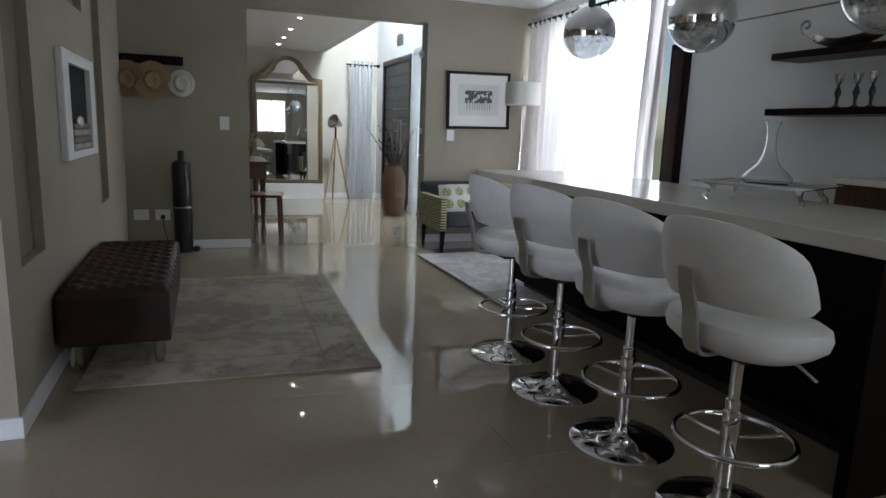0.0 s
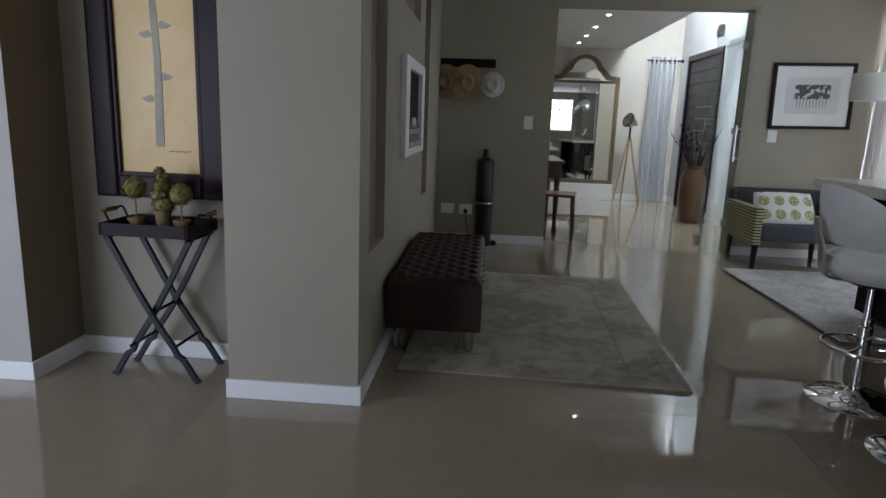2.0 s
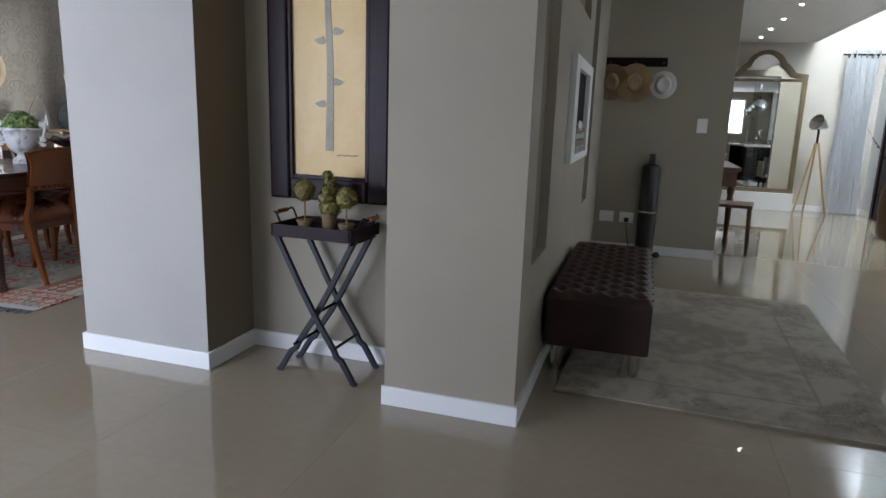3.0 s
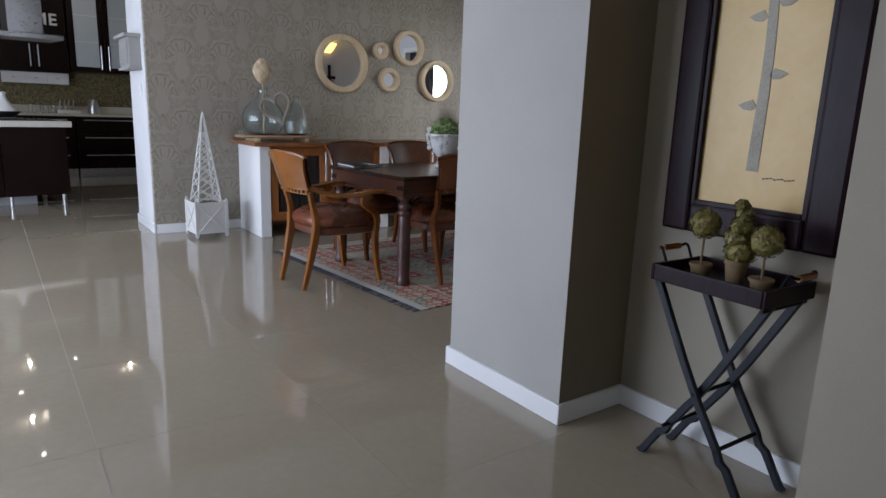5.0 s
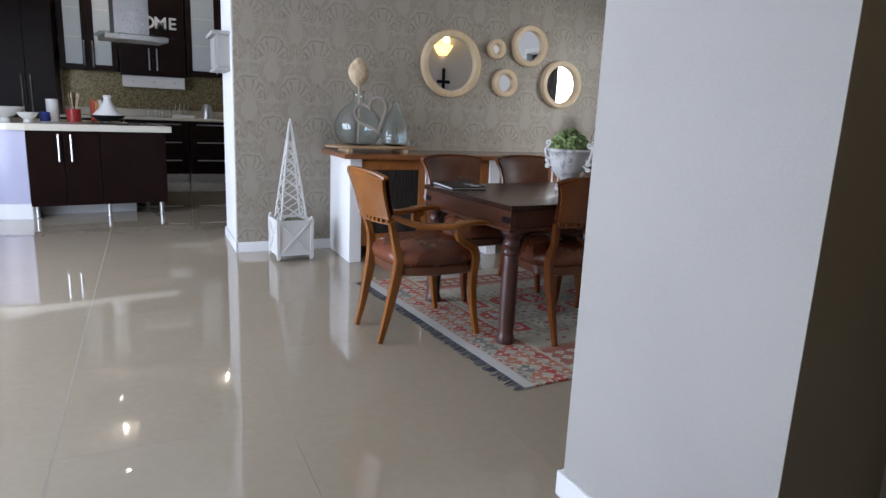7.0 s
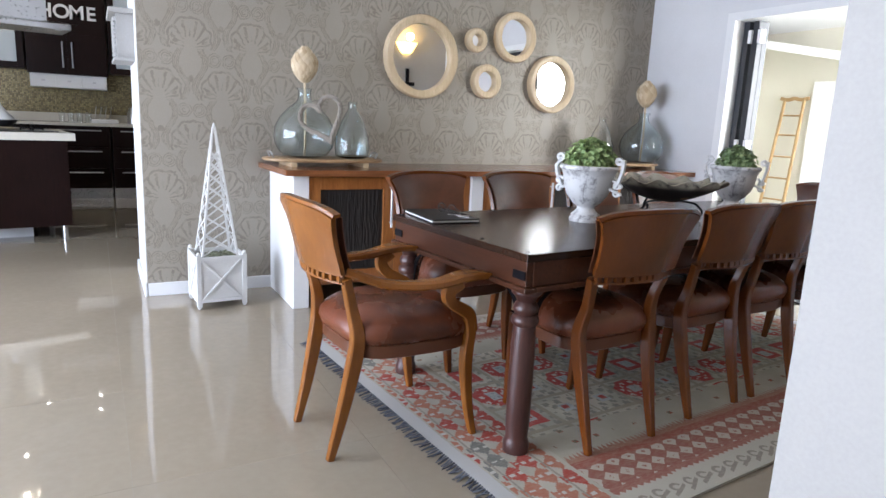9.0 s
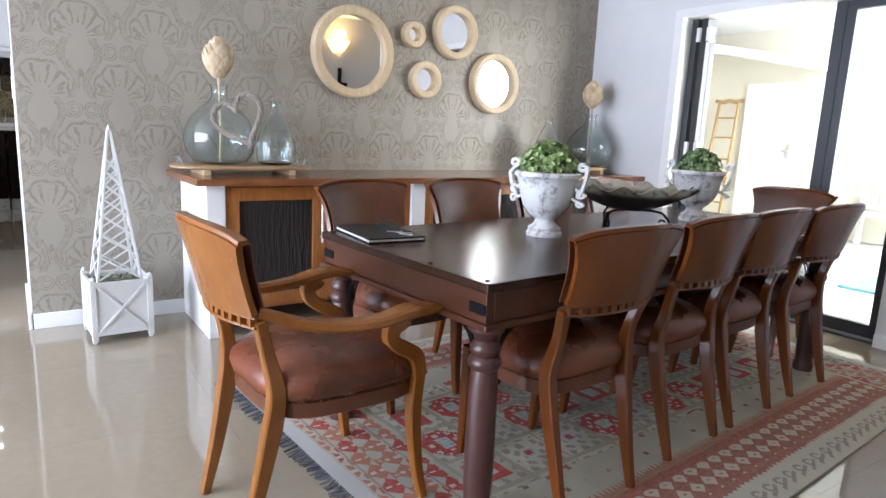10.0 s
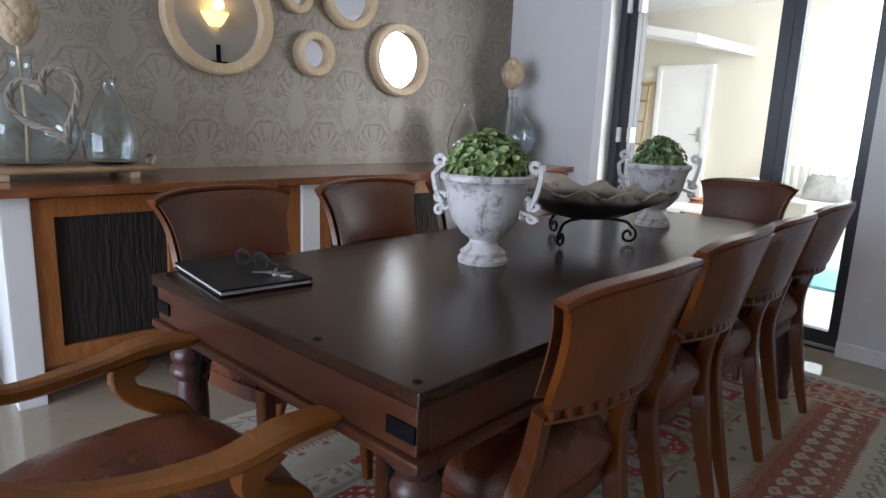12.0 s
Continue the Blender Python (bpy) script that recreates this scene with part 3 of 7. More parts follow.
struct("wall_kitchen", M_PALE, [(-12.55, -12.35, -0.7, 7.5, 0, 2.85), (-12.35, -7.45, 7.3, 7.5, 0, 2.85)], "kitchen wall")
struct("ceiling", M_CEIL, [(-7.5, 3.9, -1.1, 7.6, CEIL, CEIL + 0.12)], "flat white plaster ceiling", "ceiling")
struct("ceiling_kitchen", M_CEIL, [(-12.6, -7.5, -1.1, 7.6, 2.85, 2.97), (-7.5, -7.45, -1.1, 7.6, CEIL + 0.12, 2.97)], "white plaster ceiling over the kitchen", "ceiling")

# skirting boards, one run a wall
H_SK, D_SK = 0.085, 0.016


def skirting(x0, x1, y0, y1):
    bm = bmesh.new()
    box(bm, x0, x1, y0, y1, 0, H_SK, bevel=0.004)
    tagged(part("baseboard", bm, M_TRIM), "white gloss skirting board", "baseboard", kind="structure")


skirting(-1.13, -0.556 + D_SK, 3.57 - D_SK, 3.57)
skirting(-0.556, -0.556 + D_SK, 3.572, 7.41)
skirting(-0.54, 0.54, 7.41 - D_SK, 7.41)
skirting(2.34, 3.6, 7.41 - D_SK, 7.41)
skirting(-2.04 + D_SK, -1.13, 3.98 - D_SK, 3.98)
skirting(-2.04, -2.04 + D_SK, 3.605, 3.98)
skirting(-2.77 - D_SK, -2.04 + D_SK, 3.605 - D_SK, 3.605)
skirting(-2.77 - D_SK, -2.77, 3.607, 7.29)
skirting(-6.69, -6.69 + D_SK, 3.075, 3.86)
skirting(-7.46, -6.69 + D_SK, 3.07 - D_SK, 3.07)
skirting(-4.225, -2.77 - D_SK, 7.29 - D_SK, 7.29)

# the garden window behind the walk
tagged(boxes("window_garden", M_ALU, [(x, x + 0.06, -0.66, -0.6, 0, 2.36) for x in (-8.4, -6.82, -5.23, -3.65, -2.06)] + [(-8.4, -2.0, -0.66, -0.6, 2.3, 2.36), (-8.4, -2.0, -0.66, -0.6, 0, 0.06)]),
       "charcoal aluminium sliding window", "window", kind="structure")

# ---- folding doors to the patio ----
door = tagged(boxes("door_patio", M_WHITE, [(-5.868, -5.80, 7.255, 7.488, 0, 2.138), (-5.80, -4.228, 7.255, 7.488, 2.08, 2.138)]), "white painted reveal of open folding doors", "door", kind="structure")


def leaf(name, m, width, hinges=(0.25, 1.12, 1.96)):
    ob = boxes(name, M_ALU, [(0, 0.055, -0.025, 0.025, 0.02, 2.075), (width - 0.055, width, -0.025, 0.025, 0.02, 2.075), (0.055, width - 0.055, -0.025, 0.025, 2.02, 2.075), (0.055, width - 0.055, -0.025, 0.025, 0.02, 0.10)], door, "charcoal aluminium folding leaf", m=m)
    pane = boxes("pane", M_PANE, [(0.055, width - 0.055, -0.004, 0.004, 0.10, 2.02)], ob)
    pane.visible_shadow = False
    for z in hinges:
        bm = bmesh.new()
        box(bm, -0.012, 0.05, -0.055, -0.025, z - 0.05, z + 0.05, bevel=0.004)
        part("hinge", bm, M_WHITE, ob, "white hinge block")
    return ob


leaf("folding_leaf", pose(-5.765, 7.36, 0, 0, 0, 90), 0.115)
leaf("folding_leaf", pose(-5.690, 7.37, 0, 0, 0, 90), 0.115)
leaf("folding_leaf", pose(-4.705, 7.40, 0, 0, 0, 0), 0.465, ())
boxes("stile", M_ALU, [(-4.775, -4.708, 7.375, 7.46, 0.02, 2.075)], door, "charcoal aluminium post")
boxes("door_track", M_ALU, [(-5.8, -4.23, 7.33, 7.46, 0.0, 0.012)], door, "sunken floor track")
bm = bmesh.new()
box(bm, -4.24, -4.22, 7.49, 7.52, 0, 2.1)
part("door_stop", bm, M_ALU, door)

# ---- tall window with curtains beside the bar ----
win = tagged(boxes("window_tall", M_WHITE, [(3.72, 3.78, 5.12, 5.18, 0, 2.36), (3.72, 3.78, 7.32, 7.38, 0, 2.36), (3.72, 3.78, 5.18, 7.32, 2.3, 2.36), (3.72, 3.78, 6.22, 6.28, 0, 2.3)]), "white framed tall window behind curtains", "window", kind="structure")


def curtain(name, run, height, folds, depth, material, label, seed, m):
    """A hanging cloth along x with soft uneven folds, gathered at the eyelets."""
    rnd = random.Random(seed)
    phase = [rnd.uniform(-0.6, 0.6) for _ in range(folds + 2)]
    nu = folds * 12

    def f(u, v):
        k = u * folds
        a = phase[int(k)] * (1 - k % 1) + phase[int(k) + 1] * (k % 1)
        sway = 0.6 + 0.4 * math.sin(3.1 * v + a)
        return (u * run + 0.02 * math.sin(5 * v + 9 * u), depth * sway * math.sin(2 * math.pi * k + a * v) * (0.75 + 0.25 * v), 0.015 + (1 - v) * height)

    ob = thing(name, label, "curtain", "window curtains", m)
    bm = bmesh.new()
    sheet(bm, f, nu, 14)
    part("cloth", bm, material, ob, smooth=True)
    for k in range(folds):
        bm = bmesh.new()
        ps = [(run * (k + 0.5) / folds + 0.001, 0.025 * math.cos(a), height - 0.06 + 0.025 * math.sin(a)) for a in [2 * math.pi * j / 12 for j in range(12)]]
        tube(bm, ps, 0.006, 5, closed=True)
        part("eyelet", bm, M_BLACK, ob)
    return ob


curtain("curtain", 0.95, 2.42, 9, 0.045, M_DRAPE, "long taupe voile curtain with dark eyelets", 3, pose(3.50, 7.37, 0, 0, 0, -90))
curtain("curtain", 1.15, 2.42, 10, 0.05, M_SHEER, "white sheer curtain glowing with daylight", 4, pose(3.53, 6.45, 0, 0, 0, -90))
curtain("curtain", 0.22, 2.42, 3, 0.05, M_DRAPE, "gathered taupe voile curtain with dark eyelets", 5, pose(3.50, 5.34, 0, 0, 0, -90))
rail = thing("curtain_rail", "dark metal curtain rail with end stop", "curtain rail")
bm = bmesh.new()
tube(bm, [(3.5, 5.02, 2.38), (3.5, 7.40, 2.38)], 0.014, 8)
part("rod", bm, M_IRON, rail, smooth=True)
for y in (5.04, 6.3, 7.30):
    bm = bmesh.new()
    box(bm, 3.5, 3.6, y - 0.012, y + 0.012, 2.365, 2.395)
    part("bracket", bm, M_IRON, rail)

# ---- recessed downlights, lit ----
def downlight(x, y, z=CEIL):
    ob = thing("downlight", "small round recessed downlight, switched on", "downlight", "ceiling downlights", pose(x, y, z))
    bm = bmesh.new()
    lathe(bm, [(0.045, -0.006), (0.052, -0.004), (0.052, -0.0), (0.036, -0.0), (0.036, -0.004), (0.045, -0.006)], 20)
    part("trim_ring", bm, M_STEEL, ob, smooth=True)
    bm = bmesh.new()
    lathe(bm, [(0.0, -0.013), (0.014, -0.011), (0.022, -0.007), (0.024, -0.001)], 12)
    part("lamp", bm, M_SPOT, ob, "glowing lamp")


for x, y in ((2.38, 6.8), (-12.0, 2.07), (-11.5, 2.09), (-12.0, 2.7), (-11.5, 2.7), (-10.7, 3.36), (-10.5, 1.93), (-9.47, 2.01), (-8.5, 2.06)):
    downlight(x, y, CEIL if x > -7.5 else 2.85)

# ---- dining room ----
TABLE = pose(-3.99, 4.08, 0, 0, 0, 4.2)  # the table's near corner; its length runs along local y

rug = thing("kilim_rug", "flat-woven kilim rug with red and beige diamonds", "rug", m=TABLE @ pose(-1.50, -0.19, 0))
bm = bmesh.new()
sheet(bm, lambda u, v: (1.96 * u, 3.0 * v, 0.011 + 0.0015 * math.sin(17 * u + 9 * v)), 40, 60, -0.009)
part("weave", bm, M_KILIM, rug)
k = Mat("navy_fringe", (0.06, 0.07, 0.10), 0.9)
k.set("Base Color", k.mix(k.island(), (0.022, 0.025, 0.036), (0.12, 0.125, 0.14)))
M_FRINGE = k.m
bm = bmesh.new()
rnd = random.Random(5)
for n in range(150):
    x, b = 1.96 * n / 149, rnd.uniform(-0.01, 0.01)
    w = 0.0055
    ps = [(x, 0.0, 0.011), (x + b, -0.02, 0.008), (x + 2 * b + rnd.uniform(-0.008, 0.008), -0.04 - rnd.uniform(0, 0.02), 0.004)]
    bar(bm, ps, [(w, 0.004), (w * 1.3, 0.004), (w * 0.7, 0.003)])
tagged(part("fringe", bm, M_FRINGE, rug, "dark blue knotted fringe"), kind="stuff")

table = thing("dining_table", "long dark wooden dining table with turned legs", "table", m=TABLE)
W, L = 0.96, 2.44
bm = bmesh.new()
box(bm, -W, 0, 0, L, 0.742, 0.77, bevel=0.004)
part("tabletop", bm, M_TABLE, table, "dark polished top")
for name, c in (("apron", (-W + 0.012, -0.012, 0.010, 0.04, 0.652, 0.742)), ("apron", (-W + 0.012, -0.012, L - 0.04, L - 0.010, 0.652, 0.742)),
                ("apron", (-0.04, -0.010, 0.04, L - 0.04, 0.652, 0.742)), ("apron", (-W + 0.010, -W + 0.04, 0.04, L - 0.04, 0.652, 0.742))):
    bm = bmesh.new()
    box(bm, *c, bevel=0.003)
    part(name, bm, M_APRON, table, "worn wooden apron board")
for c in ((-W - 0.004, 0.004, -0.004, 0.05, 0.632, 0.652), (-W - 0.004, 0.004, L - 0.05, L + 0.004, 0.632, 0.652), (-0.05, 0.004, 0.05, L - 0.05, 0.632, 0.652), (-W - 0.004, -W + 0.05, 0.05, L - 0.05, 0.632, 0.652)):
    bm = bmesh.new()
    box(bm, *c, bevel=0.006)
    part("moulding", bm, M_APRON, table)
LEGS = [(-0.062, 0.062), (-W + 0.062, 0.062), (-0.062, L - 0.062), (-W + 0.062, L - 0.062)]
TURNED = [(0.050, 0.0), (0.050, 0.035), (0.044, 0.05), (0.042, 0.06), (0.046, 0.12), (0.047, 0.25), (0.045, 0.42), (0.042, 0.475), (0.040, 0.485), (0.050, 0.495), (0.052, 0.508), (0.048, 0.52), (0.038, 0.528),
          (0.046, 0.54), (0.048, 0.552), (0.042, 0.565), (0.034, 0.575), (0.040, 0.59), (0.056, 0.605), (0.058, 0.62), (0.058, 0.635)]
for x, y in LEGS:
    bm = bmesh.new()
    lathe(bm, [(r * 0.97, z) for r, z in TURNED], 26)
    part("leg", bm, M_LEG, table, "dark turned leg", True, pose(x, y, 0.012))
# wrought-iron braces: two bowed rods from each leg to the apron
for x, y in LEGS:
    sx, sy = (-1 if x > -W / 2 else 1), (1 if y < L / 2 else -1)
    for ax, ay in ((sx, 0), (0, sy)):
        for off in (0.0, 0.014):
            bm = bmesh.new()
            ps = spline([(x + 0.045 * ax, y + 0.045 * ay, 0.50 - off * 2), (x + (0.055 + off) * ax, y + (0.055 + off) * ay, 0.57), (x + (0.12 + off) * ax, y + (0.12 + off) * ay, 0.62), (x + (0.20 + off * 2) * ax, y + (0.20 + off * 2) * ay, 0.65)], 5)
            tube(bm, ps, 0.004, 6)
            part("brace", bm, M_IRON, table, "thin bowed iron brace", True)
# iron corner plates and studs
for y in (0.0, L):
    for x in (-W, 0.0):
        sx, sy = (1 if x < -0.1 else -1), (1 if y < 1 else -1)
        bm = bmesh.new()
        box(bm, x + sx * 0.014 if sx > 0 else x - 0.08, x + 0.08 if sx > 0 else x - 0.014, y + sy * 0.007 - 0.002, y + sy * 0.007 + 0.002, 0.676, 0.706)
        part("corner_plate", bm, M_IRON, table, "rusted iron corner plate")
        for fx, fy in ((0.035, 0.03), (0.30, 0.03)):
            bm = bmesh.new()
            lathe(bm, [(0.009, 0.0), (0.008, 0.002), (0.004, 0.0035), (0, 0.004)], 12)
            part("stud", bm, M_IRON, table, "iron stud", True, pose(x + sx * fx, y + sy * fy, 0.7695))


M_SEATRAIL = wooden("brown_seat_rail_wood", (0.085, 0.026, 0.010), (0.14, 0.045, 0.018), 0.35, "x", 1.3, 0.0, 0.4)


def chair_parts(ob, arms, wood):
    """A chair with a flared curved back, a pierced rail and sabre legs; the sitter looks along +y, the seat's middle at x 0."""
    wf, wr, d = (0.51, 0.36, 0.455) if arms else (0.41, 0.36, 0.40)
    wide = 0.488
    # seat frame: a rounded trapezium
    def ring(inset, z, n=36):
        ps = []
        for a in [6.2832 * (i + 0.5) / n for i in range(n)]:
            c, s = math.cos(a), math.sin(a)
            px, py = math.copysign(abs(c) ** 0.56, c), math.copysign(abs(s) ** 0.56, s)
            half = (wr / 2 + 0.045) + (wf / 2 - wr / 2 - 0.045) * (py + 1) / 2 - inset
            ps.append((half * px, d / 2 + 0.012 + (d / 2 + 0.018 - inset) * py, z))
        return ps
    bm = bmesh.new()
    loft(bm, [ring(0.006, 0.366), ring(0, 0.370), ring(0, 0.413), ring(0.006, 0.418)])
    part("seat_frame", bm, M_SEATRAIL, ob, smooth=True)
    bm = bmesh.new()
    loft(bm, [ring(0.004, 0.417), ring(-0.006, 0.424), ring(-0.014, 0.446), ring(-0.012, 0.468), ring(0.004, 0.492), ring(0.035, 0.516), ring(0.08, 0.534), ring(0.12, 0.541), ring(0.15, 0.543)])
    seat = part("seat", bm, M_LEATHER, ob, "padded brown leather seat", True)
    bm = bmesh.new()
    edge = ring(-0.004, 0.421, 64)
    for a, b in zip(edge, edge[1:] + edge[:1]):
        m = (Vector(a) + Vector(b)) / 2
        ball(bm, 0.0045, m, sub=1)
    tagged(part("studs", bm, M_LEATHER, seat, "row of upholstery nails"), kind="stuff")
    # rear legs sweep back below the seat and rise into the stiles
    for s in (-1, 1):
        bm = bmesh.new()
        ps = spline([(s * (wr / 2 - 0.012), -0.085, 0.0), (s * (wr / 2 - 0.008), -0.045, 0.16), (s * wr / 2, -0.008, 0.34), (s * (wr / 2 + 0.004), 0.004, 0.45), (s * (wr / 2 - 0.01), -0.012, 0.55), (s * (wr / 2 + 0.008), -0.045, 0.665)], 5)
        bar(bm, ps, [(0.024, 0.027), (0.032, 0.040), (0.038, 0.052), (0.038, 0.048), (0.034, 0.036), (0.036, 0.03)], m=None)
        part("leg", bm, wood, ob, "sabre rear leg rising into the back", True)
        bm = bmesh.new()
        x = wf / 2 - 0.022
        if arms:
            ps = spline([(s * (x + 0.016), d + 0.02, 0.0), (s * (x + 0.004), d - 0.004, 0.13), (s * x, d - 0.02, 0.30), (s * x, d - 0.01, 0.44)], 5)
        else:
            ps = spline([(s * (x - 0.004), d + 0.012, 0.0), (s * x, d - 0.006, 0.16), (s * x, d - 0.018, 0.42)], 6)
        bar(bm, ps, [(0.026, 0.026), (0.034, 0.034), (0.042, 0.042), (0.044, 0.044)])
        part("leg", bm, wood, ob, "tapered front leg", True)
    # the back: a curved panel that flares to the top
    def back(u, v, off=0.0):
        z = 0.685 + 0.215 * v
        w = (wr / 2 + 0.02) + (wide / 2 - wr / 2 - 0.02) * v ** 3.0
        a = 2 * u - 1
        crown = 0.012 * (1 - a * a) * v - 0.016 * abs(a) ** 6 * v
        return (a * w, -0.052 - 0.055 * v - 0.045 * (1 - a * a) + off, z + crown)
    bm = bmesh.new()
    sheet(bm, lambda u, v: back(u, v), 14, 8, 0.020)
    bp = part("backrest", bm, wood, ob, "broad curved wooden back panel", True)
    bm = bmesh.new()
    sheet(bm, lambda u, v: back(0.004 + 0.992 * u, 0.0 + 0.97 * v, 0.0215 + 0.010 * (1 - (2 * u - 1) ** 6) * (1 - (2 * v - 1) ** 6)), 18, 10, -0.004)
    part("back_pad", bm, M_BACKPAD, bp, "dark brown leather pad", True)
    bm = bmesh.new()
    ps = [(lambda p: (p[0] * 1.02, p[1] + 0.0, p[2] + 0.003))(back(i / 16, 1.0)) for i in range(17)]
    bar(bm, ps, (0.014, 0.032), (0, 0, 1))
    part("top_rail", bm, wood, bp, smooth=True)
    # pierced rail: two thin slats with pegs between them
    def low(u, z):
        x, y, _ = back(u, 0.0)
        return (x * 0.98, y, z)
    for z in (0.676, 0.650):
        bm = bmesh.new()
        bar(bm, [low(i / 12, z) for i in range(13)], (0.008, 0.022), (0, 0, 1))
        part("rail", bm, wood, ob, smooth=True)
    for i in range(11):
        bm = bmesh.new()
        x, y, z = low((i + 0.5) / 11, 0.650)
        box(bm, x - 0.0125, x + 0.0125, y - 0.009, y + 0.009, 0.650, 0.676)
        part("peg", bm, wood, ob)
    if arms:
        for s in (-1, 1):
            bm = bmesh.new()
            x = wf / 2
            ps = spline([(s * (wr / 2 + 0.006), -0.045, 0.688), (s * (x - 0.03), 0.10, 0.640), (s * (x + 0.012), 0.26, 0.636), (s * (x + 0.018), 0.38, 0.655), (s * (x + 0.010), 0.485, 0.650)], 6)
            bar(bm, ps, [(0.03, 0.032), (0.042, 0.032), (0.055, 0.032), (0.072, 0.034), (0.064, 0.022)], (1, 0, 0), round_=0.5)
            part("armrest", bm, wood, ob, "sweeping open arm", True)
            bm = bmesh.new()
            ps = spline([(s * (x - 0.02), d - 0.01, 0.43), (s * (x - 0.016), d - 0.03, 0.50), (s * (x + 0.002), d - 0.115, 0.555), (s * (x + 0.012), d - 0.135, 0.60), (s * (x + 0.016), d - 0.10, 0.642)], 6)
            bar(bm, ps, [(0.044, 0.05), (0.04, 0.05), (0.034, 0.044), (0.032, 0.05), (0.036, 0.075)])
            part("arm_support", bm, wood, ob, "curved arm support", True)


armchair = thing("dining_armchair", "honey-coloured wooden armchair with brown leather seat", "chair", "chairs round the dining table", pose(-4.452, 3.568, 0.0, 0, 0, 4))
chair_parts(armchair, True, M_HONEY)
chair = thing("dining_chair", "reddish wooden dining chair with brown leather seat", "chair", "chairs round the dining table", pose(-4.005, 4.53, 0.012, 0, 0, 92))
chair_parts(chair, False, M_CHAIR)
for x, y, turn in ((-4.075, 5.13, 95), (-4.115, 5.60, 94), (-4.155, 6.17, 93), (-5.235, 4.40, -84), (-5.27, 5.01, -86), (-5.31, 5.60, -87), (-5.33, 6.18, -86)):
    copy_thing(chair, pose(x, y, 0.012, 0, 0, turn))
head = thing("dining_armchair", "reddish wooden armchair at the head of the table", "chair", "chairs round the dining table", pose(-4.70, 6.93, 0.0, 0, 0, 184))
chair_parts(head, True, M_CHAIR)

# things on the table
def urn(m, label, leaf_mat, leaves, spread, seed):
    ob = thing("urn", label, "urn", "urns on the table", m)
    bm = bmesh.new()
    lathe(bm, [(0.0, 0.0), (0.072, 0.0), (0.074, 0.012), (0.066, 0.022), (0.068, 0.032), (0.050, 0.046), (0.040, 0.060), (0.042, 0.070), (0.066, 0.088), (0.094, 0.125), (0.108, 0.165), (0.116, 0.210), (0.124, 0.236),
               (0.134, 0.244), (0.135, 0.256), (0.126, 0.262), (0.114, 0.258), (0.108, 0.235), (0.0, 0.225)], 40)
    part("bowl", bm, M_URN, ob, "distressed white glazed bowl on a foot", True)
    for s in (-1, 1):
        bm = bmesh.new()
        pts = spiral(s * 0.142, 0.290, 0.004, 0.019, 0, s * 6.5) + [(s * 0.160, 0, 0.25), (s * 0.144, 0, 0.19), (s * 0.128, 0, 0.165)]
        pts = spline(pts, 2)
        bar(bm, pts, (0.030, 0.014), (0, 1, 0))
        bar(bm, spline(spiral(s * 0.140, 0.182, 0.004, 0.019, 0.5, s * 6.0) + [(s * 0.120, 0, 0.20)], 2), (0.024, 0.010), (0, 1, 0))
        bar(bm, spline(spiral(s * 0.138, 0.145, 0.004, 0.018, 1.5, s * 6.0) + [(s * 0.105, 0, 0.16)], 2), (0.024, 0.010), (0, 1, 0))
        part("handle", bm, M_URN, ob, "scrolled iron handle painted white", True)
    rnd = random.Random(seed)
    bm = bmesh.new()
    for _ in range(leaves):
        a, e = rnd.uniform(0, 6.283), rnd.uniform(0.05, 1.5)
        r = rnd.uniform(0.70, 1.08)
        p = Vector((spread * r * math.cos(a) * math.cos(e), spread * r * math.sin(a) * math.cos(e), 0.255 + 1.05 * spread * r * math.sin(e)))
        out = Vector((math.cos(a) * math.cos(e), math.sin(a) * math.cos(e), math.sin(e) + 0.35)) + Vector((rnd.uniform(-0.6, 0.6), rnd.uniform(-0.6, 0.6), rnd.uniform(-0.4, 0.4)))
        m4 = Matrix.Translation(p) @ out.to_track_quat("Z", "Y").to_matrix().to_4x4() @ pose(0, 0, 0, 0, 0, rnd.uniform(0, 360))
        s = rnd.uniform(0.008, 0.0145)
        vs = [bm.verts.new(m4 @ Vector((s * math.cos(t) * (1 + 0.15 * math.cos(3 * t)), s * math.sin(t), 0.25 * s * (1 if k % 2 else 0)))) for k, t in enumerate([6.283 * j / 7 for j in range(7)])]
        c = bm.verts.new(m4 @ Vector((0, 0, -0.3 * s)))
        for j in range(7):
            bm.faces.new((vs[j], vs[(j + 1) % 7], c))
        if rnd.random() < 0.35:
            tube(bm, [p - Vector((0, 0, 0.0)), p * 0.6 + Vector((0, 0, 0.09))], 0.0012, 4)
    tagged(part("plant", bm, leaf_mat, ob, "bushy small round green leaves"), kind="stuff")
    bm = bmesh.new()
    ball(bm, spread * 0.70, (0, 0, 0.25), (1, 1, 0.92), 2)
    part("soil", bm, M_LEAF2, ob)
    return ob


urn(pose(-4.575, 4.83, 0.77, 0, 0, 28), "distressed white urn with scrolled handles and clover", M_LEAF, 760, 0.115, 3)
urn(pose(-4.66, 5.97, 0.77, 0, 0, 28), "distressed white urn with a dark green succulent", M_LEAF2, 560, 0.105, 8)

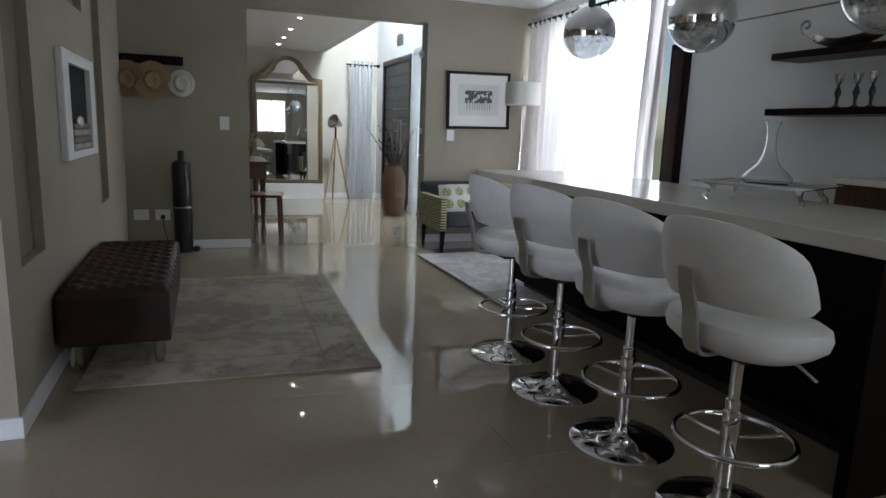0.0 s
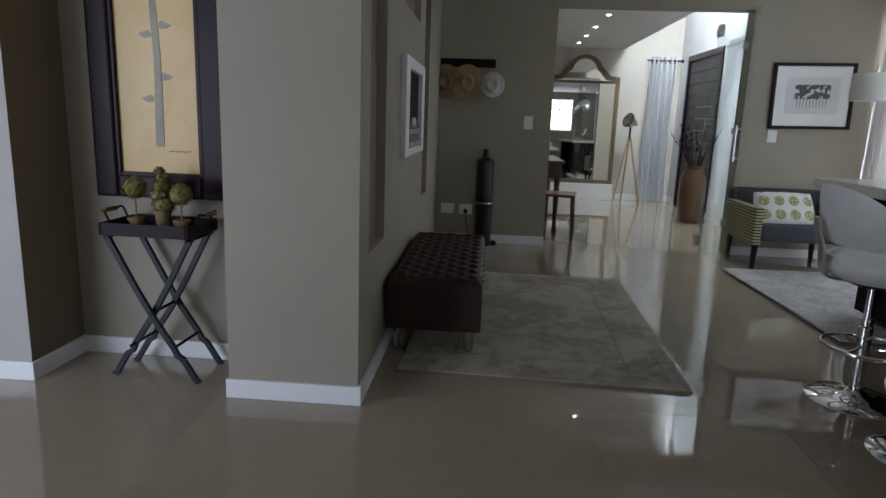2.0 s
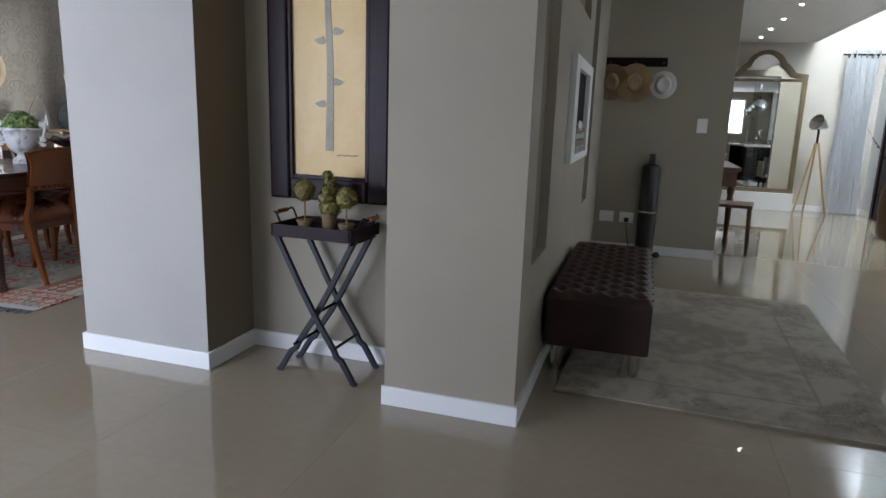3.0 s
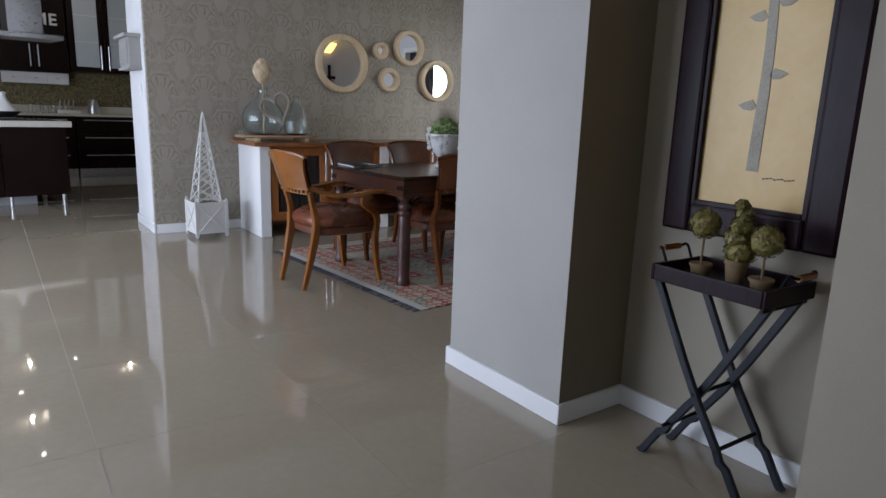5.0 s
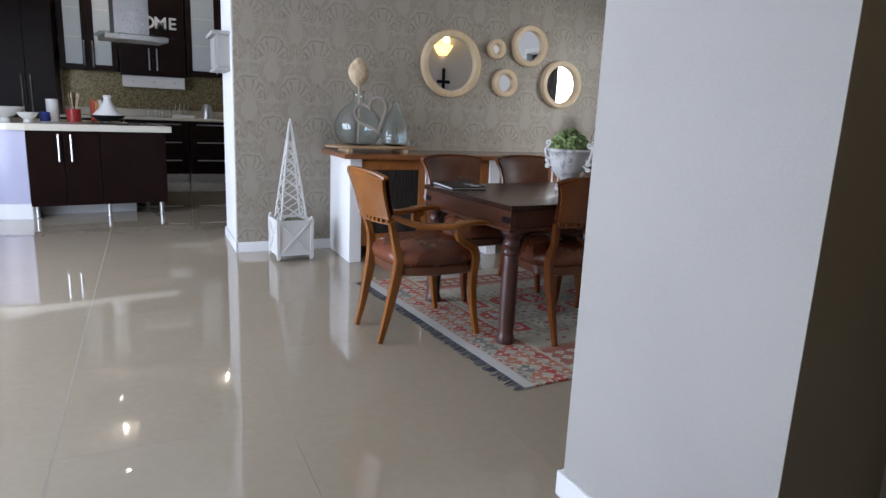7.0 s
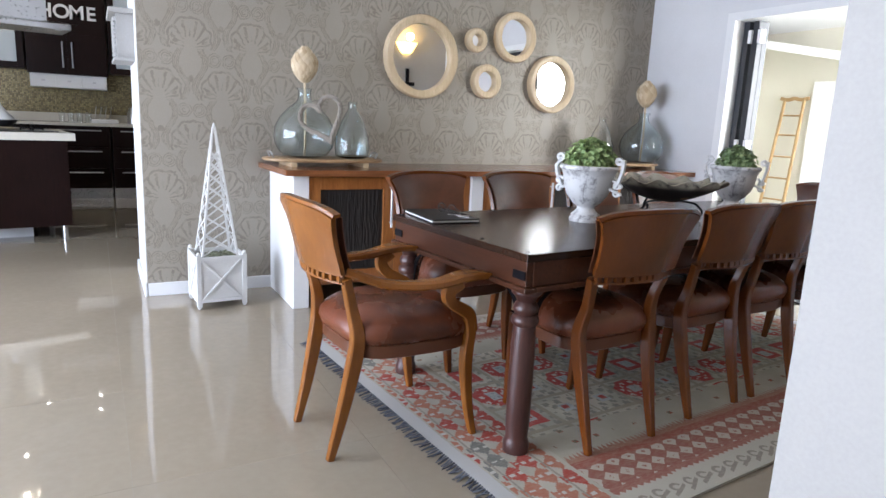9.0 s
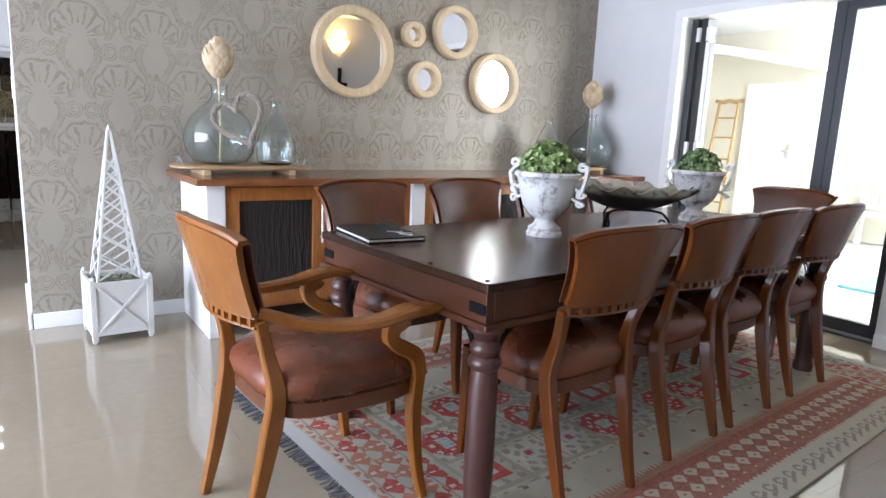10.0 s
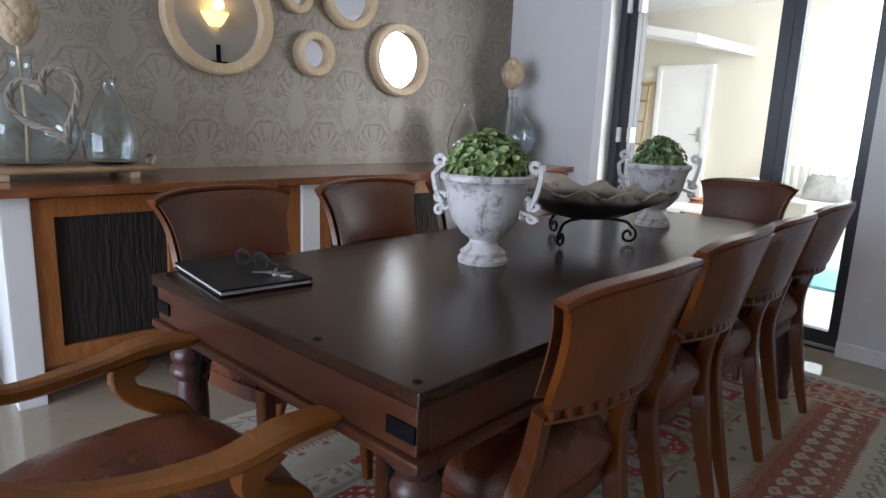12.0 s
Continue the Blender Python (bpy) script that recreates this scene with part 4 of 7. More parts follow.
bowl = thing("shell_bowl", "black clam-shaped bowl on a scrolled iron stand", "bowl", m=pose(-4.60, 5.36, 0.77, 0, 0, 22))
bm = bmesh.new()
def clam(u, v):
    a = 2 * math.pi * u
    r = 0.03 + 0.21 * v
    wave = v ** 3 * (0.016 * math.sin(13 * a))
    return ((r * 1.22 + wave) * math.cos(a), (r + wave) * math.sin(a) * 0.88, 0.085 + 0.105 * v ** 1.7 + v ** 4 * 0.014 * math.sin(13 * a + 1))
sheet(bm, clam, 104, 12, 0.006)
bmesh.ops.remove_doubles(bm, verts=bm.verts[:], dist=0.0004)
k = Mat("shell_lining", (0.3, 0.27, 0.2), 0.55)
_, _, zz = k.xyz()
k.set("Base Color", k.mix(zz.soft(0.150, 0.178) * (k.noise(26, 4).soft(0.2, 0.55)), (0.022, 0.017, 0.015), (0.36, 0.32, 0.24)))
part("dish", bm, k.m, bowl, "dark fluted dish with a wavy pale rim", True)
bm = bmesh.new()
ball(bm, 0.055, (0.02, 0.0, 0.135), (1.3, 1, 0.6), 3)
ball(bm, 0.045, (-0.09, 0.03, 0.13), (1.2, 1, 0.6), 3)
ball(bm, 0.045, (0.10, -0.04, 0.13), (1.2, 1, 0.6), 3)
part("shells", bm, M_BOARD, bowl, "pale shells lying in the dish", True)
for a in (20, 140, 260):
    bm = bmesh.new()
    pts = [(0.02, 0, 0.085), (0.10, 0, 0.088), (0.155, 0, 0.080)] + spiral(0.165, 0.034, 0.030, 0.008, 1.2, -6.5, steps=16)
    tube(bm, spline(pts, 3), 0.0055, 7, pose(0, 0, 0, 0, 0, a))
    part("leg", bm, M_IRON, bowl, "scrolled iron leg", True)

folder_hide = Mat("black_leather", (0.006, 0.006, 0.008), 0.4)
folder_hide.set("Specular IOR Level", 0.2)
M_FOLDER = folder_hide.m
folder = thing("folder", "closed black leather folder lying on the table", "folder", m=TABLE @ pose(-0.80, 0.16, 0.77, 0, 0, -8))
bm = bmesh.new()
box(bm, -0.165, 0.165, -0.115, 0.115, 0.0, 0.005, bevel=0.002)
part("cover", bm, M_FOLDER, folder)
bm = bmesh.new()
box(bm, -0.158, 0.160, -0.110, 0.110, 0.005, 0.013)
part("pages", bm, M_CERAMIC, folder, "white pages")
bm = bmesh.new()
box(bm, -0.165, 0.165, -0.115, 0.115, 0.013, 0.018, bevel=0.002)
part("cover", bm, M_FOLDER, folder)
glasses = thing("spectacles", "folded dark-rimmed spectacles on the black folder", "spectacles", m=TABLE @ pose(-0.80, 0.20, 0.7885, 0, 0, 10))
for s in (-1, 1):
    bm = bmesh.new()
    tube(bm, [(s * 0.034 + 0.026 * math.cos(a), -0.01, 0.024 + 0.020 * math.sin(a)) for a in [6.283 * j / 18 for j in range(18)]], 0.0022, 6, closed=True)
    part("rim", bm, M_BLACK, glasses, smooth=True)
    bm = bmesh.new()
    lathe(bm, [(0, -0.001), (0.026, -0.001), (0.026, 0.001), (0, 0.001)], 18, pose(s * 0.034, -0.01, 0.024, 90))
    part("lens", bm, M_PANE, glasses)
    bm = bmesh.new()
    tube(bm, spline([(s * 0.062, -0.01, 0.03), (s * 0.05, 0.03, 0.008), (-s * 0.05, 0.045, 0.004)], 4), 0.0022, 6)
    part("temple", bm, M_BLACK, glasses, smooth=True)
keys = thing("key_bunch", "bunch of bright metal keys on the folder", "keys", m=TABLE @ pose(-0.70, 0.19, 0.7885, 0, 0, 30))
for a in (0, 50, 110, 200):
    bm = bmesh.new()
    box(bm, 0.004, 0.05, -0.003, 0.003, 0.0 + a * 0.00003, 0.003 + a * 0.00003)
    lathe(bm, [(0, 0), (0.011, 0), (0.011, 0.003), (0, 0.003)], 12, pose(0.008, 0, a * 0.00003))
    part("key", bm, M_STEEL, keys, m=pose(0, 0, 0, 0, 0, a))

# ---- sideboard along the papered wall ----
side = thing("sideboard", "hardwood sideboard with bark-panelled doors between white piers", "sideboard")
X0, X1, Y0, Y1 = -6.685, -6.09, 3.86, 7.285
for y in (Y0, 5.12, 6.36, Y1 - 0.10):
    w = 0.10
    bm = bmesh.new()
    box(bm, X0, X1, y, y + w, 0, 0.842, bevel=0.006)
    part("pier", bm, M_WHITE, side, "white plastered pier")
boxes("carcase", M_SIDE, [(X0, X1 - 0.05, Y0 + 0.10, Y1 - 0.10, 0.13, 0.16), (X0, X0 + 0.02, Y0 + 0.10, Y1 - 0.10, 0.13, 0.84), (X0, X1 - 0.03, Y0 + 0.1, Y1 - 0.1, 0.815, 0.842)], side)
rnd = random.Random(2)
bm = bmesh.new()
outline = [(X0, Y0 - 0.075), (X1 + 0.065, Y0 - 0.06)] + [(X1 + 0.07 + 0.012 * math.sin(2.1 * t + 1) + rnd.uniform(-0.003, 0.003), Y0 - 0.06 + (Y1 - Y0 + 0.06) * t / 24) for t in range(1, 24)] + [(X1 + 0.07, Y1), (X0, Y1)]
loft(bm, [[(x, y, 0.842) for x, y in outline], [(x, y, 0.877) for x, y in outline]])
part("top", bm, M_SIDETOP, side, "thick live-edge wooden top")
def cupboard_door(y0, y1, hand):
    bm = bmesh.new()
    def barky(u, v):
        return (X1 - 0.040 + 0.004 * noise.noise((u * 34, v * 4.0, y0)) + 0.004 * noise.noise((u * 95, v * 12.0, y0)), y0 + 0.07 + (y1 - y0 - 0.14) * u, 0.22 + 0.535 * v)
    sheet(bm, barky, 90, 30)
    ob = part("door", bm, M_BARK, side, "rough black bark door panel", True)
    for name, c in (("stile", (y0, y0 + 0.075, 0.15, 0.825)), ("stile", (y1 - 0.075, y1, 0.15, 0.825)), ("rail", (y0 + 0.075, y1 - 0.075, 0.75, 0.825)), ("rail", (y0 + 0.075, y1 - 0.075, 0.15, 0.225))):
        boxes(name, M_SIDE, [(X1 - 0.045, X1 - 0.02, *c)], ob, "orange wooden frame", 0.002)
    bm = bmesh.new()
    yh = y0 + 0.03 if hand < 0 else y1 - 0.03
    tube(bm, [(X1 + 0.012, yh, 0.50), (X1 + 0.012, yh, 0.79)], 0.008, 10)
    for z in (0.53, 0.76):
        tube(bm, [(X1 - 0.022, yh, z), (X1 + 0.012, yh, z)], 0.005, 8)
    part("handle", bm, M_STEEL, ob, "steel bar handle", True)
for a, b in ((Y0 + 0.10, 5.12), (5.22, 6.36), (6.46, Y1 - 0.10)):
    mid = (a + b) / 2
    cupboard_door(a + 0.003, mid - 0.002, 1)
    cupboard_door(mid + 0.002, b - 0.003, -1)

ZT = 0.877
def board(m, length, width):
    ob = thing("serving_board", "pale wooden serving board on small feet with handles", "board", m=m)
    bm = bmesh.new()
    n = 28
    def oval(s, z):
        return [(s * width / 2 * math.copysign(abs(math.cos(a)) ** 0.7, math.cos(a)), s * length / 2 * math.copysign(abs(math.sin(a)) ** 0.7, math.sin(a)), z) for a in [6.283 * j / n for j in range(n)]]
    loft(bm, [oval(0.97, 0.03), oval(1, 0.036), oval(1, 0.046), oval(0.96, 0.052)])
    part("plank", bm, M_BOARD, ob, smooth=True)
    for y in (-0.3, 0.3):
        boxes("foot", M_MAPLE, [(-width * 0.42, width * 0.42, y * length - 0.02, y * length + 0.02, 0, 0.03)], ob, bevel=0.004)
    for s in (-1, 1):
        bm = bmesh.new()
        tube(bm, spline([(-0.05, s * length * 0.43, 0.05), (-0.04, s * length * 0.45, 0.085), (0.04, s * length * 0.45, 0.085), (0.05, s * length * 0.43, 0.05)], 4), 0.006, 7)
        part("handle", bm, M_STEEL, ob, "bent metal handle", True)
    return ob


def demijohn(m, label, profile, material=None, name="glass_bottle"):
    ob = thing(name, label, "bottle", "glass bottles on the sideboard", m)
    bm = bmesh.new()
    inner = [(max(r - 0.004, 0.0), z + (0.006 if i == 0 else 0)) for i, (r, z) in enumerate(profile)]
    lathe(bm, [(0, profile[0][1])] + profile + inner[::-1] + [(0, inner[0][1])], 40)
    part("glass", bm, material or M_BOTTLE, ob, smooth=True)
    return ob


def protea(parent, height, base):
    bm = bmesh.new()
    tube(bm, spline([(0.0, 0.0, base), (0.006, 0.004, base + 0.2), (0, 0, height)], 5), 0.008, 7)
    part("stem", bm, M_MAPLE, parent, "pale dried stem", True)
    bm = bmesh.new()
    rnd = random.Random(4)
    for lay in range(9):
        for j in range(11):
            a = 6.283 * (j + 0.5 * (lay % 2)) / 11
            r, z = 0.076 * math.sin(0.5 + lay * 0.28), height + 0.021 * lay
            m4 = pose(r * math.cos(a), r * math.sin(a), z, 0, 0, math.degrees(a)) @ pose(0, 0, 0, 0, 42 - 7.7 * lay, 0)
            s = 0.030
            vs = ball(bm, 1.0, (0, 0, 0), (s * 0.30, s * 0.72, s * 1.25), 1)
            bmesh.ops.transform(bm, matrix=m4, verts=vs)
    ball(bm, 0.064, (0, 0, height + 0.085), (1, 1, 1.35), 2)
    k = Mat("dried_petal", (0.55, 0.43, 0.28), 0.8)
    k.set("Base Color", k.mix(k.island(), (0.40, 0.29, 0.17), (0.62, 0.51, 0.35)))
    part("flower_head", bm, k.m, parent, "scaly dried protea head", True)


board(pose(-6.40, 4.15, ZT), 0.80, 0.36)
WIDE = [(0.10, 0.0), (0.155, 0.015), (0.195, 0.07), (0.212, 0.14), (0.205, 0.205), (0.170, 0.275), (0.115, 0.335), (0.065, 0.375), (0.046, 0.40), (0.044, 0.455), (0.055, 0.472)]
jar = demijohn(pose(-6.44, 4.03, ZT + 0.053), "wide recycled-glass demijohn with a dried protea stem", [(r * 0.94, z * 0.93) for r, z in WIDE])
protea(jar, 0.50, 0.01)
heart = thing("wicker_heart", "heart-shaped wreath of twisted grey wicker", "wreath", m=pose(-6.190, 4.070, ZT + 0.165, 0, 0, 48) @ pose(0, 0, 0.14, 0, -24, 0) @ pose(0, 0, -0.14) @ Matrix.Scale(0.98, 4))
hp = [(0.145 * math.sin(t) ** 3, 0.0, 0.145 + 0.0095 * (13 * math.cos(t) - 5 * math.cos(2 * t) - 2 * math.cos(3 * t) - math.cos(4 * t))) for t in [6.283 * j / 48 for j in range(48)]]
M_WICKER = wooden("grey_wicker", (0.10, 0.085, 0.068), (0.30, 0.26, 0.21), 0.8, "x", 2.0)
for ph in range(3):
    bm = bmesh.new()
    n = len(hp)
    pts = []
    for j, p in enumerate(hp):
        way = (Vector(hp[(j + 1) % n]) - Vector(hp[j - 1])).normalized()
        s = way.cross(Vector((0, 1, 0)))
        a = 2.1 * ph + 6.283 * 9 * j / n
        pts.append(Vector(p) + 0.008 * (math.cos(a) * s + math.sin(a) * Vector((0, 1, 0))))
    tube(bm, pts, 0.0098, 6, closed=True)
    part("cane", bm, M_WICKER, heart, smooth=True)
bm = bmesh.new()
for a in range(7):
    tube(bm, [(0.026 * math.cos(0.9 * a + t) * math.sin(1.7 * a + t), 0.01 * math.sin(a), 0.235 + 0.03 * math.sin(0.9 * a + t)) for t in [6.283 * j / 12 for j in range(12)]], 0.0028, 5, closed=True)
part("knot", bm, M_WICKER, heart, "small wicker knot", True)
SLIM = [(0.075, 0.0), (0.098, 0.012), (0.105, 0.06), (0.098, 0.11), (0.072, 0.18), (0.045, 0.225), (0.026, 0.252), (0.024, 0.278), (0.030, 0.288)]
SLIM = [(r * 1.12, z * 1.28) for r, z in SLIM]
demijohn(pose(-6.40, 4.345, ZT + 0.053), "pear-shaped clear bluish glass bottle", SLIM)
board(pose(-6.40, 6.88, ZT), 0.60, 0.28)
jar = demijohn(pose(-6.44, 7.05, ZT + 0.053), "bluish glass demijohn with a dried protea stem", [(r * 0.9, z * 0.9) for r, z in WIDE])
protea(jar, 0.50, 0.01)
demijohn(pose(-6.42, 6.56, ZT + 0.053), "slim clear glass bottle", [(r * 0.95, z * 1.0) for r, z in SLIM], M_CLEAR)

# ---- round mirrors ----
def round_mirror(y, z, r, rim, label):
    ob = thing("round_mirror", label, "mirror", "round mirrors on the papered wall", pose(-6.69, y, z, 0, 90, 0))
    bm = bmesh.new()
    lathe(bm, [(r, 0.0), (r, 0.045), (r - rim * 0.2, 0.055), (r - rim * 0.75, 0.055), (r - rim, 0.047), (r - rim, 0.012), (r - rim, 0.0), (r, 0.0)], 56)
    part("rim", bm, M_MAPLE, ob, "pale bentwood rim", True)
    bm = bmesh.new()
    lathe(bm, [(0, 0.009), (r - rim + 0.002, 0.009), (r - rim + 0.002, 0.013), (0, 0.013)], 56)
    part("mirror_glass", bm, M_MIRROR, ob, "mirror glass")


round_mirror(4.975, 1.66, 0.298, 0.060, "large round mirror with a deep pale wooden rim")
round_mirror(5.435, 1.825, 0.090, 0.044, "tiny round mirror with a pale wooden rim")
round_mirror(5.795, 1.88, 0.190, 0.050, "medium round mirror with a pale wooden rim")
round_mirror(5.545, 1.525, 0.130, 0.050, "small round mirror with a pale wooden rim")
round_mirror(6.185, 1.545, 0.230, 0.052, "round mirror with a pale wooden rim")

# ---- lattice obelisk in a planter box ----
ob = thing("lattice_obelisk", "white wooden lattice obelisk on a square planter", "planter", m=pose(-6.41, 3.46, 0, 0, 0, 3))
M_CHALK = painted("chalky_white_wood", (0.66, 0.65, 0.62), 0.75, 0.08)
S, B = 0.135, 0.325
for sx in (-1, 1):
    for sy in (-1, 1):
        bm = bmesh.new()
        box(bm, sx * S - 0.014, sx * S + 0.014, sy * S - 0.014, sy * S + 0.014, 0.018, B + 0.012, bevel=0.002)
        ball(bm, 0.014, (sx * S, sy * S, 0.013), sub=1)
        ball(bm, 0.014, (sx * S, sy * S, B + 0.022), sub=1)
        part("corner_post", bm, M_CHALK, ob)
        bm = bmesh.new()
        bar(bm, [(sx * (S - 0.03), sy * (S - 0.03), B - 0.01), (sx * 0.006, sy * 0.006, 1.10)], [(0.014, 0.014), (0.010, 0.010)])
        part("upright", bm, M_CHALK, ob)
for a in (0, 90, 180, 270):
    m = pose(0, 0, 0, 0, 0, a)
    bm = bmesh.new()
    box(bm, -S + 0.014, S - 0.014, -S - 0.006, -S + 0.006, 0.05, B, m)
    part("side_panel", bm, M_CHALK, ob)
    for s in (-1, 1):
        bm = bmesh.new()
        bar(bm, [(s * (S - 0.02), -S - 0.010, 0.06), (-s * (S - 0.02), -S - 0.010, B - 0.02)], (0.014, 0.008), m=m)
        part("cross_brace", bm, M_CHALK, ob)
    bm = bmesh.new()
    box(bm, -S, S, -S - 0.014, -S - 0.002, B - 0.02, B + 0.004, m)
    part("edge_strip", bm, M_CHALK, ob)
    bm = bmesh.new()
    box(bm, -S, S, -S - 0.014, -S - 0.002, 0.045, 0.065, m)
    part("edge_strip", bm, M_CHALK, ob)
    levels = [B, 0.45, 0.56, 0.66, 0.745, 0.82, 0.89, 0.95]
    for lo, hi in zip(levels, levels[1:]):
        wl, wh = (S - 0.03) * (1.10 - lo) / (1.10 - B), (S - 0.03) * (1.10 - hi) / (1.10 - B)
        for s in (-1, 1):
            bm = bmesh.new()
            bar(bm, [(s * wl, -wl - 0.004, lo), (-s * wh, -wh - 0.004, hi)], (0.009, 0.005), m=m)
            part("lattice_slat", bm, M_CHALK, ob)
bm = bmesh.new()
rnd = random.Random(17)
for n in range(260):
    p, h = (rnd.uniform(-S + 0.02, S - 0.02), rnd.uniform(-S + 0.02, S - 0.02)), rnd.uniform(0.004, 0.022)
    ball(bm, rnd.uniform(0.006, 0.013), (p[0], p[1], B - 0.035 + h), (1, 1, 0.7), 1)
box(bm, -S + 0.008, S - 0.008, -S + 0.008, S - 0.008, B - 0.06, B - 0.03)
tagged(part("moss", bm, foliage("grey_moss", (0.07, 0.08, 0.04), (0.20, 0.21, 0.13)), ob, "grey-green moss filling the planter"), kind="stuff")
tip = bmesh.new()
lathe(tip, [(0.010, 1.085), (0.012, 1.10), (0.004, 1.125), (0, 1.13)], 10)
part("finial", tip, M_CHALK, ob)

# ---- sconce and cross on the wall facing the mirrors ----
sc = thing("wall_sconce", "half-bowl wall lamp, switched on, warm light", "wall lamp", m=pose(-2.771, 6.66, 2.10, 0, 0, 90))
bm = bmesh.new()
sheet(bm, lambda u, v: ((0.05 + 0.11 * v ** 0.7) * math.cos(math.pi * u), 0.002 + (0.05 + 0.09 * v ** 0.7) * math.sin(math.pi * u), 0.0 + 0.15 * v), 20, 8, 0.004)
part("shade", bm, M_LAMP, sc, "glowing frosted shade", True)
lamp = new("sconce_light", bpy.data.lights.new("sconce_light", "POINT"))
lamp.data.energy, lamp.data.color, lamp.data.shadow_soft_size = 3.5, (1.0, 0.70, 0.30), 0.05
lamp.location = (-2.90, 6.66, 2.32)
cross = thing("wall_cross", "dark iron cross hanging on the wall", "cross", m=pose(-2.771, 6.69, 1.55, 0, 0, 90))
boxes("upright", M_IRON, [(-0.025, 0.025, 0.004, 0.022, -0.02, 0.36)], cross, bevel=0.004)
boxes("crossbar", M_IRON, [(-0.11, 0.11, 0.006, 0.024, 0.13, 0.18)], cross, bevel=0.004)
sw = thing("light_switch", "white wall switch plate", "switch", m=pose(-3.92, 7.29, 1.17))
boxes("plate", M_TRIM, [(-0.04, 0.04, -0.008, 0, -0.06, 0.06)], sw, bevel=0.002)
boxes("rocker", M_TRIM, [(-0.018, 0.018, -0.012, -0.008, -0.03, 0.03)], sw, bevel=0.001)

# ---- hall: bench, rug, hats, framed recess ----
rug = thing("hall_rug", "faded beige and grey patterned wool rug", "rug", m=pose(-0.44, 3.96, 0, 0, 0, -2))
bm = bmesh.new()
sheet(bm, lambda u, v: (1.39 * u, 2.12 * v, 0.010 + 0.002 * math.sin(11 * u) * math.sin(7 * v)), 30, 40, -0.008)
part("rug_body", bm, M_HALLRUG, rug)
bm = bmesh.new()
for c in ((-0.006, 0, -0.006, 2.126), (1.39, 1.396, -0.006, 2.126), (0, 1.39, -0.006, 0), (0, 1.39, 2.12, 2.126)):
    box(bm, c[0], c[1], c[2], c[3], 0.001, 0.011)
part("binding", bm, M_TAUPE, rug, "dark bound edge")

bench = thing("bench", "deep-buttoned oxblood leather bench on short feet", "bench", m=pose(-0.535, 4.16, 0.0))
BW, BL_ = 0.49, 1.36
bm = bmesh.new()
box(bm, 0, BW, 0, BL_, 0.146, 0.395, bevel=0.015)
part("base", bm, M_OXHIDE, bench, "oxblood leather box base")
bm = bmesh.new()
def tuft(u, v):
    x, y = u * BW, v * BL_
    gx, gy = x / (BW / 4), y / (BL_ / 11)
    d = 9.0
    for ox in (0.0, 0.5):
        dx, dy = (gx + ox) % 1 - 0.5, (gy + ox) % 1 - 0.5
        d = min(d, math.hypot(dx, dy))
    puff = min(d / 0.5, 1.0) ** 0.55
    e = min(u, 1 - u, (v * BL_) / BW, (1 - v) * BL_ / BW)
    return (x, y, 0.385 + 0.045 * puff * min(1.0, e / 0.06) ** 0.5 + 0.002)
sheet(bm, tuft, 56, 150)
part("cushion", bm, M_OXHIDE, bench, "deep-buttoned leather top", True)
bm = bmesh.new()
for i in range(1, 9):
    for j in range(1, 22):
        if (i + j) % 2 == 0:
            ball(bm, 0.008, (BW * i / 8 , BL_ * j / 22, 0.393), (1, 1, 0.6), 1)
tagged(part("buttons", bm, M_OXHIDE, bench, "sunken leather buttons", True), kind="stuff")
for x in (0.06, BW - 0.06):
    for y in (0.08, BL_ - 0.08):
        bm = bmesh.new()
        lathe(bm, [(0.018, 0.0), (0.022, 0.01), (0.028, 0.05), (0.032, 0.11), (0.034, 0.148)], 14)
        part("foot", bm, M_SILVER, bench, "turned metal foot", True, pose(x, y, 0.011 if x > 0.2 else 0.0))

box_fr = thing("framed_recess", "white framed wall recess holding stacked towels", "picture frame", m=pose(-0.556, 5.17, 1.275, 0, 0, 90))
# local x runs along the wall, local -y stands out into the hall
FW, FH, BRD = 0.98, 0.575, 0.105
for name, c in (("frame_side", (-FW / 2, -FW / 2 + BRD * 1.5, -0.035, 0, -FH / 2, FH / 2)), ("frame_side", (FW / 2 - BRD * 1.5, FW / 2, -0.035, 0, -FH / 2, FH / 2)),
                ("frame_rail", (-FW / 2 + BRD * 1.5, FW / 2 - BRD * 1.5, -0.035, 0, FH / 2 - BRD * 0.62, FH / 2)), ("frame_rail", (-FW / 2 + BRD * 1.5, FW / 2 - BRD * 1.5, -0.035, 0, -FH / 2, -FH / 2 + BRD * 0.40))):
    bm = bmesh.new()
    box(bm, *c, bevel=0.006)
    part(name, bm, M_WHITE, box_fr, "thick white frame")
# no depth here: a flat black sheet gives the recess its shade
boxes("back", Mat("recess_shade_black", (0.004, 0.004, 0.004), 0.95).m, [(-FW / 2 + 0.15, FW / 2 - 0.15, -0.006, -0.002, -FH / 2 + 0.04, FH / 2 - 0.06)], box_fr, "flat black sheet for the shade inside the recess")
for n, (w, z, h) in enumerate(((0.56, 0, 0.035), (0.54, 0.036, 0.04), (0.5, 0.078, 0.035), (0.52, 0.115, 0.03))):
    bm = bmesh.new()
    box(bm, -w / 2, w / 2, -0.03, -0.008, -FH / 2 + 0.045 + z, -FH / 2 + 0.045 + z + h, bevel=0.008)
    part("folded_towel", bm, M_TAUPE if n % 2 else M_LIVRUG, box_fr, "folded grey cloth")
bm = bmesh.new()
ball(bm, 0.06, (-0.02, -0.022, -FH / 2 + 0.20), (1.4, 0.25, 0.55), 3)
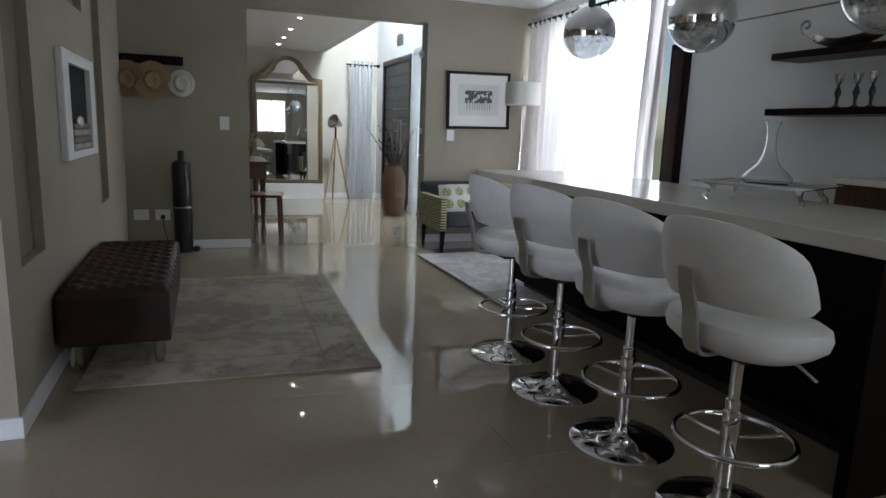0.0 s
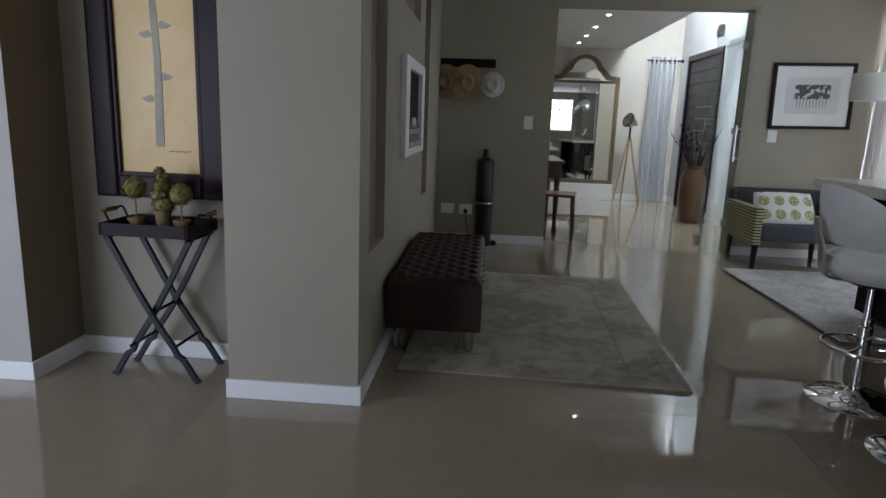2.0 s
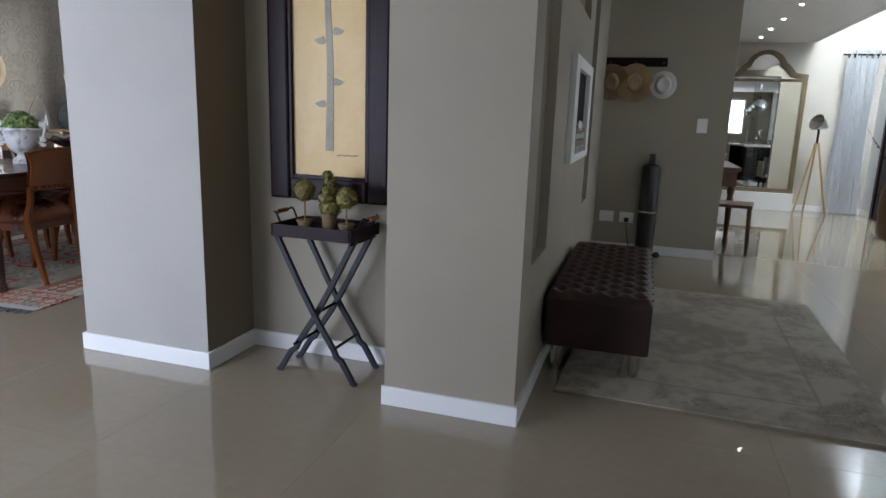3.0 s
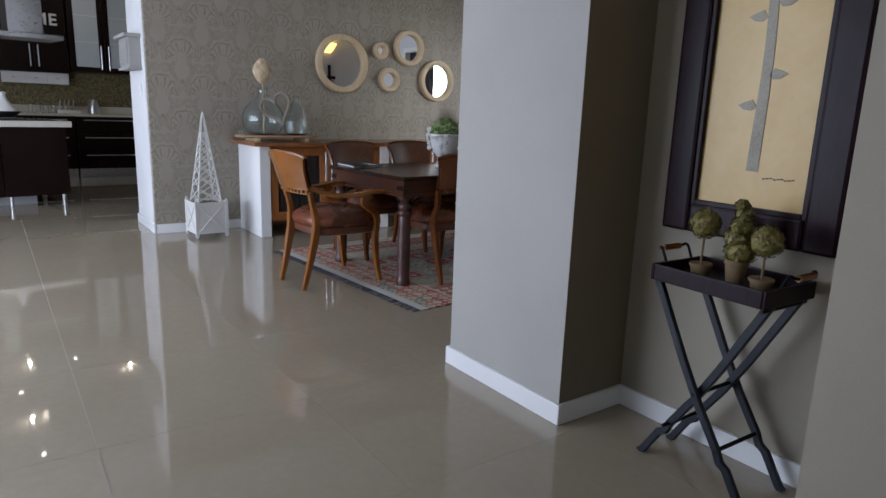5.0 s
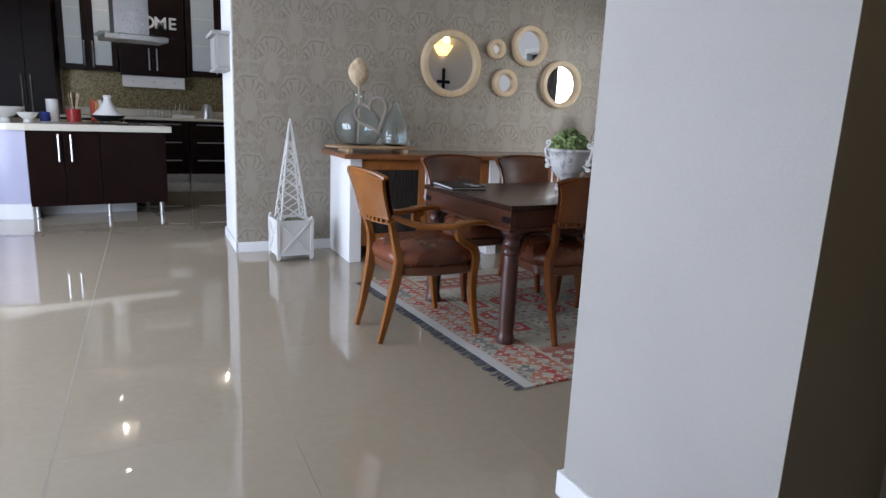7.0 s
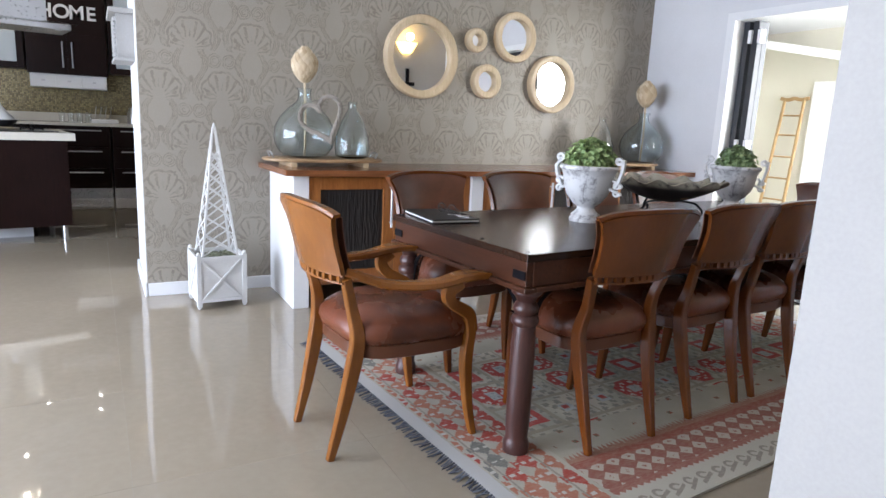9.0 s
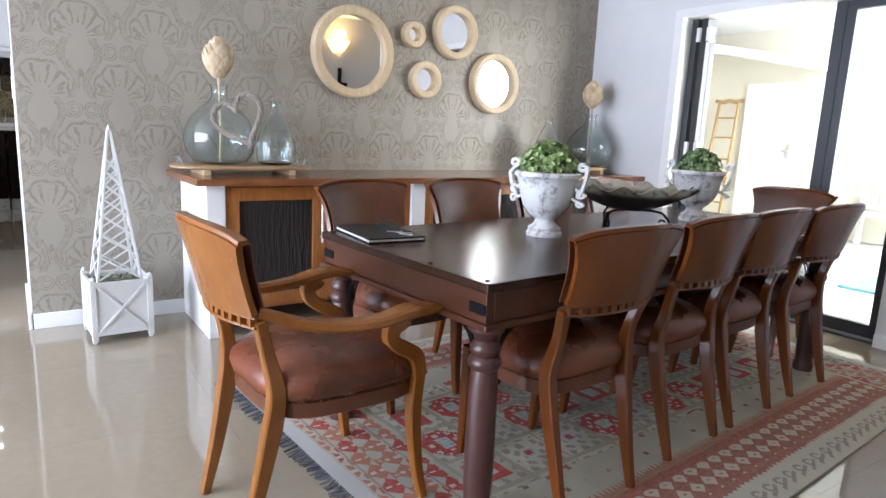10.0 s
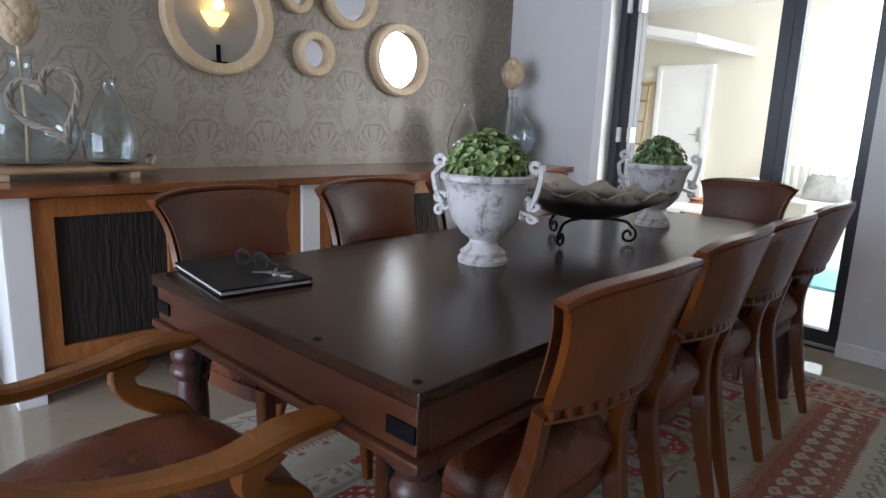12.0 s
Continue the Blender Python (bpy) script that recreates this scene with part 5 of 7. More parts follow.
part("white_bundle", bm, M_CERAMIC, box_fr, "rounded white cloth bundle", True)

rack = thing("hat_rack", "dark wooden wall rack", "rack", m=pose(-0.30, 7.41, 1.745))
boxes("board", M_FRAMEWOOD, [(-0.29, 0.275, -0.022, 0, -0.035, 0.045)], rack, bevel=0.004)
for x in (-0.22, 0.0, 0.24):
    bm = bmesh.new()
    tube(bm, [(x, -0.02, -0.01), (x, -0.075, 0.01)], 0.007, 8)
    part("peg", bm, M_IRON, rack, smooth=True)
M_STRAW = wooden("brown_straw", (0.14, 0.085, 0.04), (0.34, 0.235, 0.12), 0.85, "x", 3.0)
M_STRAW2 = wooden("tan_straw", (0.22, 0.14, 0.07), (0.46, 0.33, 0.18), 0.85, "x", 3.0)
M_STRAW3 = painted("white_straw", (0.66, 0.65, 0.62), 0.85, 0.08, 0.4)
def hat(x, z, r, material, label, crown=0.115):
    ob = thing("hat", label, "hat", "hats on the rack", pose(x, 7.376, z, 90, 0, 0))
    bm = bmesh.new()
    def brim(u, v):
        a = 6.28319 * u
        q = 0.07 + (r - 0.07) * v
        return (q * math.cos(a), q * 1.04 * math.sin(a), 0.022 + 0.012 * math.sin(2 * a) * v - 0.012 * v * v)
    sheet(bm, brim, 40, 6, 0.003)
    part("brim", bm, material, ob, smooth=True)
    bm = bmesh.new()
    lathe(bm, [(0.085, 0.020), (0.083, 0.05), (0.076, 0.085), (0.062, 0.100), (0.035, 0.097), (0.0, 0.080)], 32)
    for v in bm.verts:
        v.co.x *= 0.82 - 0.25 * (v.co.y > 0) * v.co.y / 0.085 * (v.co.z > 0.06)
    part("crown", bm, material, ob, "pinched crown", True)
    bm = bmesh.new()
    lathe(bm, [(0.087, 0.022), (0.0875, 0.024), (0.0865, 0.042), (0.085, 0.042), (0.085, 0.022), (0.087, 0.022)], 32)
    for v in bm.verts:
        v.co.x *= 0.83
    part("hat_band", bm, M_BLACK if material is not M_STRAW3 else M_STRAW3, ob, smooth=True)
hat(-0.50, 1.57, 0.155, M_STRAW, "dark brown straw hat with black band")
hat(-0.29, 1.565, 0.165, M_STRAW2, "tan straw fedora with pinched crown")
hat(-0.045, 1.553, 0.115, M_STRAW3, "white trilby hat with pinched crown")

vase = thing("floor_vase", "tall matt black bottle-shaped floor vase with silver band", "vase", m=pose(-0.075, 7.27, 0))
bm = bmesh.new()
lathe(bm, [(0.0, 0), (0.078, 0.0), (0.082, 0.01), (0.084, 0.40), (0.084, 0.80), (0.080, 0.835), (0.05, 0.855), (0.028, 0.862), (0.026, 0.93), (0.030, 0.945), (0.022, 0.945), (0.018, 0.86)], 32)
part("body", bm, M_BLACK, vase, smooth=True)
bm = bmesh.new()
lathe(bm, [(0.0835, 0.415), (0.087, 0.417), (0.087, 0.433), (0.0835, 0.435)], 32)
part("band", bm, M_SILVER, vase, "silver band", True)
bm = bmesh.new()
ball(bm, 0.03, (0.11, -0.03, 0.03), (1.2, 0.8, 1), 2)
part("stopper", bm, M_BLACK, vase, smooth=True)

def plate(x, z, w, h, label, kind="switch", plug=False):
    ob = thing("switch_plate" if kind == "switch" else "socket", label, kind, m=pose(x, 7.41, z))
    boxes("plate", M_TRIM, [(-w / 2, w / 2, -0.008, 0, -h / 2, h / 2)], ob, bevel=0.002)
    boxes("rocker", M_WHITE, [(-w * 0.18, w * 0.18, -0.012, -0.008, -h * 0.22, h * 0.22)], ob, bevel=0.001)
    if plug:
        boxes("plug", M_BLACK, [(-0.02, 0.02, -0.035, -0.008, -0.04, 0.0)], ob, "black plug", 0.004)
        bm = bmesh.new()
        tube(bm, spline([(0, -0.03, -0.03), (0.01, -0.04, -0.12), (0.05, -0.05, -0.32)], 6), 0.004, 6)
        part("cord", bm, M_BLACK, ob, "black cord", True)
plate(0.32, 1.207, 0.085, 0.125, "white light switch on the taupe wall")
plate(-0.44, 0.336, 0.13, 0.10, "white double socket above the bench", "socket")
plate(-0.255, 0.334, 0.13, 0.10, "white socket with a black plug", "socket", True)
plate(2.63, 1.165, 0.085, 0.115, "white light switch under the framed picture")

pic = thing("framed_picture", "black framed print with wide white mount", "picture", m=pose(2.94, 7.41, 1.545, 0, -1.2, 0))
PW, PH = 0.74, 0.605
for c in ((-PW / 2, -PW / 2 + 0.03, -0.03, 0, -PH / 2, PH / 2), (PW / 2 - 0.03, PW / 2, -0.03, 0, -PH / 2, PH / 2), (-PW / 2 + 0.03, PW / 2 - 0.03, -0.03, 0, PH / 2 - 0.03, PH / 2), (-PW / 2 + 0.03, PW / 2 - 0.03, -0.03, 0, -PH / 2, -PH / 2 + 0.03)):
    boxes("frame_bar", M_FRAMEWOOD, [c], pic, "dark wooden frame", 0.004)
boxes("mount", M_CERAMIC, [(-PW / 2 + 0.03, PW / 2 - 0.03, -0.012, -0.002, -PH / 2 + 0.03, PH / 2 - 0.03)], pic, "white paper mount")
k = Mat("ink_print", (0.7, 0.69, 0.66), 0.6)
x, _, z = k.xyz()
tree = k.noise(26, 5).gt(0.46) * (x / 0.16).abs().lt(1.0) * ((z - 0.04) / 0.065).abs().lt(1.0)
trunks = (x * 34).tri().lt(0.25) * (x / 0.14).abs().lt(1.0) * ((z + 0.05) / 0.05).abs().lt(1.0)
k.set("Base Color", k.mix(tree.max(trunks * 0.7), (0.62, 0.62, 0.60), (0.09, 0.09, 0.09)))
boxes("print", k.m, [(-0.24, 0.24, -0.014, -0.012, -0.16, 0.17)], pic, "grey ink drawing of trees")

# ---- niche: painting and butler tray ----
pnt = thing("painting", "ochre painting of a plant stem in a dark frame", "painting", m=pose(-1.58, 3.98, 1.61))
OW, OB = 0.60, 0.81
for c in ((-0.312, -0.205, -0.045, 0, -OB, 0.9), (0.205, 0.312, -0.045, 0, -OB, 0.9), (-0.205, 0.205, -0.045, 0, -OB, -OB + 0.105), (-0.205, 0.205, -0.045, 0, 0.79, 0.9)):
    boxes("frame_bar", M_FRAMEWOOD, [c], pnt, "wide dark wooden frame", 0.012)
for c in ((-0.21, -0.190, -0.035, -0.004, -0.71, 0.80), (0.190, 0.21, -0.035, -0.004, -0.71, 0.80), (-0.19, 0.19, -0.035, -0.004, -0.71, -0.69), (-0.19, 0.19, -0.035, -0.004, 0.78, 0.80)):
    boxes("slip", M_FRAMEWOOD, [c], pnt, bevel=0.003)
boxes("canvas", M_CANVAS, [(-0.2, 0.2, -0.018, -0.004, -0.70, 0.79)], pnt, "ochre canvas")
M_STEM = painted("grey_brushwork", (0.42, 0.38, 0.30), 0.6, 0.25, 0.4)
bm = bmesh.new()
bar(bm, spline([(0.0, -0.0195, -0.57), (0.006, -0.0195, -0.2), (-0.006, -0.0195, 0.15), (0.004, -0.0195, 0.72)], 6), [(0.042, 0.002), (0.034, 0.002), (0.03, 0.002), (0.03, 0.002)])
part("painted_stem", bm, M_STEM, pnt, "painted grey stem")
for n, (z, s) in enumerate(((-0.355, -1), (-0.255, 1), (-0.07, -1), (-0.03, 1), (0.21, -1), (0.26, 1), (0.48, -1), (0.53, 1), (0.70, -1))):
    bm = bmesh.new()
    ps = [(s * 0.015, z), (s * 0.03, z + 0.022), (s * 0.06, z + 0.012), (s * 0.078, z + 0.004), (s * 0.055, z - 0.012), (s * 0.03, z - 0.014)]
    loft(bm, [[(x, -0.0205, zz) for x, zz in ps], [(x, -0.0185, zz) for x, zz in ps]])
    part("painted_leaf", bm, M_STEM, pnt)
bm = bmesh.new()
for n in range(9):
    box(bm, 0.04 + 0.012 * n, 0.049 + 0.012 * n, -0.0195, -0.0183, -0.593 + 0.002 * (n % 3), -0.589 + 0.002 * (n % 3))
part("signature", bm, M_FRAMEWOOD, pnt, "illegible signature")

TRAY = pose(-1.515, 3.80, 0, 0, 0, -2)
tray = thing("tray_table", "dark folding butler tray table with crossed legs", "table", m=TRAY)
M_SLATE = wooden("blue_black_wood", (0.007, 0.008, 0.012), (0.022, 0.025, 0.034), 0.4, "z", 1.0, 0.0, 1.0, 0.25)
TL, TD, TZ = 0.192, 0.130, 0.670
boxes("tray_bottom", M_FRAMEWOOD, [(-TL, TL, -TD, TD, TZ, TZ + 0.012)], tray)
for c in ((-TL, TL, -TD - 0.012, -TD, TZ - 0.004, TZ + 0.052), (-TL, TL, TD, TD + 0.012, TZ - 0.004, TZ + 0.052), (-TL - 0.012, -TL, -TD - 0.012, TD + 0.012, TZ - 0.004, TZ + 0.052), (TL, TL + 0.012, -TD - 0.012, TD + 0.012, TZ - 0.004, TZ + 0.052)):
    boxes("tray_side", M_FRAMEWOOD, [c], tray, bevel=0.004)
for s in (-1, 1):
    bm = bmesh.new()
    tube(bm, spline([(s * (TL + 0.006), -0.07, TZ + 0.045), (s * (TL + 0.03), -0.07, TZ + 0.095), (s * (TL + 0.045), -0.05, TZ + 0.09), (s * (TL + 0.045), 0.05, TZ + 0.09), (s * (TL + 0.03), 0.07, TZ + 0.095), (s * (TL + 0.006), 0.07, TZ + 0.045)], 4), 0.005, 7)
    part("handle", bm, M_IRON, tray, "bent iron handle", True)
    bm = bmesh.new()
    tube(bm, [(s * (TL + 0.045), -0.045, TZ + 0.09), (s * (TL + 0.045), 0.045, TZ + 0.09)], 0.011, 9)
    part("grip", bm, M_HONEY, tray, "wooden grip", True)
for y, flip in ((-0.115, 1), (-0.085, -1), (0.115, 1), (0.085, -1)):
    bm = bmesh.new()
    pts = [(-flip * 0.19, y, TZ), (-flip * 0.06, y, 0.42), (flip * 0.02, y, 0.28), (flip * 0.10, y, 0.16), (flip * 0.115, y, 0.125), (flip * 0.14, y, 0.11), (flip * 0.20, y, 0.012), (flip * 0.215, y, 0.0)]
    bar(bm, pts, [(0.020, 0.026)] * 8, (0, 1, 0))
    part("leg", bm, M_SLATE, tray, "crossed wooden leg")
for x, z in ((0.0, 0.315), (0.10, 0.16), (-0.10, 0.16), (-0.185, 0.655), (0.185, 0.655)):
    bm = bmesh.new()
    tube(bm, [(x, -0.125, z), (x, 0.125, z)], 0.007, 8)
    part("stretcher", bm, M_IRON, tray, smooth=True)
TZ2 = TZ + 0.012
def moss_ball(bm, r, place, rnd, n=260, zs=1.0):
    ball(bm, r * 0.93, place, (1, 1, zs), 2)
    for _ in range(n):
        a, e = rnd.uniform(0, 6.283), math.asin(rnd.uniform(-1, 1))
        d = Vector((math.cos(a) * math.cos(e), math.sin(a) * math.cos(e), math.sin(e) * zs))
        p = Vector(place) + d * r * rnd.uniform(0.88, 1.02)
        s = rnd.uniform(0.004, 0.009)
        q = d + Vector((rnd.uniform(-1, 1), rnd.uniform(-1, 1), rnd.uniform(-1, 1))) * 0.6
        m4 = Matrix.Translation(p) @ q.to_track_quat("Z", "Y").to_matrix().to_4x4()
        bm.faces.new([bm.verts.new(m4 @ Vector(c)) for c in ((-s, -s, 0), (s, -s * 0.5, 0.002), (0, s, 0.003))])
M_TERRA = painted("mossy_terracotta", (0.24, 0.16, 0.08), 0.85, 0.15)
for n, (dx, dy, kind, label) in enumerate(((-0.100, -0.02, "ball", "small moss ball topiary in a clay pot"), (0.015, 0.0, "cone", "spiral moss topiary in a clay pot"), (0.120, -0.03, "ball", "moss ball topiary in a clay pot"))):
    ob = thing("topiary", label, "topiary", "moss topiaries on the tray", TRAY @ pose(dx, dy, TZ2))
    rnd = random.Random(n + 11)
    pot = 0.05 if kind == "ball" else 0.085
    bm = bmesh.new()
    lathe(bm, [(0, 0), (0.026, 0), (0.034, pot * 0.8), (0.038, pot * 0.82), (0.038, pot), (0.03, pot), (0.0, pot - 0.006)], 20)
    part("pot", bm, M_TERRA, ob, "mossy clay pot", True)
    bm = bmesh.new()
    if kind == "ball":
        tube(bm, [(0, 0, pot - 0.01), (0, 0, 0.15)], 0.004, 6)
        part("stem", bm, M_TERRA, ob)
        bm = bmesh.new()
        moss_ball(bm, 0.050, (0, 0, 0.185 if n == 0 else 0.165), rnd)
    else:
        for z, r in ((0.11, 0.052), (0.155, 0.046), (0.195, 0.038), (0.23, 0.029), (0.262, 0.021)):
            moss_ball(bm, r, (0.007 * math.cos(z * 60), 0.007 * math.sin(z * 60), z), rnd, 150, 0.75)
    tagged(part("moss", bm, M_MOSS, ob, "dry olive moss"), kind="stuff")

# ---- bar ----
bar_ob = thing("bar_counter", "dark espresso bar with thick white stone top", "bar counter")
BX0, BX1, BY0, BY1, BZ = 2.10, 3.02, 2.22, 5.42, 0.93
boxes("body", M_BAR, [(2.42, 2.98, 2.32, 5.30, 0.08, 0.865)], bar_ob, "dark veneer body")
boxes("plinth", M_BLACK, [(2.48, 2.94, 2.36, 5.26, 0, 0.08)], bar_ob)
bm = bmesh.new()
box(bm, BX0, BX1, BY0, BY1, 0.868, BZ, bevel=0.006)
part("worktop", bm, M_STONE, bar_ob, "thick white stone top")
boxes("leg_panel", M_BAR, [(2.16, 2.98, 2.27, 2.315, 0, 0.866)], bar_ob, "dark end panel")

def stool_parts(ob):
    bm = bmesh.new()
    lathe(bm, [(0, 0), (0.205, 0.0), (0.207, 0.006), (0.200, 0.012), (0.12, 0.022), (0.05, 0.036), (0.032, 0.055), (0.030, 0.06)], 44)
    part("base_plate", bm, M_CHROME, ob, "domed chrome base", True)
    bm = bmesh.new()
    lathe(bm, [(0.029, 0.05), (0.029, 0.36), (0.024, 0.365), (0.024, 0.40), (0.019, 0.402), (0.019, 0.56)], 24)
    part("column", bm, M_CHROME, ob, "chrome gas column", True)
    bm = bmesh.new()
    tube(bm, [(0.185 * math.cos(a), 0.02 + 0.185 * math.sin(a), 0.265) for a in [6.283 * j / 40 for j in range(40)]], 0.010, 10, closed=True)
    for a in (70, 190, 310):
        tube(bm, [(0.02 * math.cos(radians(a)), 0.02 * math.sin(radians(a)), 0.265), (0.18 * math.cos(radians(a)), 0.02 + 0.18 * math.sin(radians(a)), 0.265)], 0.008, 8)
    part("footrest", bm, M_CHROME, ob, "chrome ring footrest", True)
    bm = bmesh.new()
    box(bm, -0.09, 0.09, -0.09, 0.09, 0.555, 0.575, bevel=0.004)
    seat_plate = part("seat_plate", bm, M_BLACK, ob)
    bm = bmesh.new()
    tube(bm, [(0.05, 0.02, 0.56), (0.13, 0.10, 0.545), (0.17, 0.14, 0.50)], 0.005, 7)
    part("lever", bm, M_CHROME, ob, "lift lever", True)
    bm = bmesh.new()
    def pad(s, z):
        n = 36
        return [(s * 0.235 * math.copysign(abs(math.cos(a)) ** 0.75, math.cos(a)), s * 0.205 * math.copysign(abs(math.sin(a)) ** 0.75, math.sin(a)) + 0.01, z - 0.012 * math.sin(a) * (1 if math.sin(a) > 0 else 0)) for a in [6.283 * j / n for j in range(n)]]
    loft(bm, [pad(0.55, 0.572), pad(0.82, 0.585), pad(0.97, 0.615), pad(1.0, 0.645), pad(0.97, 0.675), pad(0.85, 0.692), pad(0.5, 0.700)])
    part("seat", bm, M_WHITEHIDE, ob, "padded white leather seat", True)
    # the back wraps round behind: an oval pad on an arc
    def back(u, v, off):
        a = (u - 0.5) * 2
        e = math.sqrt(max(0.0, 1 - abs(a) ** 2.6))
        z = 0.868 + (v - 0.5) * 0.262 * (0.30 + 0.70 * e) - 0.050 * a * a
        ang = a * 1.32
        r = 0.258 + off
        return (r * math.sin(ang), -r * math.cos(ang) * 0.90 + 0.02 - 0.05 * (v - 0.3), z)
    bm = bmesh.new()
    n, mseg = 30, 14
    rings = []
    for i in range(n + 1):
        u = 0.004 + 0.992 * i / n
        ring = []
        for j in range(mseg):
            t = 6.283 * j / mseg
            v = 0.5 + 0.5 * math.sin(t)
            a = abs((u - 0.5) * 2)
            ring.append(back(u, v, 0.028 * math.cos(t) * math.sqrt(max(0.02, 1 - a ** 4))))
        rings.append(ring)
    loft(bm, rings)
    part("backrest", bm, M_WHITEHIDE, ob, "wraparound padded white leather back", True)
    bm = bmesh.new()
    bar(bm, spline([(0, -0.10, 0.578), (0, -0.20, 0.585), (0, -0.232, 0.64), (0, -0.242, 0.72), (0, -0.268, 0.79), (0, -0.278, 0.85)], 4), (0.055, 0.012))
    part("back_bracket", bm, M_STEEL, ob, "flat steel bracket joining back and seat", True)


stool = thing("bar_stool", "white leather swivel bar stool on chrome base", "stool", "stools along the bar", pose(1.71, 2.37, 0, 0, 0, -84))
stool_parts(stool)
for x, y, turn in ((1.685, 2.88, -82), (1.69, 3.42, -80), (1.70, 3.95, -94)):
    copy_thing(stool, pose(x, y, 0, 0, 0, turn))
copy_thing(stool, pose(3.25, 2.75, 0, 0, 0, 95))

tr = thing("silver_tray", "footed rectangular silver tray on the bar", "tray", m=pose(2.70, 3.26, BZ, 0, 0, 24) @ Matrix.Diagonal((0.9, 0.82, 1.25, 1.0)))
bm = bmesh.new()
box(bm, -0.20, 0.20, -0.28, 0.28, 0.058, 0.064, bevel=0.002)
part("plate", bm, M_SILVER, tr, smooth=True)
for c in ((-0.26, -0.20, -0.33, 0.33), (0.20, 0.26, -0.33, 0.33), (-0.20, 0.20, -0.33, -0.28), (-0.20, 0.20, 0.28, 0.33)):
    bm = bmesh.new()
    box(bm, c[0], c[1], c[2], c[3], 0.066, 0.074, bevel=0.003)
    part("rim", bm, M_SILVER, tr, "raised silver rim")
for x in (-0.17, 0.17):
    for y in (-0.24, 0.24):
        bm = bmesh.new()
        bar(bm, spline([(x * 1.15, y * 1.1, 0.0), (x * 1.2, y * 1.12, 0.015), (x * 1.05, y * 1.03, 0.035), (x, y, 0.06)], 4), [(0.03, 0.03), (0.018, 0.018), (0.02, 0.02), (0.04, 0.04)])
        part("foot", bm, M_SILVER, tr, "scrolled foot", True)
dec = thing("decanter", "wide clear glass wine decanter on the silver tray", "decanter", m=pose(2.74, 3.30, BZ + 0.081))
bm = bmesh.new()
OUT = [(r * 0.85, z * 1.3) for r, z in ((0.11, 0.0), (0.135, 0.01), (0.138, 0.025), (0.11, 0.045), (0.06, 0.075), (0.034, 0.115), (0.027, 0.16), (0.030, 0.205), (0.044, 0.235))]
lathe(bm, [(0, 0)] + OUT + [(r - 0.003, z + (0.003 if i == 0 else 0)) for i, (r, z) in enumerate(OUT)][::-1] + [(0, 0.004)], 36)
part("glass", bm, M_CLEAR, dec, smooth=True)

def pendant(x, y, z, r):
    ob = thing("pendant_lamp", "mirrored chrome globe pendant with clear lower half", "pendant lamp", "globe pendants over the bar", pose(x, y, z))
    bm = bmesh.new()
    lathe(bm, [(r * math.cos(a), r * math.sin(a)) for a in [radians(-12 + 102 * j / 18) for j in range(19)]], 40)
    part("mirrored_cap", bm, M_CHROME, ob, "mirrored chrome upper shell", True)
    bm = bmesh.new()
    k = [(r * 0.995 * math.cos(a), r * 0.995 * math.sin(a)) for a in [radians(-90 + 78 * j / 14) for j in range(15)]]
    lathe(bm, k, 40)
    part("globe", bm, M_FROST, ob, "clear glass lower bowl", True)
    bm = bmesh.new()
    lathe(bm, [(0.022, r), (0.022, r + 0.05), (0.004, r + 0.06)], 14)
    tube(bm, [(0, 0, r + 0.05), (0, 0, CEIL - z)], 0.0035, 6)
    part("cord", bm, M_BLACK, ob)
M_FROST = clear_pane("lightly_frosted_glass", (0.86, 0.88, 0.88), 0.5)
pendant(2.46, 4.55, 1.855, 0.165)
pendant(2.52, 3.62, 1.815, 0.165)
pendant(2.58, 2.70, 1.80, 0.165)

# wall units behind the bar
sh = thing("glass_cabinet_door", "dark framed smoked glass panel on the white wall", "panel", m=pose(3.6, 4.99, 0))
boxes("frame_board", M_FRAMEWOOD, [(-0.05, 0, -0.08, 0.10, 0.75, 1.93)], sh, bevel=0.004)
boxes("panel", M_OXHIDE, [(-0.056, -0.05, -0.05, 0.07, 0.80, 1.88)], sh, "dark reddish print")
boxes("panel_joint", M_TAUPE, [(3.596, 3.6, 3.30, 4.86, 2.02, 2.03)]).name = "panel_joint"
tagged(bpy.data.objects["panel_joint"], "thin shadow joint in the white wall", "trim", kind="structure")
for z, x0 in ((1.70, 0), (1.375, 0)):
    ob = thing("floating_shelf", "dark wooden floating shelf on a white wall", "shelf", "floating shelves", pose(3.6, 0, z))
    boxes("board", M_ESPRESSO, [(-0.24, 0, 2.0, 3.95, 0, 0.04)], ob, bevel=0.003)
boat = thing("silver_bowl", "long silver boat bowl with curled handle", "bowl", m=pose(3.48, 3.55, 1.74, 0, 0, 90))
bm = bmesh.new()
sheet(bm, lambda u, v: ((u - 0.5) * 0.46, (v - 0.5) * 0.14 * math.sin(math.pi * min(max(u, 0.02), 0.98)), 0.002 + 0.05 * (2 * v - 1) ** 2 + 0.06 * (2 * u - 1) ** 2), 20, 10, 0.003)
part("body", bm, M_SILVER, boat, smooth=True)
bm = bmesh.new()
tube(bm, spline([(0.22, 0, 0.07), (0.27, 0, 0.10)] + spiral(0.285, 0.155, 0.045, 0.01, -1.7, 5.0, steps=14), 2), 0.008, 7)
part("curl", bm, M_SILVER, boat, "curled handle", True)
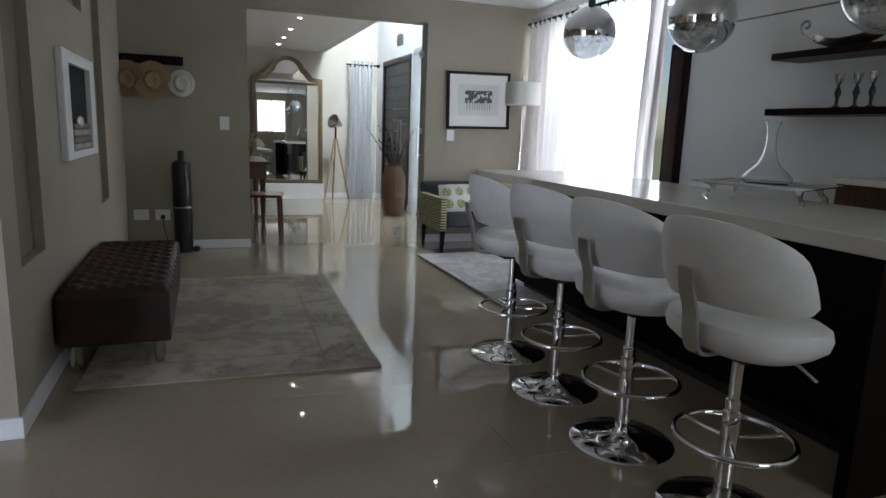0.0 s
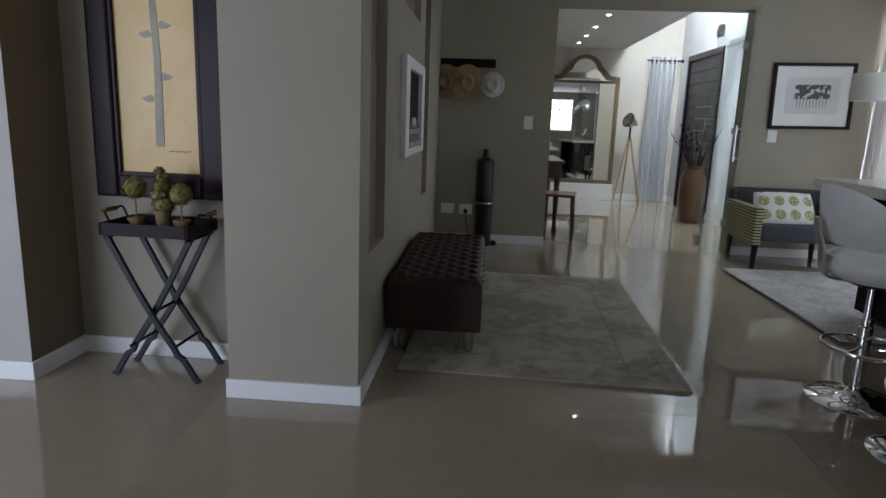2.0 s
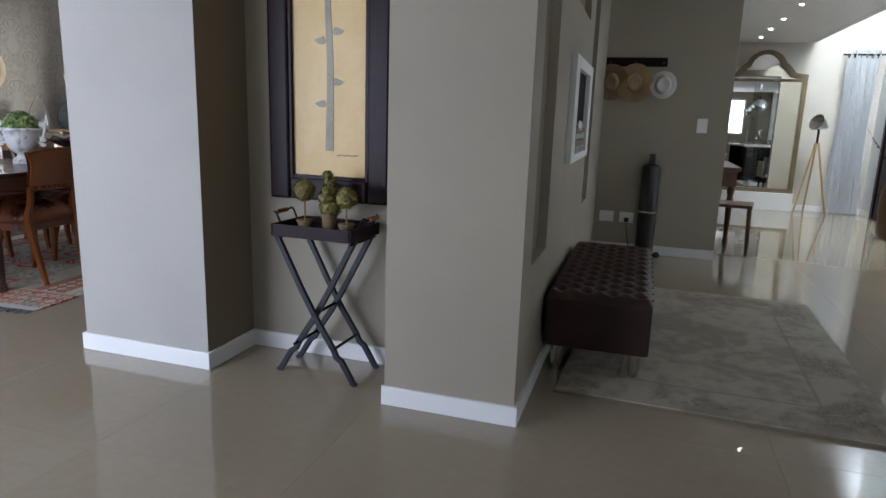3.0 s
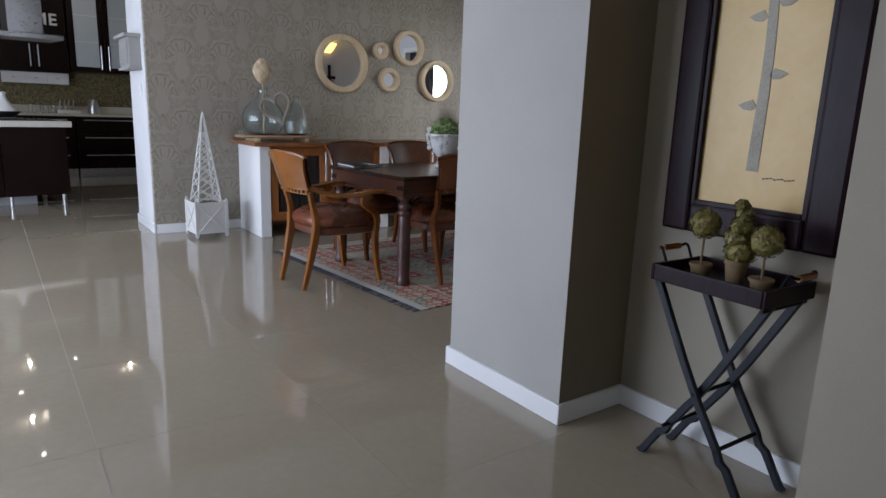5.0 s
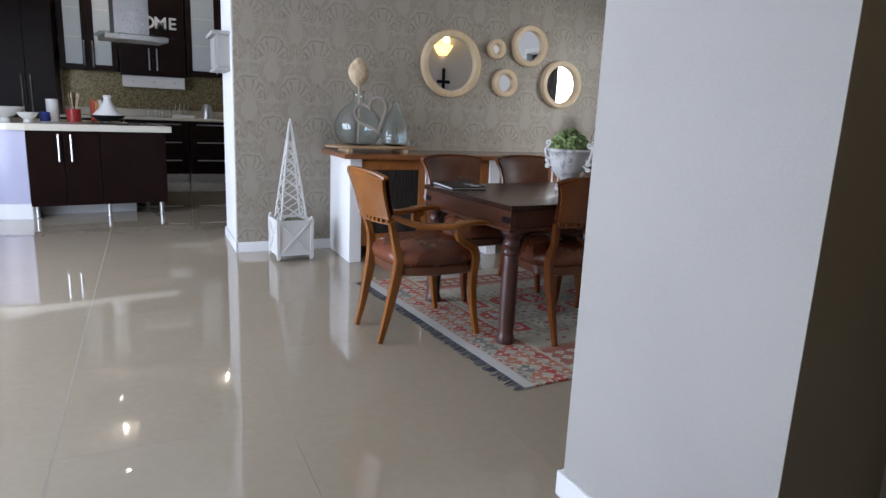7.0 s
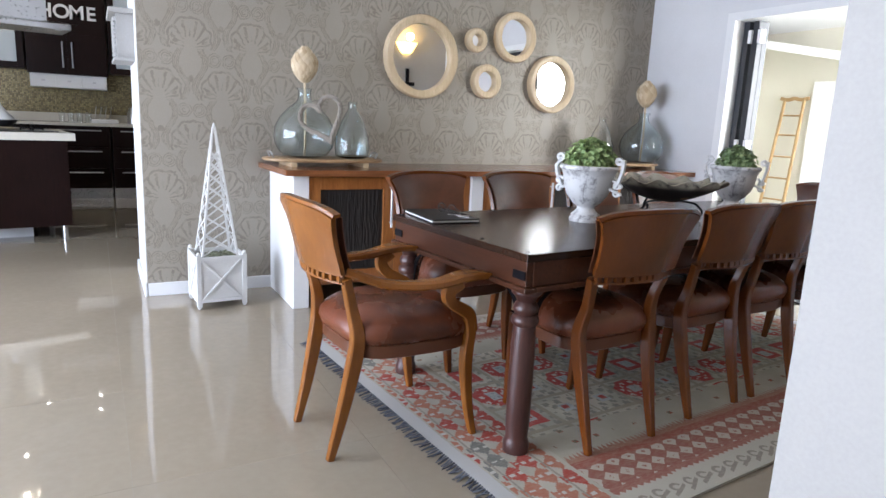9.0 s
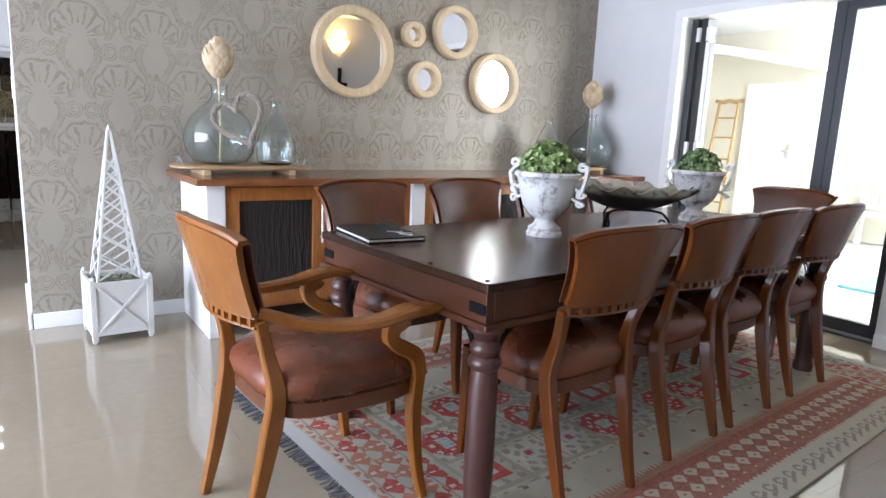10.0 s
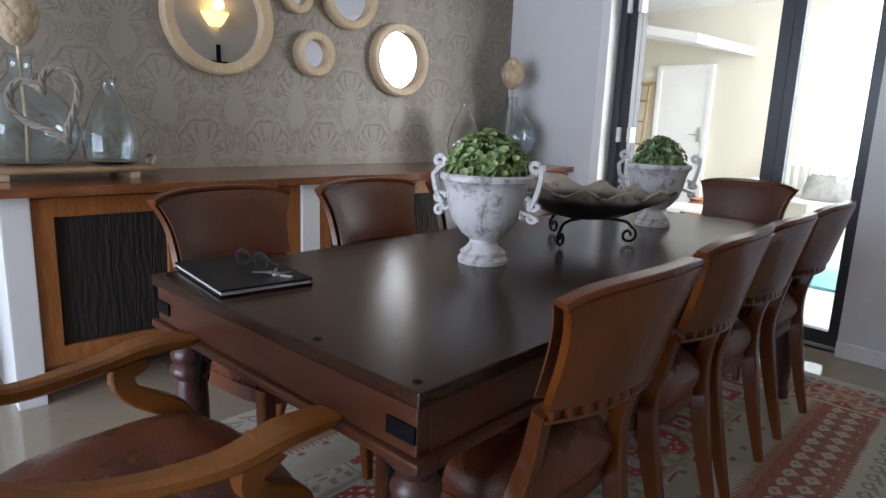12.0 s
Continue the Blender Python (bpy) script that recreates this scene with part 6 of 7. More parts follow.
for n, y in enumerate((3.58, 3.47, 3.38)):
    st = thing("figurine", "small slender dark stemmed ornament with silver head", "ornament", "shelf ornaments", pose(3.49, y, 1.415))
    bm = bmesh.new()
    lathe(bm, [(0, 0), (0.028, 0), (0.026, 0.008), (0.008, 0.02), (0.010, 0.06), (0.018, 0.085), (0.012, 0.11), (0.006, 0.125)], 14)
    part("stem", bm, M_BLACK, st, smooth=True)
    bm = bmesh.new()
    lathe(bm, [(0.006, 0.125), (0.016, 0.14), (0.022, 0.165), (0.026, 0.19), (0.022, 0.19), (0.0, 0.15)], 14)
    part("cup", bm, M_SILVER, st, smooth=True)
mant = thing("back_counter", "white counter with a brown wooden tray behind the bar", "counter", m=pose(3.6, 0, 0))
boxes("slab", M_STONE, [(-0.45, 0, 2.0, 3.30, 1.02, 1.05)], mant, bevel=0.004)
boxes("cabinet", M_PALE, [(-0.42, -0.002, 2.0, 3.30, 0.0, 0.84)], mant)
boxes("brown_front", M_DESK, [(-0.40, -0.002, 2.0, 3.28, 0.84, 1.02)], mant, "brown wooden front")

# ---- sitting corner behind the bar ----
rug = thing("lounge_rug", "pale silver-grey shaggy rug", "rug", m=pose(2.07, 4.78, 0, 0, 0, 1))
bm = bmesh.new()
rnd = random.Random(9)
sheet(bm, lambda u, v: (1.45 * u, 1.86 * v, 0.014 + 0.004 * noise.noise((40 * u, 50 * v, 0))), 60, 70, -0.012)
part("rug_body", bm, M_LIVRUG, rug)
ch = thing("lounge_chair", "low grey armchair with yellow striped cover", "chair", m=pose(2.70, 6.98, 0, 0, 0, 180))
k = Mat("yellow_chevron", (0.5, 0.45, 0.12), 0.85)
x, y, z = k.xyz()
zig = ((z * 38 + (y * 22).tri() * 0.55).frac()).gt(0.52)
k.set("Base Color", k.mix(zig, (0.055, 0.05, 0.035), (0.50, 0.46, 0.25)))
M_ZIG = k.m
M_GREYCLOTH = painted("charcoal_cloth", (0.055, 0.055, 0.065), 0.9, 0.1, 0.5)
bm = bmesh.new()
box(bm, -0.37, 0.37, -0.27, 0.33, 0.27, 0.42, bevel=0.03)
part("seat", bm, M_GREYCLOTH, ch, "grey cloth seat")
bm = bmesh.new()
box(bm, -0.42, 0.42, -0.40, -0.26, 0.27, 0.68, bevel=0.04)
part("backrest", bm, M_GREYCLOTH, ch, "grey cloth back")
for s in (-1, 1):
    bm = bmesh.new()
    box(bm, s * 0.405 - 0.035, s * 0.405 + 0.035, -0.33, 0.35, 0.24, 0.57, bevel=0.015)
    part("arm", bm, M_ZIG, ch, "yellow and black striped arm cover")
    for y in (-0.30, 0.28):
        bm = bmesh.new()
        bar(bm, [(s * 0.39, y, 0.0), (s * 0.385, y, 0.27)], [(0.03, 0.03), (0.05, 0.05)])
        part("leg", bm, M_FRAMEWOOD, ch, "dark tapered leg")
cu = thing("cushion", "white cushion with green leaf spots", "cushion", m=pose(2.60, 6.88, 0.53, 62, 0, 4))
k = Mat("spotted_cotton", (0.7, 0.7, 0.66), 0.9)
x, y, _ = k.xyz()
dot = ((x / 0.13).frac() - 0.5).hyp((y / 0.13).frac() - 0.5).lt(0.36)
k.set("Base Color", k.mix(dot * k.noise(50, 3).soft(0.3, 0.5), (0.62, 0.61, 0.57), (0.27, 0.27, 0.09)))
bm = bmesh.new()
def pillow(u, v, s):
    a, b = 2 * u - 1, 2 * v - 1
    return (0.27 * a * (1 - 0.06 * b * b), 0.17 * b * (1 - 0.06 * a * a), s * 0.06 * max(0.0, (1 - a ** 4) * (1 - b ** 4)) ** 0.6)
sheet(bm, lambda u, v: pillow(u, v, 1), 20, 14)
sheet(bm, lambda u, v: pillow(u, v, -1), 20, 14)
bmesh.ops.remove_doubles(bm, verts=bm.verts[:], dist=0.0005)
part("cover", bm, k.m, cu, smooth=True)
fl = thing("floor_lamp", "floor lamp with wide cream drum shade", "floor lamp", m=pose(3.26, 6.98, 0))
bm = bmesh.new()
lathe(bm, [(0, 0), (0.14, 0), (0.14, 0.015), (0.02, 0.03), (0.011, 0.04), (0.011, 1.78), (0.004, 1.80)], 20)
part("stand", bm, M_CHROME, fl, smooth=True)
bm = bmesh.new()
lathe(bm, [(0.185, 1.50), (0.185, 1.73), (0.182, 1.73), (0.182, 1.50), (0.185, 1.50)], 36)
part("shade", bm, painted("cream_shade", (0.66, 0.64, 0.58), 0.8), fl, "cream drum shade", True)

# ---- kitchen ----
M_FROSTED = Mat("frosted_cabinet_glass", (0.52, 0.58, 0.60), 0.35).m
# pale front colour with the window's lilac reflection mixed into it
M_LILAC = painted("lilac_window_tint", (0.42, 0.42, 0.56), 0.25, 0.04, 0.03)
KX = -12.35  # back wall


def bar_handle(parent, x, y, z0, z1):
    bm = bmesh.new()
    tube(bm, [(x + 0.03, y, z0), (x + 0.03, y, z1)], 0.010, 8)
    for z in (z0 + 0.03, z1 - 0.03):
        tube(bm, [(x, y, z), (x + 0.03, y, z)], 0.006, 6)
    part("handle", bm, M_STEEL, parent, "steel bar handle", True)


def cabinet(y0, y1, z0, z1, depth, doors, label, handles=None, glazed=False, plinth=False):
    ob = thing("kitchen_cabinet", label, "cabinet", "kitchen cabinets")
    boxes("body", M_ESPRESSO, [(KX, KX + depth - 0.022, y0 + 0.001, y1 - 0.001, z0, z1)], ob)
    if plinth:
        boxes("plinth", M_STEEL, [(KX, KX + depth - 0.08, y0 + 0.001, y1 - 0.001, 0, z0)], ob, "pale plinth")
    w = (y1 - y0) / doors
    xf = KX + depth
    for n in range(doors):
        a, b = y0 + n * w + 0.003, y0 + (n + 1) * w - 0.003
        if glazed:
            d = boxes("door", M_ESPRESSO, [(xf - 0.02, xf, a, a + 0.075, z0, z1), (xf - 0.02, xf, b - 0.075, b, z0, z1), (xf - 0.02, xf, a + 0.075, b - 0.075, z1 - 0.075, z1), (xf - 0.02, xf, a + 0.075, b - 0.075, z0, z0 + 0.075)], ob, "dark framed glazed door", 0.002)
            boxes("pane", M_FROSTED, [(xf - 0.016, xf - 0.010, a + 0.075, b - 0.075, z0 + 0.075, z1 - 0.075)], d, "frosted glass pane")
            for s in (0.36, 0.68):
                boxes("shelf_line", M_CERAMIC, [(xf - 0.0095, xf - 0.0085, a + 0.075, b - 0.075, z0 + s * (z1 - z0), z0 + s * (z1 - z0) + 0.012)], d, "shelf seen through frosted glass")
        else:
            d = boxes("door", M_ESPRESSO, [(xf - 0.02, xf, a, b, z0 + 0.002, z1 - 0.002)], ob, "flat dark door", 0.002)
        if handles:
            yh = b - 0.05 if n % 2 == 0 else a + 0.05
            bar_handle(d, xf, yh, *handles)
    return ob


def drawers(y0, y1, label):
    ob = thing("kitchen_cabinet", label, "cabinet", "kitchen cabinets")
    xf = KX + 0.60
    boxes("body", M_ESPRESSO, [(KX, xf - 0.022, y0 + 0.001, y1 - 0.001, 0.14, 0.94)], ob)
    boxes("plinth", M_STEEL, [(KX, xf - 0.08, y0 + 0.001, y1 - 0.001, 0, 0.14)], ob, "pale plinth")
    for z0, z1 in ((0.145, 0.40), (0.405, 0.67), (0.675, 0.937)):
        d = boxes("drawer", M_ESPRESSO, [(xf - 0.02, xf, y0 + 0.003, y1 - 0.003, z0, z1)], ob, "flat dark drawer front", 0.002)
        bm = bmesh.new()
        tube(bm, [(xf + 0.025, y0 + 0.1, z1 - 0.05), (xf + 0.025, y1 - 0.1, z1 - 0.05)], 0.008, 8)
        part("handle", bm, M_STEEL, d, "steel bar handle", True)


cabinet(0.62, 1.32, 0.14, 2.84, 0.60, 2, "tall dark larder cabinet", (1.0, 1.5), False, True)
cabinet(1.36, 2.10, 1.62, 2.84, 0.36, 2, "dark wall cabinet with frosted glass doors", (1.66, 2.02), True)
cabinet(2.12, 3.02, 1.58, 2.08, 0.36, 2, "dark wall cabinet above white drawers", (1.66, 1.98))
cabinet(3.04, 4.00, 1.62, 2.84, 0.36, 2, "dark wall cabinet with frosted glass doors", (1.66, 2.02), True)
cabinet(1.34, 2.12, 0.14, 0.94, 0.60, 2, "dark base cabinet with steel handles", (0.62, 0.89), False, True)
drawers(2.14, 3.00, "dark base drawers with steel handles")
drawers(3.02, 3.95, "dark base drawers with steel handles")
boxes("upper_panel", M_ESPRESSO, [(KX, KX + 0.20, 2.12, 3.02, 2.08, 2.84)]).name = "bulkhead"
tagged(bpy.data.objects["bulkhead"], "dark panel behind white letters", "panel")
ob = thing("spice_drawers", "white three-drawer box under the wall cabinet", "drawers")
boxes("case", M_WHITE, [(KX, KX + 0.30, 2.14, 3.0, 1.41, 1.578)], ob)
for n in range(3):
    y = 2.145 + n * 0.285
    d = boxes("drawer", M_WHITE, [(KX + 0.30, KX + 0.315, y, y + 0.275, 1.418, 1.570)], ob, bevel=0.003)
    boxes("knob", M_STEEL, [(KX + 0.315, KX + 0.325, y + 0.12, y + 0.16, 1.485, 1.505)], d, "small metal pull")
boxes("splash", M_MOSAIC, [(KX, KX + 0.012, 1.34, 4.0, 0.905, 1.62)]).name = "backsplash"
tagged(bpy.data.objects["backsplash"], "gold glass mosaic splashback", "tiles", kind="structure")
bm = bmesh.new()
box(bm, KX, KX + 0.63, 1.335, 4.0, 0.942, 0.98, bevel=0.004)
box(bm, KX + 0.012, KX + 0.032, 1.335, 4.0, 0.98, 1.09, bevel=0.003)
tagged(part("counter_worktop", bm, M_KITCHENTOP), "cream stone worktop along the wall", "worktop")
tw = thing("oven_tower", "pale oven tower with two built-in ovens", "oven")
boxes("body", M_PALE, [(KX, KX + 0.58, -0.05, 0.60, 0.1, 2.45)], tw)
boxes("plinth", M_STEEL, [(KX, KX + 0.5, -0.05, 0.60, 0, 0.1)], tw)
for z in (1.0, 1.42):
    boxes("oven_door", M_STEEL, [(KX + 0.58, KX + 0.60, 0.0, 0.58, z, z + 0.36)], tw, "steel oven front", 0.004)
    boxes("oven_glass", M_BLACK, [(KX + 0.60, KX + 0.604, 0.06, 0.52, z + 0.06, z + 0.24)], tw, "black oven glass")

# letters on the panel
for n, (ch, y) in enumerate((("H", 2.26), ("O", 2.43), ("M", 2.605), ("E", 2.80))):
    cu = bpy.data.curves.new("letter", "FONT")
    cu.body, cu.size, cu.extrude, cu.offset = ch, 0.235, 0.012, 0.004
    tmp = bpy.data.objects.new("letter", cu)
    scene.collection.objects.link(tmp)
    me = bpy.data.meshes.new_from_object(tmp.evaluated_get(bpy.context.evaluated_depsgraph_get()))
    scene.collection.objects.unlink(tmp)
    me.materials.clear()
    me.materials.append(M_WHITE)
    ob = tagged(new("letter", me), "white capital letter " + ch + " on a dark panel", "letter", "letters spelling home")
    ob.matrix_basis = pose(KX + 0.214, y, 2.285, 90, 0, 90)

# island
ISL = pose(-8.86, 2.63, 0, 0, 0, 10)
isl = thing("kitchen_island", "dark kitchen island with cream stone top on steel legs", "kitchen island", m=ISL)
boxes("body", M_ESPRESSO, [(-1.0, -0.02, -1.30, -0.02, 0.13, 0.884)], isl, "dark veneer body")
for a, b in ((-1.30, -0.985), (-0.98, -0.66), (-0.655, -0.02)):
    d = boxes("door", M_ESPRESSO, [(-0.02, 0.0, a, b - 0.004, 0.13, 0.882)], isl, "flat dark door", 0.002)
for y in (-1.03, -0.92):
    bm = bmesh.new()
    tube(bm, [(0.03, y, 0.58), (0.03, y, 0.85)], 0.011, 8)
    for z in (0.61, 0.82):
        tube(bm, [(0, y, z), (0.03, y, z)], 0.006, 6)
    part("handle", bm, M_STEEL, isl, "steel bar handle", True)
for x, y in ((-0.06, -1.25), (-0.06, -0.60), (-0.06, -0.08), (-0.9, -0.08), (-0.9, -1.25)):
    bm = bmesh.new()
    lathe(bm, [(0.03, 0), (0.03, 0.005), (0.022, 0.01), (0.022, 0.13)], 14)
    part("leg", bm, M_STEEL, isl, "round steel leg", True, pose(x, y, 0))
boxes("inner_plinth", M_PALE, [(-0.9, -0.30, -1.2, -0.3, 0.0, 0.12)], isl, "white box set back below")
bm = bmesh.new()
pts = [(0.035, 0.035), (-1.05, 0.035), (-2.0, -1.0), (-2.3, -2.4), (-1.5, -2.75), (-0.8, -2.45), (-0.25, -1.95), (0.0, -1.45), (0.035, -1.30)]
loft(bm, [[(x, y, 0.886) for x, y in pts], [(x, y, 0.95) for x, y in pts]])
part("worktop", bm, M_KITCHENTOP, isl, "cream stone top")
arc = spline([(-0.02, -1.305, 0), (-0.10, -1.55, 0), (-0.36, -1.92, 0), (-0.86, -2.38, 0), (-1.45, -2.65, 0), (-2.1, -2.4, 0)], 6)
bm = bmesh.new()
loft(bm, [[(p.x, p.y, 0.16), (p.x - 0.03, p.y + 0.02, 0.16), (p.x - 0.03, p.y + 0.02, 0.884), (p.x, p.y, 0.884)] for p in arc])
part("curved_front", bm, M_LILAC, isl, "curved pale front tinted lilac for the window's reflection", True)
bm = bmesh.new()
loft(bm, [[(p.x - 0.01, p.y + 0.01, 0.0), (p.x - 0.05, p.y + 0.04, 0.0), (p.x - 0.05, p.y + 0.04, 0.16), (p.x - 0.01, p.y + 0.01, 0.16)] for p in arc])
part("curved_plinth", bm, M_TRIM, isl, "white curved plinth", True)
hob = thing("hob", "black glass hob set in the island top", "hob", m=ISL @ pose(-0.45, -0.40, 0.95))
boxes("glass_top", M_BLACK, [(-0.28, 0.28, -0.36, 0.34, 0, 0.008)], hob, bevel=0.003)
for x, y in ((-0.12, -0.16), (0.13, 0.15)):
    bm = bmesh.new()
    for a in (0, 90):
        box(bm, -0.09, 0.09, -0.006, 0.006, 0.02, 0.03, pose(x, y, 0, 0, 0, a))
    for a in (0, 90, 180, 270):
        box(bm, 0.08, 0.09, -0.006, 0.006, 0.006, 0.03, pose(x, y, 0, 0, 0, a))
    part("pan_rest", bm, M_IRON, hob, "iron pan rest")
tag = thing("tagine", "dark tagine with a white conical lid", "pot", m=ISL @ pose(-0.50, -0.50, 0.981))
bm = bmesh.new()
lathe(bm, [(0, 0), (0.11, 0.0), (0.165, 0.05), (0.17, 0.06), (0.15, 0.062), (0, 0.06)], 28)
part("base", bm, M_BLACK, tag, "dark cast base", True)
bm = bmesh.new()
lathe(bm, [(0.148, 0.062), (0.145, 0.075), (0.09, 0.13), (0.05, 0.19), (0.035, 0.235), (0.045, 0.265), (0.03, 0.275), (0, 0.275)], 28)
part("lid", bm, M_CERAMIC, tag, "white conical lid", True)

hood = thing("extractor_hood", "steel island extractor hood with glass canopy", "hood", m=ISL @ pose(-0.45, -0.215, 0))
boxes("canopy", M_STEEL, [(-0.26, 0.26, -0.31, 0.31, 1.84, 1.89)], hood, bevel=0.006)
boxes("glass_canopy", M_PANE, [(-0.30, 0.30, -0.36, 0.36, 1.89, 1.898)], hood, "glass canopy")
boxes("duct", M_STEEL, [(-0.15, 0.15, -0.20, 0.14, 1.89, 2.85)], hood, "brushed steel duct")
for y in (-0.22, 0.22):
    bm = bmesh.new()
    lathe(bm, [(0, 0), (0.025, 0), (0.025, 0.004)], 14, pose(0.19, y, 1.836))
    part("lamp", bm, M_CERAMIC, hood, "small hood lamp")

# things on the worktops
def put(name, label, category, m, builds):
    ob = thing(name, label, category, "", m)
    for nm, material, prof in builds:
        bm = bmesh.new()
        lathe(bm, prof, 22)
        part(nm, bm, material, ob, smooth=True)
    return ob


put("fruit_bowl", "wide white footed bowl", "bowl", ISL @ pose(-0.50, -1.45, 0.95), [("bowl", M_CERAMIC, [(0, 0.0), (0.05, 0), (0.04, 0.04), (0.09, 0.06), (0.17, 0.12), (0.19, 0.15), (0.18, 0.15), (0, 0.07)])])
put("colander", "small white footed bowl", "bowl", ISL @ pose(-0.42, -1.25, 0.95), [("bowl", M_CERAMIC, [(0, 0.0), (0.05, 0), (0.04, 0.03), (0.08, 0.06), (0.10, 0.10), (0, 0.05)])])
put("paper_roll", "white kitchen paper roll on a stand", "paper roll", ISL @ pose(-0.85, -1.0, 0.95), [("roll", M_CERAMIC, [(0, 0), (0.06, 0), (0.06, 0.24), (0, 0.24)])])
crock = put("utensil_jar", "red and white utensil jar", "jar", ISL @ pose(-0.85, -0.80, 0.95), [("jar", painted("red_enamel", (0.42, 0.03, 0.03), 0.3, 0.05), [(0, 0), (0.07, 0), (0.075, 0.14), (0.065, 0.14), (0, 0.02)])])
rnd = random.Random(6)
for n in range(7):
    bm = bmesh.new()
    a, b = rnd.uniform(-0.05, 0.05), rnd.uniform(-0.05, 0.05)
    tube(bm, [(a * 0.4, b * 0.4, 0.03), (a * 1.6, b * 1.6, 0.27)], 0.006, 6)
    ball(bm, 0.025, (a * 1.7, b * 1.7, 0.29), (1, 0.4, 1.4), 1)
    part("utensil", bm, (M_MAPLE, M_STEEL, M_BLACK)[n % 3], crock, smooth=True)
put("blue_tin", "small blue tin on the island", "tin", ISL @ pose(-0.80, -1.08, 0.95), [("tin", Mat("blue_enamel", (0.03, 0.05, 0.30), 0.3).m, [(0, 0), (0.05, 0), (0.05, 0.10), (0, 0.10)])])
books = thing("cookbooks", "upright cookbooks with red and orange spines", "books", m=ISL @ pose(-0.90, -0.62, 0.95))
for n, c in enumerate(((0.5, 0.08, 0.04), (0.6, 0.25, 0.08), (0.65, 0.6, 0.5), (0.35, 0.4, 0.42))):
    boxes("book", Mat("book_cover", c, 0.5).m, [(-0.08, 0.08, n * 0.035, n * 0.035 + 0.03, 0, 0.25 - 0.02 * (n % 2))], books, bevel=0.002)
put("kettle", "brushed steel electric kettle", "kettle", pose(KX + 0.33, 3.30, 0.98), [("body", M_STEEL, [(0, 0), (0.085, 0), (0.085, 0.03), (0.08, 0.12), (0.062, 0.20), (0.05, 0.215), (0, 0.225)]), ("knob", M_BLACK, [(0.012, 0.22), (0.016, 0.24), (0, 0.245)])])
for n in range(4):
    put("drinking_glass", "clear drinking glass on the worktop", "glass", pose(KX + 0.30, 2.46 + 0.10 * n, 0.98), [("tumbler", M_CLEAR, [(0, 0), (0.03, 0), (0.036, 0.13), (0.033, 0.13), (0.027, 0.008), (0, 0.008)])])
dish = thing("dish_rack", "white dish rack with crockery", "rack", m=pose(KX + 0.32, 2.95, 0.98))
boxes("tray", M_CERAMIC, [(-0.15, 0.15, -0.16, 0.16, 0, 0.05)], dish, bevel=0.01)
for n in range(4):
    bm = bmesh.new()
    lathe(bm, [(0, 0), (0.09, 0.006), (0.10, 0.012), (0, 0.01)], 20, pose(0.0, -0.1 + 0.06 * n, 0.12, 80, 0, 0))
    part("plate", bm, M_CERAMIC, dish, "white plate", True)
tap = thing("mixer_tap", "tall chrome swan-neck mixer tap", "tap", m=ISL @ pose(-0.9, -1.70, 0.95))
bm = bmesh.new()
tube(bm, spline([(0, 0, 0), (0, 0, 0.20), (0.03, 0.02, 0.30), (0.09, 0.06, 0.33), (0.14, 0.10, 0.27), (0.145, 0.10, 0.22)], 5), 0.014, 9)
part("spout", bm, M_CHROME, tap, smooth=True)
bm = bmesh.new()
lathe(bm, [(0, 0), (0.03, 0), (0.028, 0.02), (0.016, 0.03)], 14)
part("collar", bm, M_CHROME, tap, smooth=True)

# key box and switch on the white wall end
M_KEYBOX = painted("weathered_grey_wood", (0.36, 0.35, 0.33), 0.75, 0.12)
kb = thing("key_cabinet", "small grey-white louvred key cabinet on the wall end", "cabinet", m=pose(-7.10, 3.07, 0))
bm = bmesh.new()
box(bm, -0.20, 0.24, -0.10, 0, 1.50, 1.76, bevel=0.004)
part("body", bm, M_KEYBOX, kb)
bm = bmesh.new()
box(bm, -0.24, 0.28, -0.14, 0, 1.76, 1.79, bevel=0.006)
box(bm, -0.22, 0.26, -0.12, 0, 1.48, 1.50, bevel=0.004)
part("cornice", bm, M_KEYBOX, kb, "moulded cornice")
for n in range(9):
    bm = bmesh.new()
    box(bm, -0.17, 0.21, -0.006, 0.006, -0.011, 0.011, pose(0, -0.106, 1.53 + 0.025 * n, 35, 0, 0))
    part("slat", bm, M_KEYBOX, kb)
swt = thing("wall_switch", "white light switch on the wall end", "switch", m=pose(-6.95, 3.07, 1.30))
boxes("plate", M_TRIM, [(-0.04, 0.04, -0.008, 0, -0.06, 0.06)], swt, bevel=0.002)

# ---- front lounge beyond the opening ----
struct("wall_lounge", painted("pale_cream_paint", (0.60, 0.56, 0.49)), [(-1.2, 3.1, 11.85, 12.05, 0, 3.9), (-1.2, -1.0, 7.6, 11.85, 0, 2.42)], "warm pale end wall of the front lounge")
struct("wall_entrance", M_PALE, [(2.95, 3.15, 11.40, 11.85, 0, 3.9), (2.95, 3.15, 9.90, 11.40, 2.28, 3.9), (2.95, 3.15, 9.60, 9.90, 0, 3.9), (2.95, 3.15, 7.6, 9.6, 2.30, 3.9), (2.95, 3.15, 7.6, 7.75, 0, 2.30)], "pale entrance wall with a tall window")
struct("wall_skylight", M_PALE, [(1.95, 2.05, 7.6, 11.85, 2.42, 3.9), (1.95, 3.15, 7.6, 7.7, 2.55, 3.9)], "white light-well wall")
struct("ceiling_lounge", M_CEIL, [(-1.2, 1.95, 7.6, 11.85, 2.42, 2.52), (1.95, 3.15, 7.6, 11.95, 3.9, 4.0)], "white ceiling beside a light well", "ceiling")
